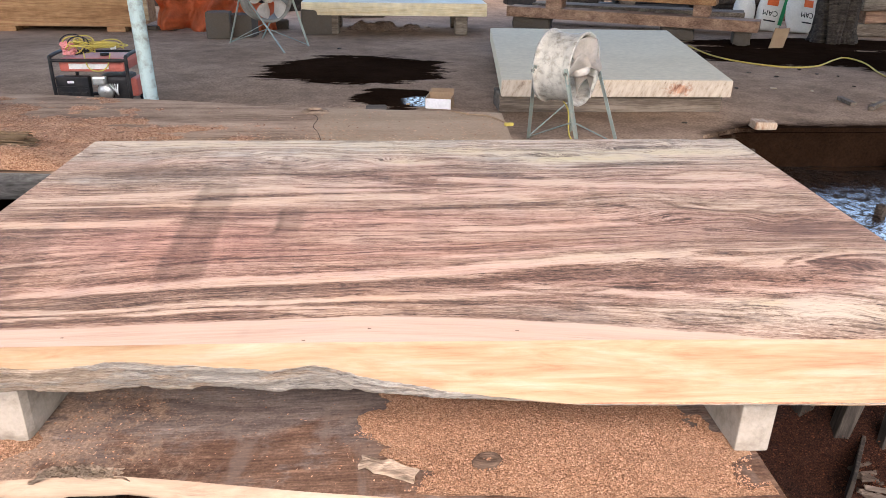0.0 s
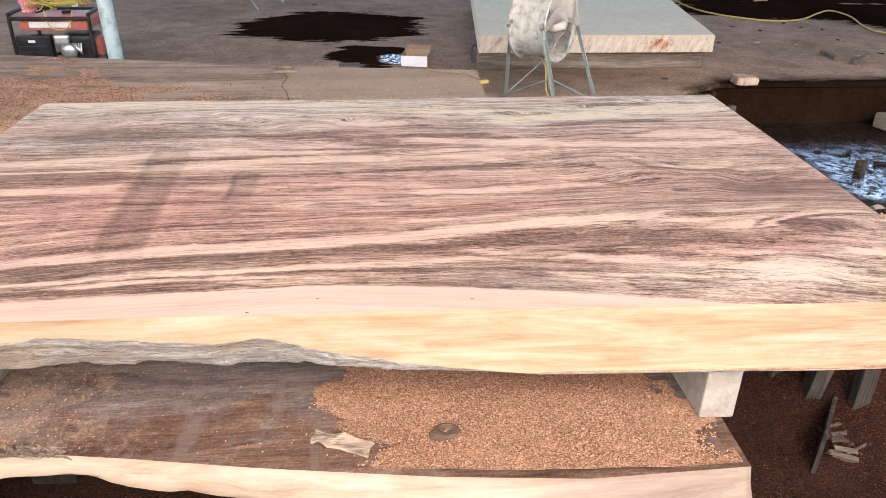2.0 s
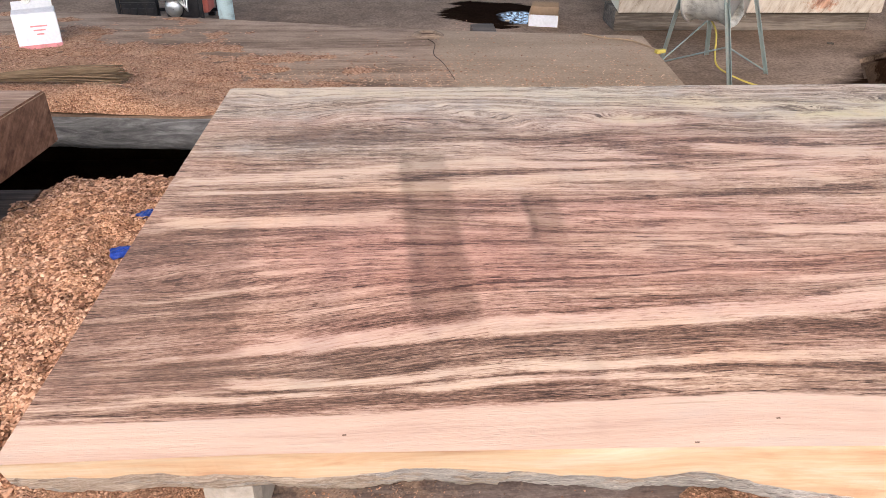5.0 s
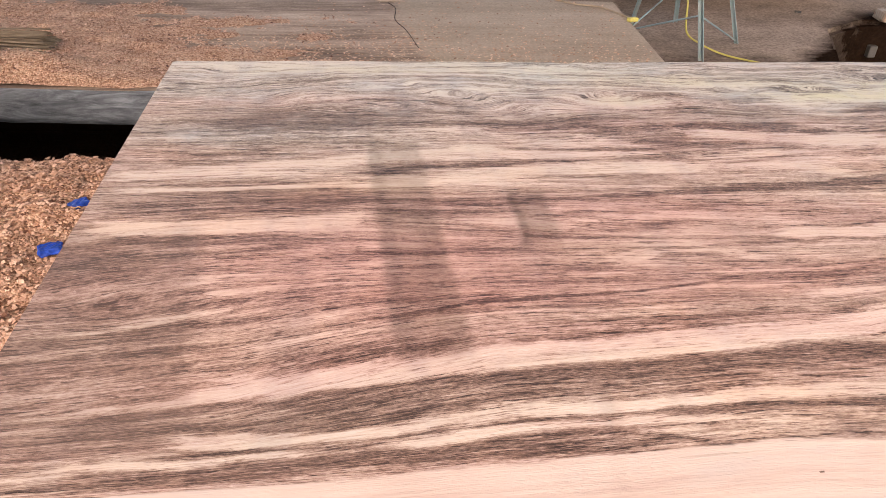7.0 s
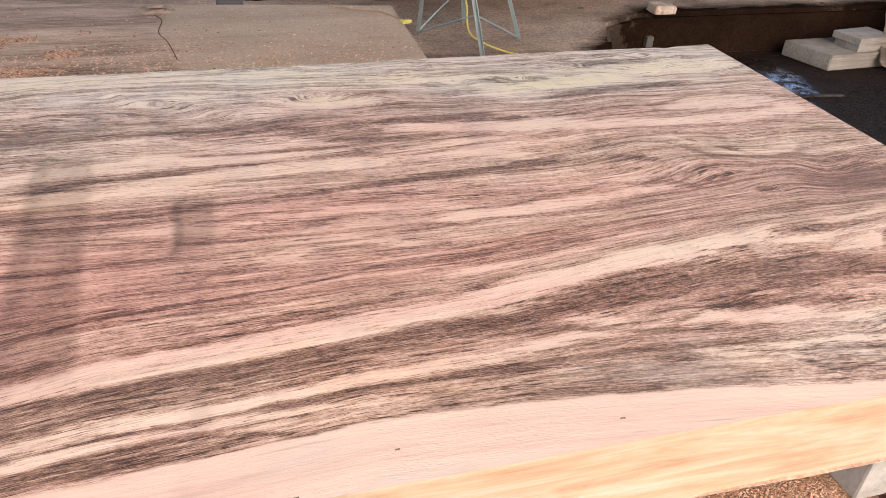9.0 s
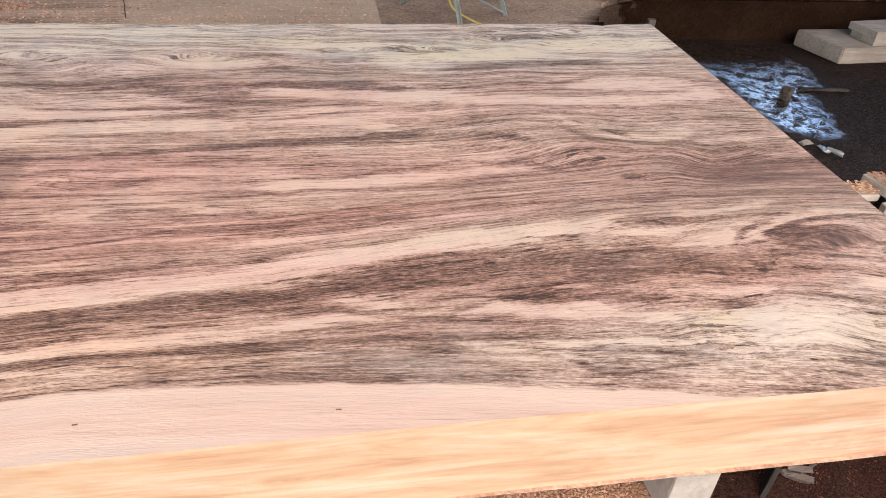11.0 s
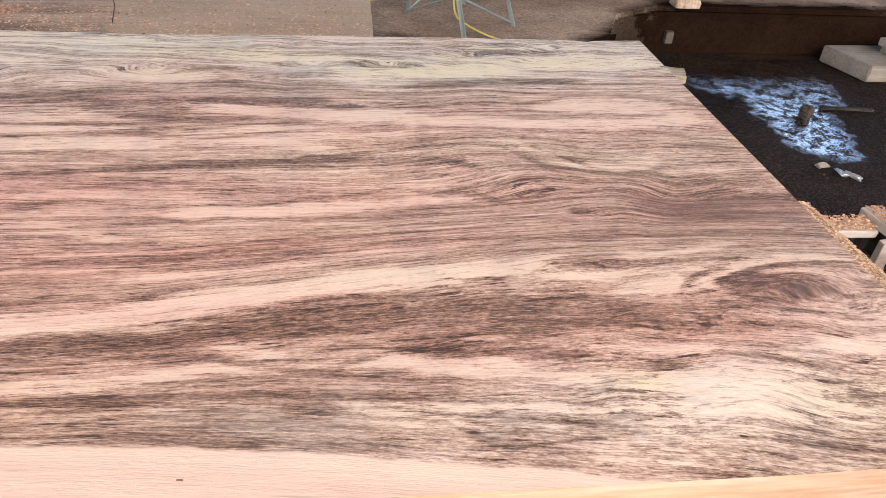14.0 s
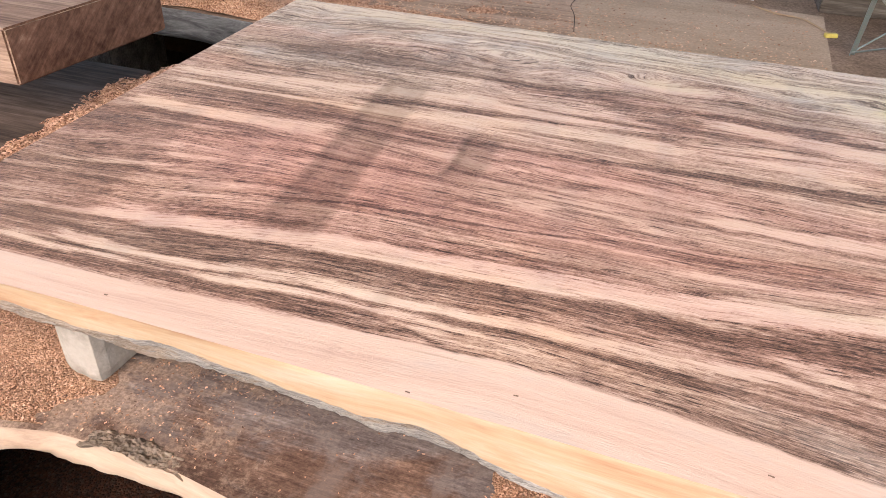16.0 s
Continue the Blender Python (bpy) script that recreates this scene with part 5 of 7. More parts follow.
def drum_fan(m, r, length, axis, feet, label, blades=5, cable=True, paint=FAN_PAINT):
    """m: the place of the hub; axis: the way the fan blows, level; feet: four foot points round the hub in the world."""
    fan = empty("drum_fan", label, "fan", Matrix.Translation(m), "drum fans")
    turn = Vector(axis).normalized().to_track_quat("Z", "Y").to_matrix().to_4x4()
    h = length / 2
    shell = lathe([(r * 0.99, -h), (r * 1.06, -h), (r * 1.06, -h + 0.012), (r * 1.0, -h + 0.024), (r * 0.985, -h + 0.036), (r * 0.98, -h * 0.5), (r * 0.99, -h * 0.45), (r * 1.0, -h * 0.36),
                   (r * 0.99, -h * 0.27), (r * 0.98, -h * 0.2), (r * 0.98, h * 0.3), (r * 0.995, h * 0.38), (r * 0.98, h * 0.46), (r * 0.985, h - 0.05), (r * 1.04, h - 0.03), (r * 1.06, h - 0.014), (r * 1.06, h), (r * 0.98, h), (r * 0.94, h - 0.02), (r * 0.93, -h + 0.02), (r * 0.99, -h)], 64, turn)
    part("drum", shell, paint, fan)
    for z, s in ((-h, 1), (h - 0.012, 1)):
        ring = lathe([(r * 1.0, z), (r * 1.06, z + 0.002), (r * 1.075, z + 0.01), (r * 1.05, z + 0.018), (r * 1.0, z + 0.014)], 56, turn)
        part("rim", ring, paint, fan)
    inner, turn = turn, turn @ Matrix.Translation((0, 0, h * 0.62))
    hub = lathe([(0.0, -0.05), (r * 0.24, -0.05), (r * 0.24, 0.02), (r * 0.18, 0.05), (0.03, 0.055), (0.03, 0.07), (0.0, 0.07)], 24, turn)
    part("hub", hub, FAN_IN, fan)
    for b in range(blades):
        bm = bmesh.new()
        a0 = 2 * math.pi * b / blades + 0.4
        rows = []
        for i in range(7):
            rr = r * (0.2 + 0.72 * i / 6)
            wide = 0.5 + 0.22 * math.sin(math.pi * i / 6)
            row = []
            for j in range(5):
                w = (j / 4 - 0.5) * wide * 1.7
                row.append(bm.verts.new(turn @ Vector((rr * math.cos(a0 + w), rr * math.sin(a0 + w), 0.045 - 0.11 * (j / 4 - 0.5) * (1.1 - 0.5 * i / 6)))))
            rows.append(row)
        for p, q in zip(rows, rows[1:]):
            for j in range(4):
                bm.faces.new((p[j], p[j + 1], q[j + 1], q[j])).smooth = True
        bmesh.ops.solidify(bm, geom=bm.faces[:], thickness=0.004)
        part("blade", bm, FAN_IN, fan)
    turn = inner
    motor = lathe([(0.0, -h * 0.9), (r * 0.3, -h * 0.9), (r * 0.32, -h * 0.8), (r * 0.32, -0.06), (0.0, -0.06)], 24, turn)
    part("motor", motor, BLACK, fan)
    strut = bmesh.new()
    for a in (0.5, 2.6, 4.7):
        rod(turn @ Vector((0, 0, -h * 0.7)), turn @ Vector((r * 0.98 * math.cos(a), r * 0.98 * math.sin(a), -h * 0.7)), 0.008, bm=strut)
    part("motor_bracket", strut, BLACK, fan)
    hubp = Vector(m)
    tops = []
    side = Vector((-axis[1], axis[0], 0)).normalized()
    for i, f in enumerate(feet):
        f = Vector(f) - hubp
        along = Vector(axis).normalized() * h * (-0.9, 0.9, 0.9, -0.9)[i]
        top = along + side * (r * 1.06) * (-1, -1, 1, 1)[i]
        top.z = 0.0
        tops.append((top, f))
        bm = bmesh.new()
        d = (f - top)
        q = d.to_track_quat("Z", "X").to_matrix().to_4x4()
        block(0.02, 0.005, d.length + 0.03, 0.001, Matrix.Translation(top - d.normalized() * 0.03) @ q, bm=bm)
        block(0.005, 0.02, d.length + 0.03, 0.001, Matrix.Translation(top - d.normalized() * 0.03) @ q @ Matrix.Translation((0.009, 0.01, 0)), bm=bm)
        leg = part("leg", bm, TEAL_STEEL, fan, "scuffed angle-steel leg")
        part("bolt", rod(top - side * 0.02, top + side * 0.02, 0.008, bm=None), GALV, leg)
    for a, b in ((0, 1), (2, 1), (0, 3)):
        (t0, f0), (t1, f1) = tops[a], tops[b]
        part("brace", rod(t0.lerp(f0, 0.97), t1.lerp(f1, 0.55), 0.0045), TEAL_STEEL, fan)
    if cable:
        low = min(f[2] for f in feet) - hubp.z
        pts = [(0.0, 0.0, -r), (0.03, -0.02, -r - 0.06), (0.04, -0.06, -r - 0.2), (0.1, -0.12, low + 0.05), (0.22, -0.18, low + 0.012), (0.36, -0.3, low + 0.012)]
        part("power_cable", tube(pts, 0.005), YELLOW, fan, "thin yellow cable")
    return fan


drum_fan((0.935, 4.40, 0.765), 0.2, 0.23, (0.772, -0.631, 0.0), [(0.77, 4.62, DECK), (1.0, 4.17, DECK), (1.31, 4.44, DECK), (1.1, 4.8, DECK)],
         "dusty grey steel drum fan on an angle-iron stand")
drum_fan((-1.42, 8.45, 0.8), 0.24, 0.22, (0.55, -0.83, 0.0), [(-1.9, 8.72, DECK), (-1.2, 8.05, DECK), (-1.0, 8.55, DECK), (-1.6, 9.1, DECK)],
         "dusty steel drum fan on a stand beside a tarpaulin", cable=False, paint=plain_mat("grimy_grey_paint", (0.25, 0.24, 0.22), 0.6, 0.15, 0.8, 7, (0.12, 0.1, 0.085)))

# ---- generator ----


def generator():
    g = empty("generator", "red and black portable petrol generator on the floor", "generator", Matrix.Translation((-2.2, 5.62, DECK)) @ Matrix.Diagonal((0.9, 0.9, 0.93, 1)))
    w, d, h = 0.57, 0.46, 0.41
    for x in (-w / 2, w / 2):
        bm = tube([(x, -d / 2, 0.03), (x, -d / 2, h - 0.05), (x, -d / 2 + 0.05, h), (x, d / 2 - 0.05, h), (x, d / 2, h - 0.05), (x, d / 2, 0.03)], 0.014, 8, 5)
        part("side_frame", bm, BLACK, g)
    for y in (-d / 2, d / 2):
        for z in (0.04, h - 0.03):
            part("frame_bar", rod((-w / 2, y, z), (w / 2, y, z), 0.013), BLACK, g)
    for x in (-w / 2 + 0.05, w / 2 - 0.05):
        for y in (-d / 2, d / 2):
            part("foot", block(0.05, 0.05, 0.03, 0.006, Matrix.Translation((x, y, 0))), BLACK, g)
    tank = part("fuel_tank", block(0.5, 0.36, 0.1, 0.03, Matrix.Translation((0, 0, h - 0.125))), RED_PAINT, g, "faded red fuel tank")
    part("stripe", block(0.3, 0.006, 0.04, 0.001, Matrix.Translation((-0.02, -0.182, h - 0.1))), WHITE_PAINT, tank, "white printed stripe")
    part("fuel_cap", lathe([(0, 0), (0.035, 0), (0.035, 0.02), (0, 0.022)], 20, Matrix.Translation((0.05, 0, h - 0.026))), BLACK, tank)
    panel = part("control_panel", block(0.25, 0.07, 0.2, 0.012, Matrix.Translation((-0.15, -0.19, 0.06))), BLACK, g, "black control panel")
    for i in range(4):
        part("socket", block(0.045, 0.012, 0.045, 0.006, Matrix.Translation((-0.24 + 0.058 * i, -0.228, 0.1))), BLACK, panel)
    part("panel_label", block(0.05, 0.004, 0.018, 0.001, Matrix.Translation((-0.16, -0.2265, 0.21))), CARD_WHITE, panel)
    part("panel_ridge", block(0.24, 0.02, 0.012, 0.003, Matrix.Translation((-0.15, -0.225, 0.175))), BLACK, panel)
    engine = part("engine", block(0.24, 0.26, 0.19, 0.03, Matrix.Translation((0.13, -0.03, 0.06))), BLACK, g)
    part("recoil_starter", lathe([(0.0, 0.0), (0.06, 0.0), (0.064, 0.01), (0.055, 0.03), (0.03, 0.04), (0.0, 0.042)], 24, pose(0.08, -0.17, 0.14, 90, 0, 0)), SILVER, engine, "bright metal starter cover")
    part("air_filter", block(0.1, 0.06, 0.07, 0.02, Matrix.Translation((0.05, -0.19, 0.19))), SILVER, engine)
    for i in range(4):
        part("engine_pipe", tube([(0.12 + i * 0.02, -0.19, 0.2), (0.15 + 0.01 * i, -0.21, 0.17 - 0.01 * i), (0.18, -0.2, 0.12)], 0.006), SILVER, engine)
    part("muffler", block(0.07, 0.2, 0.14, 0.02, Matrix.Translation((0.26, 0.02, 0.08))), RED_PAINT, g, "dull red silencer cover")
    return g


generator()
rng = random.Random(4)
coil = empty("extension_cable", "tangled yellow cable heaped on the generator", "cable", Matrix.Translation((-2.2, 5.52, 0.67)) @ Matrix.Diagonal((0.9, 0.9, 0.9, 1)))
for i in range(9):
    cx, cy, rr = rng.uniform(-0.12, 0.12), rng.uniform(-0.05, 0.1), rng.uniform(0.06, 0.11)
    pts = [(cx + rr * 1.5 * math.cos(a) * (1 if i > 4 else 0.8), cy + rr * math.sin(a), -0.005 + 0.008 * i + (0.06 * abs(math.sin(a)) if i < 5 else 0.0)) for a in (j * 0.7 for j in range(10))]
    part("loop", tube(pts, 0.005, 5, 4), YELLOW, coil)
part("loop", tube([(-0.03, -0.1, 0.0), (0.0, -0.13, -0.1), (0.07, -0.135, -0.13), (0.14, -0.13, -0.1), (0.17, -0.1, 0.0)], 0.005, 5, 5), YELLOW, coil)
for i in range(4):
    cx, rr = rng.uniform(-0.15, -0.05), rng.uniform(0.05, 0.08)
    part("loop", tube([(cx + rr * math.cos(a) * 1.2, 0.02 * i - 0.03 + 0.02 * math.sin(2 * a), 0.05 + rr * math.sin(a)) for a in (j * 0.66 for j in range(11))], 0.005, 5, 4), YELLOW if i % 2 else BLACK, coil)
part("plug", block(0.045, 0.03, 0.03, 0.006, pose(0.17, -0.02, 0.02, 0, 0, 25)), CARD_WHITE, coil, "white plug")
thing("plastic_bag", block(0.075, 0.07, 0.085, 0.025, Matrix.Translation((-2.35, 5.5, 0.65)), 0.022, 3), PINK, "crumpled pink plastic bag on the generator", "plastic bag")
thing("column", rod((-1.737, 5.2, DECK - 0.01), (-1.83, 5.2, 4.62), 0.047, seg=24), POLE_PAINT, "round steel pole with peeling pale blue paint", "pole")

# ---- on the slab behind ----
SLABTOP = BACK + 0.001


def dusty(x, y):
    """How thick the dust lies on the slab behind: deep near the front, in long patches farther back."""
    body = 1.0 if x < -1.2 else max(0.0, 1 - (x + 1.2) / 0.9)
    front = (back_far(x) - y) / 1.2
    n = noise.fractal(Vector((x * 4.2, y * 7.0, 1)), 0.8, 2.2, 6)
    return 0.016 * min(1.6, max(-0.6, (front - 0.2 - 0.42 * max(0.0, x + 1.9) + 0.62 * n) * 2.4)) * body - 0.003


def mound(x, y):
    return 0.06 * spot(x, y, -1.8, 3.3, 0.2, 0.09) + 0.03 * spot(x, y, -2.3, 3.6, 0.35, 0.2)


hp = heap(-3.9, -0.12, lambda x: back_near(x) + 0.012, lambda x: back_far(x) - 0.03, lambda x, y: SLABTOP - 0.003 + min(dusty(x, y) + mound(x, y), 0.1) * min(1.0, 0.15 + (y - back_near(x)) / 0.06), 260, 130, 0.003, 3)
thing("sawdust", hp, RED_DUST, "loose red-brown sawdust spread over the slab", "sawdust", kind="stuff")
chips("wood_chips", 14000, lambda a, b, c: (lambda x, y: (x, y, SLABTOP + max(0.0, dusty(x, y) + mound(x, y)) + 0.002) if dusty(x, y) > -0.004 + 0.006 * c else None)(-3.2 + 2.9 * a, 3.2 + 1.4 * b), 0.009, RED_CHIP, "scattered red-brown shavings on the slab", seed=5)
chips("wood_chips", 2600, lambda a, b, c: (lambda x, y: (x, y, SLABTOP + 0.001) if y < back_far(x) - 0.03 and c > 0.2 + (y - 3.3) * 0.55 else None)(-0.9 + 1.38 * a, 3.3 + 1.0 * b), 0.008, PALE_CHIP, "fine pale shavings on the slab", seed=6)

def by_edge(a, b, c):
    x = -1.35 + 1.8 * a
    y = back_near(x) + 0.03 + (back_far(x) - back_near(x)) * 0.62 * b
    n = noise.fractal(Vector((x * 4, y * 7, 4)), 0.8, 2, 4)
    return (x, y, SLABTOP + 0.001) if c < (1.0 - b) * (0.55 + 0.7 * n) * (1.0 if x < -0.5 else 0.55) else None


chips("wood_chips", 16000, by_edge, 0.0075, YELLOW_CHIP, "pale yellow shavings along the slab's edge", seed=31)

box = empty("carton", "white cardboard carton with a pink base, standing on the slab", "carton", pose(-2.36, 4.13, SLABTOP, 0, 0, 24))
part("body", block(0.18, 0.12, 0.15, 0.004, Matrix.Translation((0, 0, 0.012)), 0.003, 2), CARD_WHITE, box)
part("base_band", block(0.184, 0.124, 0.02, 0.003), PINK, box, "pink printed base band")
part("flap", block(0.17, 0.1, 0.003, 0.001, pose(0.0, 0.05, 0.163, 28, 0, 0)), CARD_WHITE, box)
for i in range(3):
    part("print_bar", block(0.07 - 0.02 * i, 0.003, 0.006, 0.0005, Matrix.Translation((0.01, -0.0625, 0.1 - 0.018 * i))), PINK, box)
thing("twist_of_film", block(0.03, 0.02, 0.06, 0.006, pose(-2.42, 4.2, SLABTOP + 0.155, 0, 12, 0), 0.012, 2), SACK, "twist of clear plastic film on a carton", "plastic film")

broom = empty("hand_broom", "worn whisk broom of thin brown palm ribs lying on sawdust", "broom", pose(-1.74, 3.47, SLABTOP + 0.04, 0, 0, 184))
for i in range(70):
    a, b = rng.uniform(-1, 1), rng.uniform(0, 1)
    part("rib", tube([(0.0 + 0.03 * b, 0.07 * a, 0.045 * b), (0.25, 0.055 * a, 0.02 + 0.03 * b), (0.62, 0.012 * a, 0.015 + 0.01 * b)], 0.0022, 4, 3), STRAW, broom)
part("binding", lathe([(0.018, 0), (0.02, 0.01), (0.02, 0.06), (0.018, 0.07)], 14, pose(0.5, 0, 0.02, 0, 90, 0)), DARK_BOARD, broom)
knot = empty("knot", "raised round knot with a dark hollow in the slab", "wood knot", Matrix.Translation((-0.54, 4.29, SLABTOP)) @ Matrix.Diagonal((1.1, 0.95, 1, 1)))
part("rim", lathe([(0.075, 0.0), (0.062, 0.01), (0.05, 0.016), (0.042, 0.013), (0.036, 0.003)], 24), bark_mat("pale_knot_rim", (0.3, 0.215, 0.155)), knot)
part("hollow", lathe([(0.038, 0.004), (0.02, 0.002), (0.0, 0.0015)], 24), LOW_WOOD, knot)
crack = [(-0.54, 4.21, SLABTOP + 0.001), (-0.51, 4.12, SLABTOP + 0.001), (-0.52, 3.95, SLABTOP + 0.001), (-0.48, 3.8, SLABTOP + 0.001), (-0.44, 3.55, SLABTOP + 0.001)]
thing("split", tube(crack, 0.0016, 4, 6), BLACK_SOIL, "dark split running across the slab", "crack")
cord = tube([(0.24, 4.29, SLABTOP + 0.006), (0.34, 4.2, SLABTOP + 0.006), (0.44, 4.16, SLABTOP + 0.007), (0.5, 4.06, SLABTOP + 0.006), (0.535, 3.97, SLABTOP + 0.008)], 0.004)
thing("cord", cord, CARD, "thin brown cord on the slab", "cord")
thing("cable_plug", block(0.05, 0.025, 0.018, 0.006, pose(0.535, 3.955, SLABTOP, 0, 0, 20)), YELLOW, "yellow cable end on the slab's corner", "cable plug")

# ---- loose things on the floor ----
sb = empty("open_box", "small white open cardboard box on the oily floor", "carton", pose(0.27, 5.56, DECK, 0, 0, -12))
part("front", block(0.19, 0.006, 0.075, 0.001, Matrix.Translation((0.0, -0.09, 0))), CARD_WHITE, sb)
part("back", block(0.19, 0.006, 0.09, 0.001, Matrix.Translation((0, 0.09, 0))), CARD, sb)
for x in (-0.095, 0.095):
    part("side", block(0.006, 0.18, 0.08, 0.001, Matrix.Translation((x, 0, 0))), CARD, sb)
part("bottom", block(0.18, 0.17, 0.006, 0.001, Matrix.Translation((0, 0, 0.002))), CARD, sb)
part("flap", block(0.18, 0.07, 0.004, 0.001, pose(0, 0.12, 0.09, 25, 0, 0)), CARD, sb)
thing("wood_offcut", block(0.15, 0.12, 0.055, 0.008, pose(2.47, 4.88, DECK, 0, 0, -5), 0.01, 2), grain_mat("red_offcut", (0.3, 0.15, 0.09), (0.48, 0.34, 0.24), (0.6, 0.48, 0.37), 2, 0.8, 14, 60), "short pale offcut with reddish broken face on the floor", "wood offcut", "offcuts")
thing("wood_offcut", block(0.045, 0.24, 0.03, 0.004, pose(3.56, 5.68, DECK, 0, 0, -6), 0.003, 2), GREY_TIMBER, "short dark stick on the floor", "wood offcut", "offcuts")
thing("wood_offcut", block(0.035, 0.36, 0.035, 0.004, pose(3.72, 5.52, DECK, 0, 0, -48), 0.003, 2), GREY_TIMBER, "short grey stick on the floor", "wood offcut", "offcuts")
hose = tube([(3.43, 8.7, DECK + 0.012), (3.4, 8.05, DECK + 0.012), (3.5, 7.65, DECK + 0.012), (3.71, 7.36, DECK + 0.012), (3.95, 7.24, DECK + 0.012), (4.25, 7.33, DECK + 0.012), (4.62, 7.68, DECK + 0.012),
             (4.86, 7.85, DECK + 0.012), (4.86, 7.5, DECK + 0.012), (4.64, 6.9, DECK + 0.012), (4.62, 6.62, DECK + 0.012), (4.85, 6.5, DECK + 0.012), (5.2, 6.5, DECK + 0.012)], 0.008, 7, 8)
thing("hose", hose, YELLOW, "yellow hose lying in curves over the floor", "hose")
for i in range(26):
    x, y = rng.uniform(1.9, 4.6), rng.uniform(4.95, 7.2)
    if 0.6 < x < 2.9 and y > 5.2:
        continue
    thing("floor_chip", block(rng.uniform(0.015, 0.05), rng.uniform(0.01, 0.03), 0.008, 0.002, pose(x, y, DECK, 0, 0, rng.uniform(0, 180)), 0.003, 1), rng.choice((RAW_WOOD, DARK_BOARD, STONE)), "small chip of wood on the floor", "wood chip", "floor chips")
for i in range(16):
    x, y = rng.uniform(-1.6, 0.5), rng.uniform(5.0, 9.2)
    if abs(x + 0.45) < 1.0 and abs(y - 7.0) < 1.2:
        continue
    thing("floor_chip", block(rng.uniform(0.02, 0.06), rng.uniform(0.01, 0.03), 0.008, 0.002, pose(x, y, DECK, 0, 0, rng.uniform(0, 180)), 0.003, 1), rng.choice((RAW_WOOD, DARK_BOARD, STONE)), "small chip of wood on the floor", "wood chip", "floor chips")
thing("drink_can", lathe([(0, 0), (0.03, 0), (0.033, 0.006), (0.033, 0.105), (0.027, 0.115), (0, 0.113)], 20, pose(2.42, 8.6, DECK + 0.034, 90, 0, 60)), CAN, "empty red drink can lying on the floor", "drink can")

# ---- sawdust on the lower slab ----
LT = LOW + 0.001


def low_dust(x, y):
    n = noise.fractal(Vector((x * 5, y * 6, 7)), 0.8, 2, 5)
    right = 1.0 - math.hypot((x - 0.22 + 0.35 * (y - 1.33)) / 0.42, (y - 1.31) / 0.31) + 0.25 * n
    left = (-0.9 - x) * 2.2 + 0.45 * n
    return max(min(right * 1.6, 1.0) * 0.016, min(left, 1.0) * 0.03) - 0.003


hp = heap(-1.27, 0.63, lambda x: low_front(x) + 0.012, 1.95, lambda x, y: LT + low_dust(x, y), 190, 90, 0.003, 5)
thing("sawdust", hp, PALE_DUST, "bed of coarse pale sawdust on the lower slab", "sawdust", kind="stuff")


def on_low(a, b, c):
    x, y = -1.25 + 1.87 * a, 1.13 + 0.75 * b
    d = low_dust(x, y)
    if y < low_front(x) + 0.015 or (0.58 < x < 0.685 and y > 1.25) or (-0.95 < x < -0.82 and y > 1.36):
        return None
    if d > -0.001 or c < (0.012 if x > -0.55 else 0.012 + 0.16 * min(1.0, (-0.55 - x) / 0.4)):
        return (x, y, LT + max(d, 0.0) + 0.001 + 0.002 * c)
    return None


chips("wood_chips", 100000, on_low, 0.0034, PALE_CHIP, "coarse pale shavings on the lower slab", seed=8)


def fine_dust(a, b, c):
    x, y = -1.0 + 1.1 * a, 1.27 + 0.4 * b
    near = spot(x, y, -0.72, 1.46, 0.13, 0.08) + 0.5 * spot(x, y, -0.85, 1.33, 0.2, 0.05) + 0.2 * spot(x, y, -0.15, 1.32, 0.1, 0.05)
    inside = y > low_front(x) + 0.02 and not (-0.95 < x < -0.82 and y > 1.36)
    return (x, y, LT + 0.001) if inside and c < near * (0.55 + 0.9 * noise.noise(Vector((x * 22, y * 22, 3)))) else None


chips("wood_chips", 26000, fine_dust, 0.0028, chip_mat("brown_dust_chips", (0.1, 0.06, 0.042), (0.22, 0.145, 0.105), (0.36, 0.26, 0.2)), "fine brown dust drifted beside a support block", seed=21)
thing("loose_splinter", block(0.12, 0.035, 0.006, 0.002, pose(-0.13, 1.245, LT + 0.006, 6, 4, -22), 0.009, 5), bark_mat("grey_splinter", (0.36, 0.27, 0.2)), "flat grey splinter of bark on the lower slab", "wood splinter")
thing("knot_stub", lathe([(0.034, 0), (0.026, 0.013), (0.018, 0.017), (0.011, 0.006), (0, 0.003)], 18, Matrix.Translation((0.073, 1.255, LT + 0.006)) @ Matrix.Diagonal((1, 0.75, 1, 1))), bark_mat("brown_knot", (0.13, 0.085, 0.06)), "dark knot standing out of the sawdust", "wood knot")
def crust(x, y):
    d = y - low_front(x)
    side = max(0.0, 1 - abs((x + 0.73) / 0.095) ** 3)
    return LT - 0.004 + 0.014 * side + side * (0.006 * noise.noise(Vector((x * 70, y * 90, 2))) + 0.004 * noise.noise(Vector((x * 190, y * 190, 5)))) - 2.6 * max(0.0, -0.008 - d) - 0.9 * max(0.0, d - 0.022)


rot = heap(-0.83, -0.635, lambda x: low_front(x) - 0.008 - 0.002 * math.sin(60 * x), lambda x: low_front(x) + 0.046, crust, 160, 60, 0.008, 12)
bmesh.ops.solidify(rot, geom=rot.faces[:], thickness=0.01)
thing("rotten_bark", rot, bark_mat("crumbled_bark", (0.46, 0.35, 0.26)), "crumbling grey bark on the slab's live edge", "bark")
# ---- heap of sawdust between the slabs ----


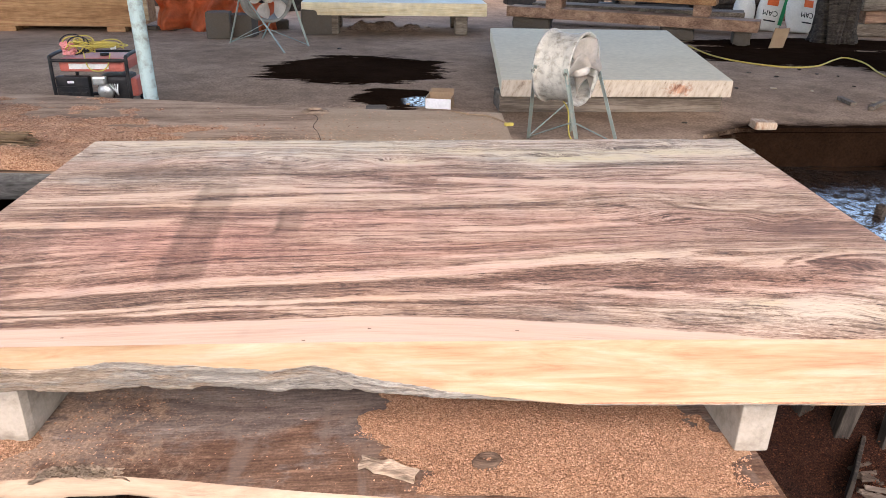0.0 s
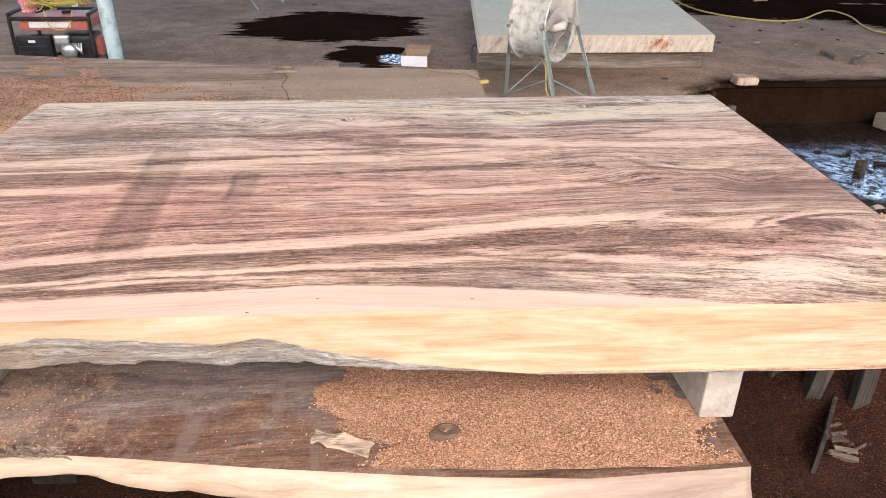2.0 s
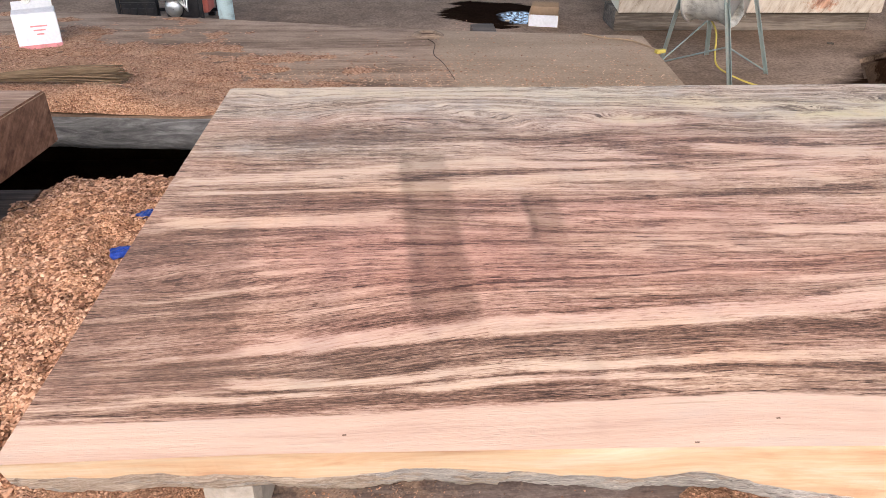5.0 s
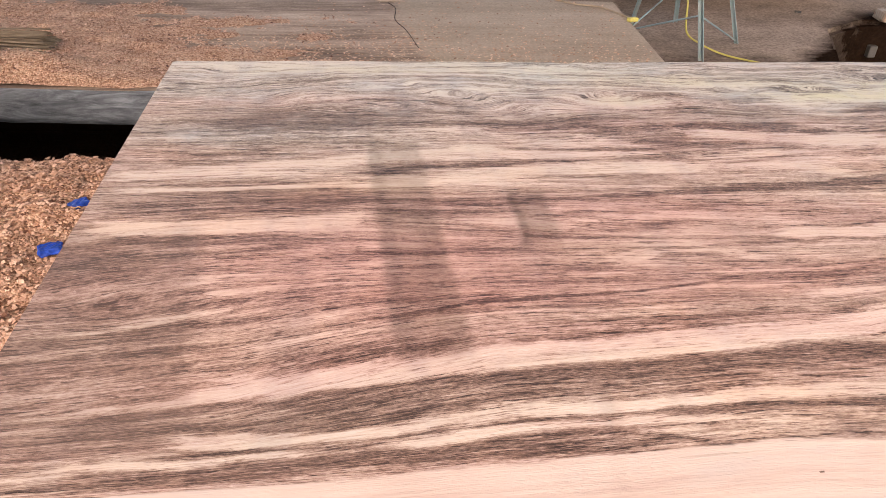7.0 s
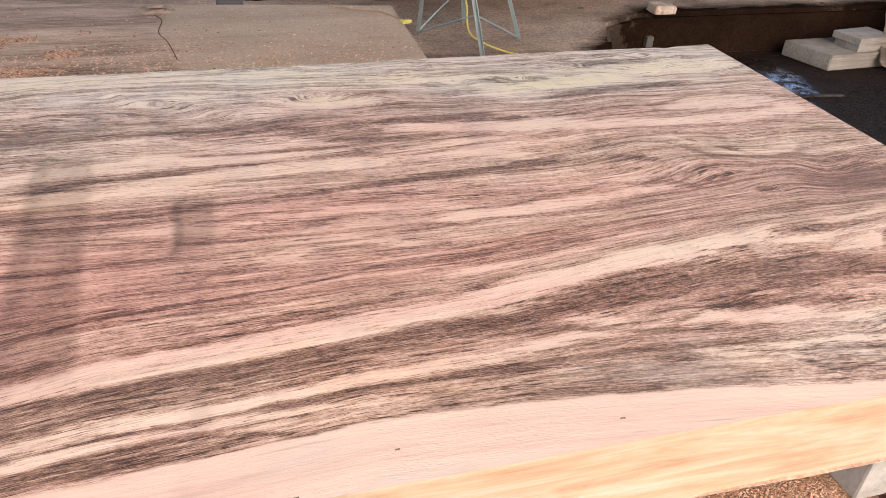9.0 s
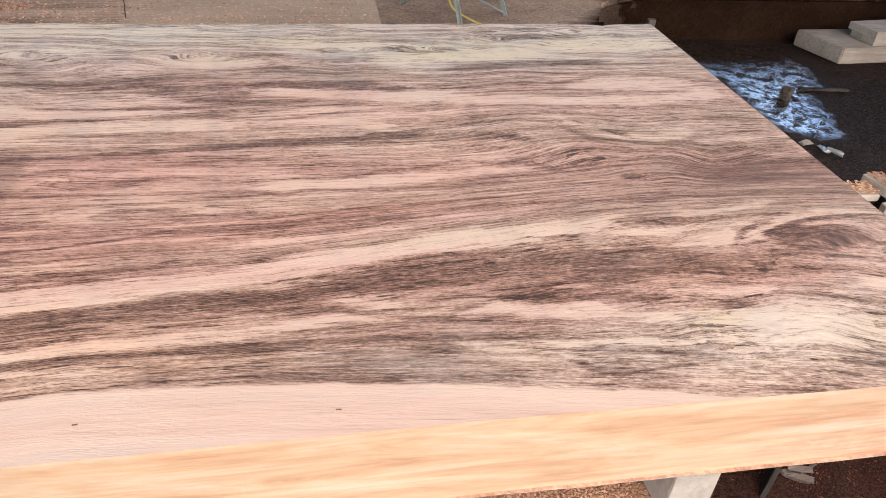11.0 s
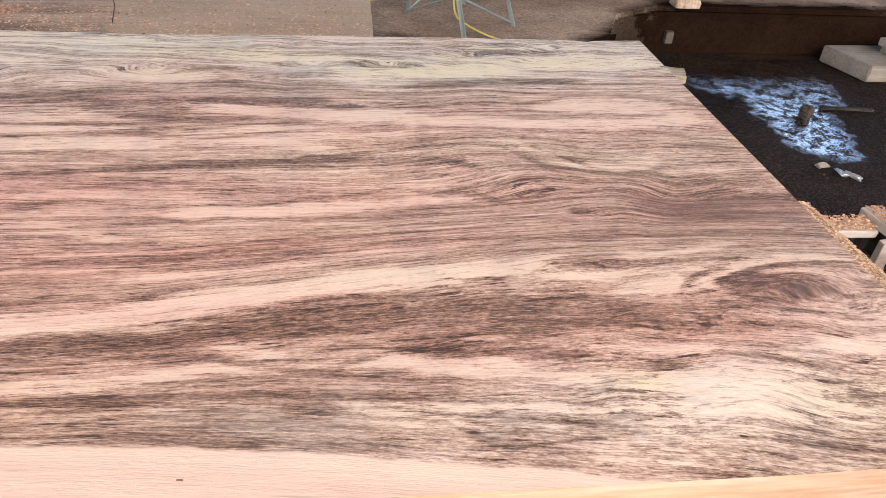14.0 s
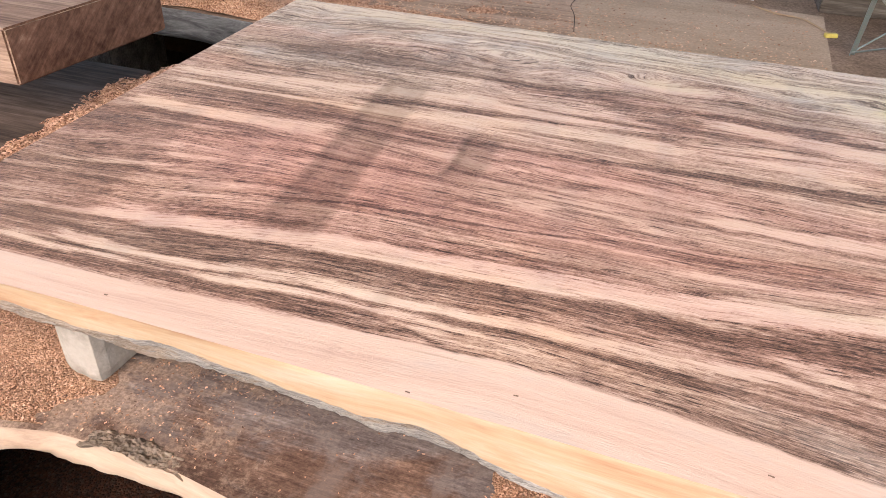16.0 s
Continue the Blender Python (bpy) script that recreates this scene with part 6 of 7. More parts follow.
def left_heap(x, y):
    base = 0.44 + 0.06 * spot(x, y, -1.5, 2.15, 0.28, 0.5) + 0.05 * spot(x, y, -1.55, 2.55, 0.2, 0.2) + 0.02 * spot(x, y, -1.4, 2.5, 0.16, 0.3)
    base -= 0.45 * max(0, (y - 2.78)) * 3 + 0.25 * max(0, -1.75 - x)
    base -= 0.25 * max(0, 1.5 - y) + 1.6 * max(0, 0.75 - y) + 2.0 * max(0, -2.3 - x) + (4.0 * max(0, x + 1.22) if y < 1.15 else 0.0)
    return max(base, -0.02)


hp = heap(-2.5, -1.13, 0.4, 3.1, left_heap, 150, 240, 0.03, 9)
thing("sawdust", hp, RED_DUST, "deep heap of curled red-brown shavings", "sawdust", kind="stuff")
chips("wood_chips", 30000, lambda a, b, c: (lambda x, y: (x, y, left_heap(x, y) + 0.03 * noise.fractal(Vector((x * 9 + 9, y * 9, 9)), 0.8, 2.1, 5) + 0.004))(-2.0 + 0.85 * a, 1.1 + 1.75 * b), 0.0095, RED_CHIP, "curled red-brown shavings on the heap", seed=9)
for x, y, a in ((-1.375, 2.265, 20), (-1.365, 2.45, 50)):
    thing("cloth_rag", block(0.05, 0.036, 0.018, 0.008, pose(x - 0.01, y, left_heap(x, y) - 0.009, 0, 0, a), 0.005, 3), BLUE_PLASTIC, "crumpled bright blue plastic scrap in the sawdust", "plastic scrap", "blue scraps")
thing("board", block(1.3, 1.25, 0.03, 0.004, pose(-2.45, 2.12, 0.42)), grain_mat("dusty_brown_board", (0.04, 0.027, 0.02), (0.1, 0.07, 0.053), (0.17, 0.125, 0.1), 0, 0.85, 6, 70), "grey-brown plank under the side slab", "plank")
for x in (-2.9, -2.2):
    thing("bearer", block(0.1, 1.1, 0.42, 0.01, Matrix.Translation((x, 2.4, 0)), 0.005, 2), GREY_TIMBER, "weathered timber bearer under the plank", "timber bearer", "bearers")

# ---- trestle at the slab's end ----
tr = empty("trestle", "rough white-dusted timber trestle beside the slab", "trestle", Matrix.Translation((1.45, 1.88, 0)))
ZT = 0.57
part("rail", block(0.014, 0.3, 0.085, 0.002, pose(0.165, 0.03, ZT - 0.087, 0, 0, 2), 0.003, 3), DARK_BOARD, tr, "dark plank rail on edge")
part("rail_edge", block(0.016, 0.24, 0.004, 0.001, pose(0.165, 0.04, ZT - 0.002, 0, 0, 2), 0.001, 2), HORSE, tr, "dusty top edge of the rail")
part("rail", block(0.06, 0.52, 0.04, 0.004, Matrix.Translation((-0.04, 0.0, ZT - 0.04)), 0.004, 2), HORSE, tr)
part("cross_board", block(0.27, 0.018, 0.06, 0.003, pose(0.062, -0.165, ZT - 0.064, 0, 0, 4), 0.002, 2), HORSE, tr)
part("cross_board", block(0.19, 0.05, 0.02, 0.003, pose(0.045, 0.19, ZT - 0.03, 0, 0, -3), 0.002, 2), HORSE, tr)
for y in (-0.1, 0.185):
    part("cap", block(0.05, 0.1, 0.026, 0.003, pose(0.16, y, ZT - 0.012, 0, 0, 6), 0.002, 2), HORSE, tr)
part("post", block(0.034, 0.02, 0.13, 0.003, pose(0.145, 0.13, ZT - 0.142, 4, -4, 0)), HORSE, tr)
part("leg", block(0.032, 0.02, ZT - 0.06, 0.003, pose(0.118, -0.15, 0, 0, 2, 0)), HORSE, tr)
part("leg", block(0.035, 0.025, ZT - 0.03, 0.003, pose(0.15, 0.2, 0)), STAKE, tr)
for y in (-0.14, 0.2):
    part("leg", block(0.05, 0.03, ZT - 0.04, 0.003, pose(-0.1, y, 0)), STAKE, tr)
for y, n in ((-0.1, 260), (0.185, 260)):
    chips("wood_chips", n, lambda a, b, c: (1.588 + 0.046 * a, 1.88 + y - 0.048 + 0.094 * b, ZT + 0.016 + 0.003 * c), 0.006, PALE_CHIP, "pale shavings lying on a trestle cap", seed=40 + n)
chips("wood_chips", 900, lambda a, b, c: (1.41 + 0.17 * a, 2.045 + 0.05 * b, ZT - 0.008 + 0.012 * c), 0.006, YELLOW_CHIP, "pale shavings caught on a trestle board", seed=43)
chips("wood_chips", 6500, lambda a, b, c: (1.36 + 0.11 * a, 1.64 + 0.52 * b, ZT + 0.014 * c * (1 - abs(2 * a - 1))), 0.0055, YELLOW_CHIP, "pale shavings piled on the trestle rail", seed=11)
thing("sawdust", heap(1.375, 1.455, 1.63, 2.15, lambda x, y: ZT + 0.01 - 3.0 * (x - 1.415) ** 2, 12, 60, 0.008, 4), YELLOW_DUST, "ridge of pale sawdust on the trestle", "sawdust", kind="stuff")
thing("strap", tube([(1.62, 1.86, ZT + 0.008), (1.95, 1.98, 0.4), (2.3, 2.1, 0.2), (2.63, 2.22, 0.012), (2.95, 2.4, 0.012)], 0.003), YELLOW, "thin yellow cord running off the trestle", "cord")

# ---- in the pit ----

def pit_heap(x, y):
    return -0.03 + 0.24 * spot(x, y, 1.45, 2.0, 0.45, 0.33) + 0.16 * spot(x, y, 1.75, 1.5, 0.4, 0.35) - 0.12 * spot(x, y, 0.85, 1.1, 0.22, 0.6)


def on_pit(a, b, c):
    x, y = 0.8 + 1.9 * a, 0.9 + 2.1 * b
    h = pit_heap(x, y)
    return (x, y, max(0.0, h) + 0.012 * c) if h > 0.03 * c or c > 0.96 else None


# red chips and sawdust coloured near black, with the pit's shade included
chips("wood_chips", 80000, on_pit, 0.0045, chip_mat("shaded_red_chips", (0.008, 0.003, 0.002), (0.05, 0.016, 0.008), (0.18, 0.06, 0.028)), "red-brown shavings on the earth, coloured dark as in shade", seed=13)
chips("wood_chips", 5000, lambda a, b, c: None if math.hypot(1.3 + 3.2 * a - 2.85, (2.2 + 2.5 * b - 4.3) * 0.8) < 0.7 else (1.3 + 3.2 * a, 2.2 + 2.5 * b, 0.008 * c), 0.012, DARK_CHIP, "dark wet chips trodden into the earth", seed=14)
thing("sawdust", heap(0.75, 2.6, 0.7, 2.75, lambda x, y: pit_heap(x, y), 120, 120, 0.02, 6), dust_mat("shaded_red_sawdust", (0.008, 0.003, 0.002), (0.035, 0.012, 0.007), (0.08, 0.03, 0.016), 330), "low heap of red sawdust on the earth, coloured dark as in shade", "sawdust", kind="stuff")
thing("upright_board", block(0.012, 0.24, 0.13, 0.003, pose(1.22, 1.68, 0, 0, 2, -38), 0.004, 3), STAKE, "thin grey board standing on edge in the earth", "board")
torn = bmesh.new()
for i in range(26):
    block(rng.uniform(0.05, 0.14), rng.uniform(0.006, 0.018), rng.uniform(0.004, 0.012), 0.001, pose(1.275 + rng.uniform(-0.03, 0.03), 1.66 + rng.uniform(-0.07, 0.06), 0.02 + rng.uniform(0, 0.05), rng.uniform(-25, 25), rng.uniform(-18, 18), rng.uniform(-25, 25)), 0.004, 1, bm=torn, seed=i)
thing("splintered_wood", torn, grain_mat("torn_grey_wood", (0.03, 0.02, 0.015), (0.075, 0.055, 0.043), (0.15, 0.118, 0.095), 0), "splintered grey piece of wood in the earth", "wood offcut")
for x, y, a in ((1.17, 1.93, 12), (1.235, 1.82, -8)):
    thing("stake", block(0.045, 0.05, 0.5, 0.006, pose(x, y, 0, 4, 5, a), 0.01, 2), STAKE, "weathered split stake standing in the pit", "stake", "stakes")
thing("plank_block", prism([(3.46, 4.38), (3.98, 4.4), (3.86, 4.75), (3.38, 4.735)], 0.0, 0.1, 0.006), GREY_BEIGE, "thick pale plank lying on the earth", "plank")
thing("wood_offcut", block(0.3, 0.2, 0.045, 0.005, pose(3.83, 4.52, 0.1, 0, 0, 3)), GREY_BEIGE, "pale squared offcut on a thick plank", "wood offcut", "offcuts")
thing("wood_offcut", block(0.32, 0.22, 0.045, 0.005, pose(3.82, 4.53, 0.146, 0, 0, 7)), GREY_BEIGE, "pale squared offcut on top of a stack", "wood offcut", "offcuts")
thing("wood_offcut", block(0.2, 0.14, 0.024, 0.004, pose(3.79, 3.96, 0, 0, 0, -14), 0.004, 2), PALE_PLANK, "small pale board on the dark earth", "wood offcut", "offcuts")
thing("wood_offcut", block(0.19, 0.13, 0.022, 0.004, pose(3.795, 3.965, 0.025, 0, 0, -10), 0.003, 2), PALE_PLANK, "small pale board on top of another", "wood offcut", "offcuts")
thing("wood_offcut", block(0.06, 0.055, 0.07, 0.012, pose(2.76, 3.9, -0.005, 4, 6, 30), 0.006, 2), DARK_BOARD, "small dark stub standing in the wet earth", "wood offcut", "offcuts")
thing("wood_offcut", block(0.2, 0.13, 0.05, 0.008, pose(2.22, 4.42, 0, 0, 0, -20), 0.01, 2), RAW_WOOD, "pale chunk lying by the step", "wood offcut", "offcuts")
thing("wood_offcut", block(0.3, 0.022, 0.014, 0.003, pose(3.07, 3.99, 0, 0, 0, -6), 0.003, 2), DARK_BOARD, "dark stick on the wet earth", "wood offcut", "offcuts")
for x, y, a in ((2.52, 3.37, 20), (2.61, 3.27, -50), (2.57, 3.3, 80)):
    thing("litter", block(0.075, 0.03, 0.012, 0.004, pose(x, y, 0.005, 10, 5, a), 0.008, 3), rng.choice((SILVER, GREY_BEIGE)), "crumpled foil litter on the earth", "litter", "litter")


def bent_sheet(w, d, curl, fold, seed, m, thick=0.007):
    """A stiff sheet with a curl across it, a dog-eared corner and a ragged outline."""
    bm = bmesh.new()
    rows = []
    for i in range(19):
        row = []
        for j in range(15):
            u, v = i / 18 - 0.5, j / 14 - 0.5
            edge = 1 + 0.07 * noise.noise(Vector((u * 5, v * 5, seed)))
            z = curl * (4 * u * u - 0.3) + fold * max(0.0, u + v - 0.45) + 0.016 * noise.fractal(Vector((u * 3, v * 3, seed)), 0.8, 2, 4)
            row.append(bm.verts.new((u * w * edge, v * d * edge, z)))
        rows.append(row)
    for p, q in zip(rows, rows[1:]):
        for j in range(14):
            bm.faces.new((p[j], q[j], q[j + 1], p[j + 1])).smooth = True
    bmesh.ops.solidify(bm, geom=bm.faces[:], thickness=thick)
    bm.transform(m)
    return bm


SHEET = plain_mat("tan_bark_sheet", (0.4, 0.29, 0.19), 0.85, 0, 0.7, 7, (0.25, 0.17, 0.115), 0.4)
GREY_SHEET = plain_mat("grey_tan_sheet", (0.3, 0.235, 0.175), 0.85, 0, 0.8, 7, (0.18, 0.135, 0.1), 0.4)
PALE_SPLINTER = grain_mat("pale_splinters", (0.36, 0.25, 0.16), (0.55, 0.42, 0.3), (0.68, 0.56, 0.43), 0)
for i, (x, y, z, w, d, rx, ry, rz, curl, mat) in enumerate(((4.27, 4.2, 0.15, 0.62, 0.5, 24, -8, 8, 0.05, SHEET), (4.05, 4.42, 0.13, 0.3, 0.42, 38, 12, -28, 0.04, GREY_SHEET), (4.42, 4.58, 0.31, 0.42, 0.26, 14, 8, -6, 0.05, SHEET),
                                                             (4.38, 4.02, 0.03, 0.5, 0.3, 6, -4, 15, 0.02, GREY_SHEET), (4.75, 4.3, 0.22, 0.5, 0.45, 20, -10, 20, 0.06, SHEET))):
    thing("bark_sheet", bent_sheet(w, d, curl, 0.25, i * 3.1, pose(x, y, z, rx, ry, rz)), mat, "curled tan sheet of bark in a scrap heap", "bark sheet", "scrap heap")
for i in range(9):
    thing("splinter", block(rng.uniform(0.14, 0.3), rng.uniform(0.04, 0.1), rng.uniform(0.015, 0.04), 0.004, pose(4.72 + rng.uniform(-0.14, 0.2), 4.46 + rng.uniform(-0.12, 0.12), 0.29 + 0.014 * i, rng.uniform(-25, 25), rng.uniform(-20, 20), rng.uniform(-50, 50)), 0.01, 2, seed=i), PALE_SPLINTER, "pale split piece of wood on a scrap heap", "wood splinter", "split pieces")
thing("scrap_mound", block(0.6, 0.4, 0.13, 0.05, pose(4.68, 4.56, -0.02, 0, 0, 10), 0.03, 4), BLACK_SOIL, "mound of dark earth under bark scraps", "earth mound")
thing("splinter", block(0.17, 0.06, 0.008, 0.002, pose(3.86, 4.12, 0.012, 6, 8, -35), 0.006, 3), GREY_SHEET, "thin pointed sliver of wood on the earth", "wood splinter", "split pieces")
thing("thin_wire", tube([(3.37, 3.5, 0.008), (3.42, 3.3, 0.01), (3.46, 3.12, 0.008)], 0.002, 5), GREY_TIMBER, "thin pale wire on the earth", "wire")
thing("bolt_stub", block(0.05, 0.04, 0.07, 0.006, pose(2.4, 4.845, 0.06, 0, 0, 0)), STONE, "small rusty stub fixed to the step", "metal stub")
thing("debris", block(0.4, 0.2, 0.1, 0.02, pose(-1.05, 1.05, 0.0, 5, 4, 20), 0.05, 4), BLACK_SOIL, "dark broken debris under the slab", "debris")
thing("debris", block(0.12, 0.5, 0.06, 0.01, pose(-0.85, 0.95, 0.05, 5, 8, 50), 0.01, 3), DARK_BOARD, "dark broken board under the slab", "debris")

# ---- along the back of the shed ----
bench = empty("timber_bench", "long solid brown timber bench with short feet", "bench", Matrix.Translation((-4.75, 10.0, DECK)))
part("beam", block(3.2, 0.7, 0.62, 0.01, Matrix.Translation((0, 0, 0.06))), BENCH_WOOD, bench)
for x in (-1.2, 0.0, 1.3):
    part("foot", block(0.22, 0.7, 0.06, 0.004, Matrix.Translation((x, -0.005, 0))), BENCH_WOOD, bench)
part("batten", block(0.1, 0.04, 0.6, 0.004, Matrix.Translation((1.62, -0.2, 0.12))), RAW_WOOD, bench)


def cloth(x0, x1, y, z1, mat, name, label, cat):
    bm = bmesh.new()
    rows = []
    for i in range(97):
        s = i / 96
        row = []
        for j in range(41):
            t = j / 40
            x = x0 + (x1 - x0) * s + 0.05 * noise.noise(Vector((s * 5, t * 3, 2)))
            fold = 0.1 * math.sin(s * 23 + 5 * t + 3 * noise.noise(Vector((s * 4, t * 4, 9)))) * (0.4 + 0.6 * t) + 0.4 * t * t + 0.16 * noise.fractal(Vector((s * 7, t * 4, 0)), 0.8, 2.0, 4)
            z = DECK + 0.012 + (z1 - DECK) * (1 - t) ** 0.8 * (1 - 0.35 * s * (1 - t))
            row.append(bm.verts.new((x, y - fold, max(z, DECK + 0.006) + 0.01 * math.sin(s * 14))))
        rows.append(row)
    for p, q in zip(rows, rows[1:]):
        for j in range(40):
            bm.faces.new((p[j], p[j + 1], q[j + 1], q[j])).smooth = True
    bmesh.ops.solidify(bm, geom=bm.faces[:], thickness=0.008)
    return thing(name, bm, mat, label, cat)


cloth(-3.0, -1.5, 10.15, 1.15, ORANGE_CLOTH, "tarpaulin", "crumpled orange tarpaulin draped to the floor", "tarpaulin")
for x, y, w, h, a in ((-2.1, 9.2, 0.28, 0.3, 5), (-1.85, 9.35, 0.3, 0.26, -10), (-1.0, 9.6, 0.36, 0.3, 8)):
    thing("concrete_block", block(w, 0.25, h, 0.015, pose(x, y, DECK, 0, 0, a), 0.008, 2), STONE, "rough grey concrete block on the floor", "concrete block", "concrete blocks")
tb = empty("work_table", "thick cream wood slab on short posts, its top covered in film", "table", Matrix.Translation((-0.02, 9.95, DECK)))
part("slab", block(2.28, 0.95, 0.15, 0.006, Matrix.Translation((0, 0, 0.235))), CREAM_WOOD, tb)
part("film", block(2.26, 0.93, 0.006, 0.001, Matrix.Translation((0, 0, 0.385))), TABLE_TOP, tb, "grey-blue film on the top")
for x in (-0.8, 0.83):
    for y in (-0.35, 0.35):
        part("post", block(0.2 if x < 0 else 0.15, 0.16, 0.235, 0.02, Matrix.Translation((x, y, 0)), 0.01, 2), GREY_TIMBER, tb)
thing("sawdust", heap(-0.75, 0.5, 9.75, 10.4, lambda x, y: DECK - 0.03 + 0.13 * (spot(x, y, -0.45, 10.1, 0.13, 0.2) + spot(x, y, -0.15, 10.1, 0.17, 0.2) + 0.7 * spot(x, y, 0.2, 10.1, 0.1, 0.2)), 60, 30, 0.05, 3), dust_mat("brown_dust", (0.1, 0.06, 0.04), (0.2, 0.13, 0.09), (0.32, 0.22, 0.16), 60), "grey-brown heaps of sawdust under the table", "sawdust", kind="stuff")
for i in range(9):
    thing("rubble_stone", block(rng.uniform(0.08, 0.2), rng.uniform(0.08, 0.18), rng.uniform(0.05, 0.12), 0.02, pose(rng.uniform(-3.1, -1.5), rng.uniform(9.7, 10.3), DECK, 0, 0, rng.uniform(0, 90)), 0.02, 2), STONE, "broken grey stone on the floor", "stone", "rubble stones")


def beam(name, a, b, w, h, mat, label, group="timber stack"):
    a, b = Vector(a), Vector(b)
    d = b - a
    return thing(name, block(d.length, w, h, 0.008, Matrix.Translation((a + b) / 2) @ Matrix.Rotation(math.atan2(d.y, d.x), 4, "Z"), 0.006, 2), mat, label, "timber beam", group)


beam("timber_beam", (1.55, 10.33, 0.44), (4.28, 8.74, 0.44), 0.3, 0.13, BEAM_WOOD, "long red-brown beam resting on blocks")
beam("timber_beam", (1.75, 10.38, 0.7), (3.9, 9.15, 0.7), 0.3, 0.1, BENCH_WOOD, "long orange-brown beam on top of a stack")
beam("timber_beam", (2.0, 10.95, 0.44), (4.6, 9.85, 0.44), 0.4, 0.12, GREY_TIMBER, "grey beam in a stack of timber")
for x, y in ((2.1, 10.02), (3.75, 9.2)):
    thing("spacer", block(0.2, 0.3, 0.13, 0.006, pose(x, y, 0.57, 0, 0, -27)), BEAM_WOOD, "short wood spacer between beams", "wood spacer", "spacers")
for x, y, w in ((1.85, 10.25, 0.5), (3.5, 9.3, 0.4), (4.15, 8.9, 0.2)):
    thing("concrete_block", block(w, 0.3, 0.17, 0.03, pose(x, y, DECK, 0, 0, -20), 0.02, 3), STONE, "rough grey block under the beams", "concrete block", "concrete blocks")
thing("card_flap", block(0.2, 0.012, 0.24, 0.003, pose(4.46, 8.62, DECK, 14, 0, 12), 0.01, 2), CARD, "torn brown cardboard leaning on a beam", "cardboard", "")


def sack(x, y, rz, label, tall=0.55, wide=0.4, printed=True, lean=8):
    s = empty("sack", label, "sack", pose(x, y, DECK, -14, lean, rz), "sacks")
    bm = bmesh.new()
    rows = []
    for i in range(15):
        t = i / 14
        w = wide * (0.78 + 0.22 * math.sin(math.pi * min(1, t * 1.15)))
        d = 0.22 * math.sin(math.pi * (0.08 + 0.86 * t)) ** 0.6
        rows.append([bm.verts.new((w / 2 * math.copysign(abs(math.cos(a)) ** 0.7, math.cos(a)), d / 2 * math.copysign(abs(math.sin(a)) ** 0.8, math.sin(a)) + 0.012 * noise.noise(Vector((a * 2, t * 6, x))), tall * t)) for a in (2 * math.pi * j / 24 for j in range(24))])
    for p, q in zip(rows, rows[1:]):
        for j in range(24):
            bm.faces.new((p[j], p[(j + 1) % 24], q[(j + 1) % 24], q[j])).smooth = True
    bm.faces.new(rows[0][::-1])
    bm.faces.new(rows[-1])
    part("bag", bm, SACK, s)
    if printed:
        part("print_band", block(0.05, 0.006, 0.36, 0.001, pose(0.12, -0.112, 0.08, 0, 4, 0)), GREEN_INK, s, "green printed band")
        word = bpy.data.curves.new("print_word", "FONT")
        word.body, word.size, word.extrude, word.align_x = "CAM", 0.1, 0.002, "CENTER"
        carrier = bpy.data.objects.new("print_word", word)
        letters = bpy.data.meshes.new_from_object(carrier)
        bpy.data.objects.remove(carrier)
        letters.materials.append(INK)
        ob = new("print_word", letters)
        ob.parent = s
        ob.matrix_local = pose(-0.04, -0.118, 0.25, 90, 180, 0)
        tagged(ob, "dark printed word, upside down")
        part("print_bar", block(0.16, 0.006, 0.018, 0.001, pose(-0.03, -0.113, 0.11)), INK, s, "dark bar of small print")
        part("print_patch", block(0.15, 0.006, 0.09, 0.001, pose(-0.03, -0.114, 0.32)), ORANGE_INK, s, "orange printed patch")
    return s


sack(5.5, 9.98, 14, "white printed woven sack, full, upside down", 0.62, 0.54)
sack(5.12, 10.2, -8, "white woven sack with faded print", 0.55, 0.36)
sack(4.82, 10.3, 12, "dusty white woven sack leaning on others", 0.52, 0.3, False)
root = bmesh.new()
rings = []
for i in range(41):
    z = i / 40 * 1.3
    ring = []
    for j in range(120):
        a = 2 * math.pi * j / 120
        twist = a + 0.25 * z + 0.3 * noise.noise(Vector((math.cos(a), math.sin(a), z * 1.2)))
        ridge = 1 - abs(noise.noise(Vector((math.cos(twist) * 4.5, math.sin(twist) * 4.5, z * 0.7)))) * 1.5
        fine = 0.09 * noise.noise(Vector((math.cos(twist) * 16, math.sin(twist) * 16, z * 2)))
        rr = (0.2 + 0.09 * math.exp(-z * 5) + 0.05 * z) * (0.72 + 0.36 * ridge + fine)
        ring.append(root.verts.new((5.48 + rr * math.cos(a), 9.2 + rr * math.sin(a), DECK - 0.01 + z)))
    rings.append(ring)
for p, q in zip(rings, rings[1:]):
    for j in range(120):
        root.faces.new((p[j], p[(j + 1) % 120], q[(j + 1) % 120], q[j])).smooth = True
root.faces.new(rings[-1])
thing("tree_root", root, DRIFT, "weathered grey tree stump with ridged roots", "tree stump")
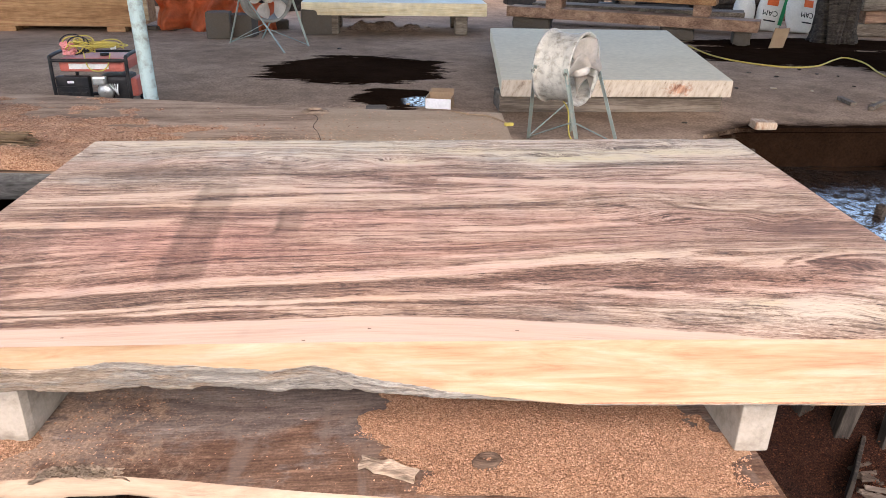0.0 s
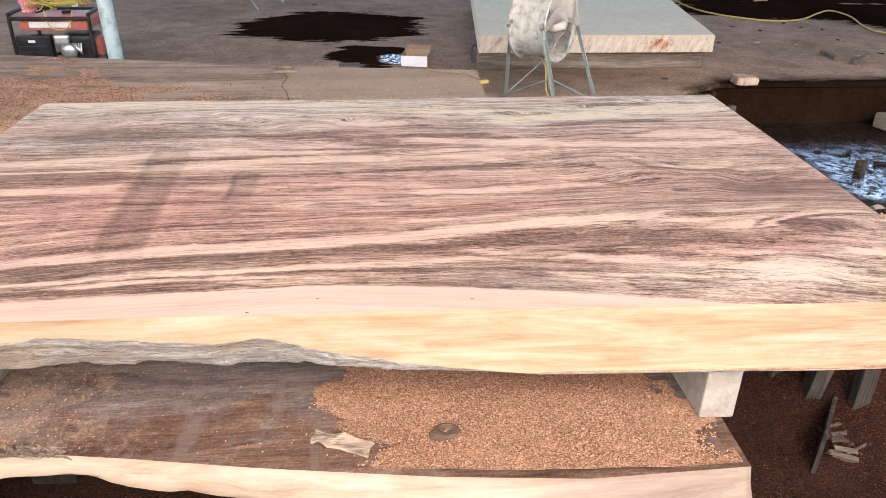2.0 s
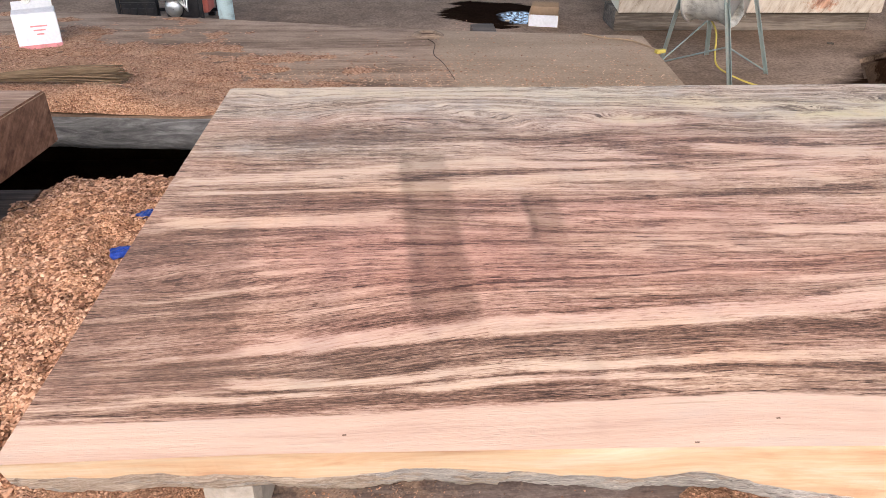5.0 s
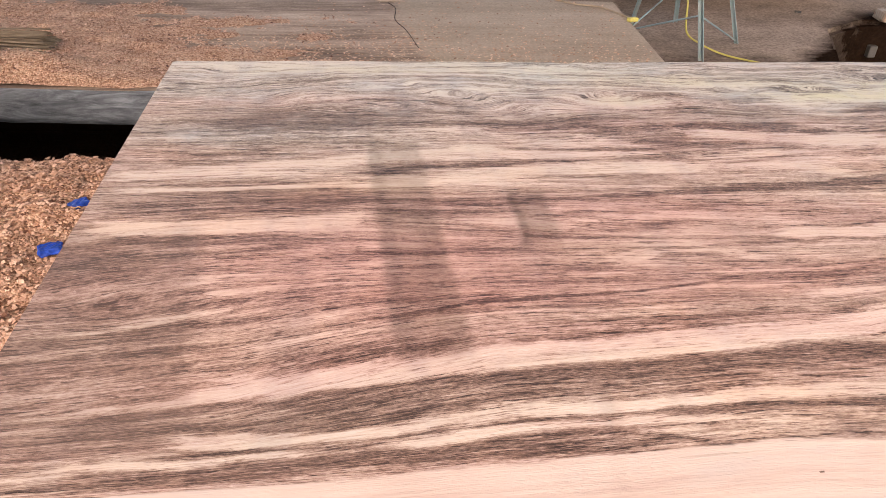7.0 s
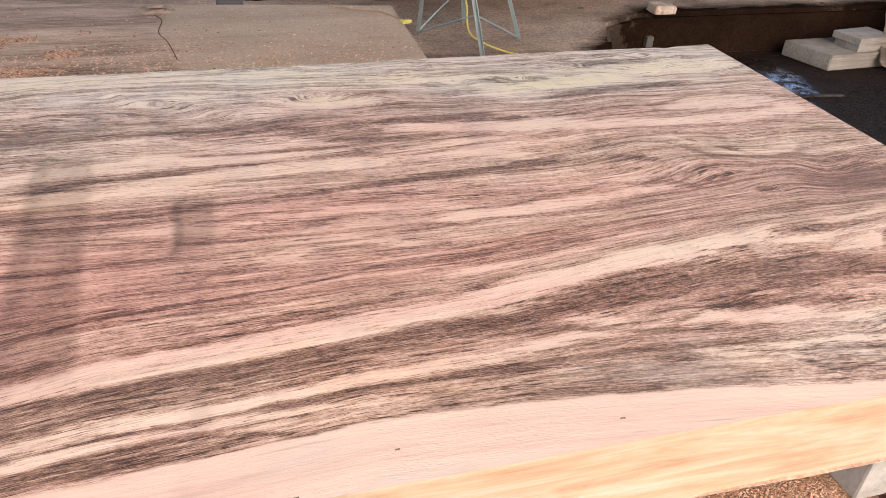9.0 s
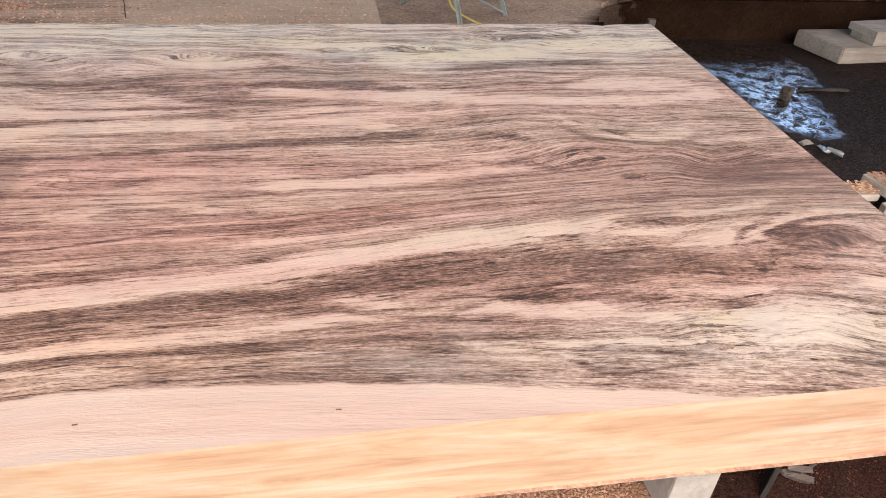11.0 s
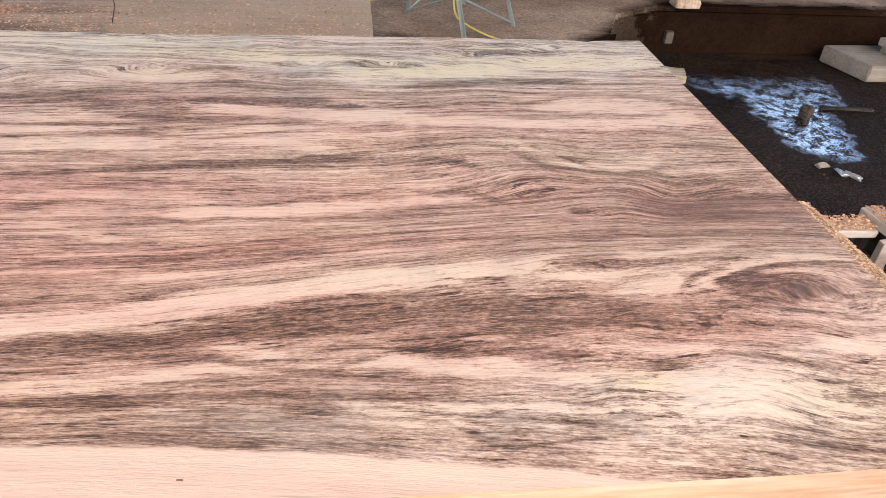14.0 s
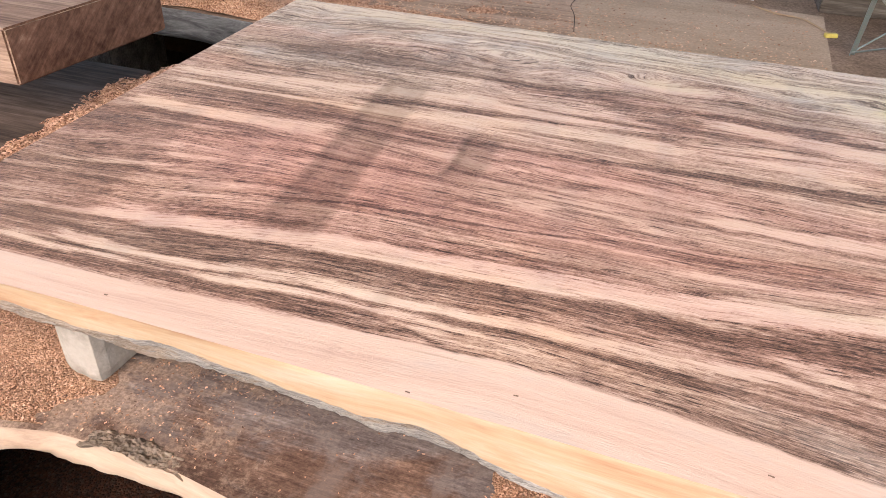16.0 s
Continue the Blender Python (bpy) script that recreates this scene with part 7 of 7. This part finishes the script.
for i, (x, y, z, l) in enumerate(((6.75, 9.75, 0.0, 1.5), (6.9, 9.8, 0.17, 1.5), (6.8, 9.75, 0.34, 1.6), (6.9, 9.8, 0.51, 1.5))):
    thing("stacked_log", block(l, 0.4, 0.165, 0.02, pose(x, y, DECK + z, 0, 0, -8 + 5 * i), 0.02, 3), BEAM_WOOD if i % 2 else GREY_TIMBER, "rough reddish sawn log in a stack", "log", "stacked logs")
thing("column", rod((5.98, 8.42, DECK), (5.98, 8.42, 4.6), 0.05, seg=20), GALV, "round grey steel pole in the shed", "pole")
plinth = thing("concrete_kerb", prism([(4.6, 5.72), (5.4, 5.72), (6.1, 7.1), (5.35, 7.15)], DECK, DECK + 0.17, 0.02), plain_mat("dark_plinth", (0.05, 0.04, 0.033), 0.9, 0, 0.8, 5, (0.12, 0.095, 0.075), 0.6), "low dark concrete plinth", "plinth")
cab = empty("blue_cabinet", "bright blue steel cabinet standing on a plinth", "cabinet", pose(5.2, 6.15, DECK + 0.17, 0, 0, -12))
part("body", block(0.5, 0.5, 0.55, 0.015), BLUE_PAINT, cab)
part("door", block(0.46, 0.012, 0.5, 0.004, Matrix.Translation((0, -0.255, 0.025))), BLUE_PAINT, cab)
thing("hose", tube([(4.45, 5.72, DECK + 0.01), (4.62, 5.85, DECK + 0.1), (4.8, 5.95, DECK + 0.185), (5.0, 5.88, DECK + 0.18)], 0.01), YELLOW, "short yellow hose climbing the plinth", "hose")
for i in range(40):
    x = rng.uniform(-8, 8.5)
    s = rng.uniform(0.2, 0.6)
    thing("clutter_block", block(s, s * 0.6, rng.uniform(0.1, 0.5), 0.03, pose(x, rng.uniform(11.2, 13.8), DECK, 0, 0, rng.uniform(0, 90)), 0.04, 2), rng.choice((STONE, GREY_TIMBER, DARK_BOARD, BLACK, BEAM_WOOD)), "dark heaped timber and rubble at the back of the shed", "clutter", "clutter")
# made-up stack of near-black logs, added to screen the bright background
for row in range(7):
    for i in range(4):
        thing("stacked_log", block(1.5, 0.34, 0.2, 0.04, pose(3.9 + 1.55 * i + 0.3 * (row % 2), 12.0 + 0.05 * rng.uniform(-1, 1), DECK + 0.2 * row, 0, 0, rng.uniform(-3, 3)), 0.02, 2), rng.choice((DARK_BOARD, BLACK, DARK_BOARD, STONE)), "near-black log added to a screen that darkens the back", "log", "stacked logs")
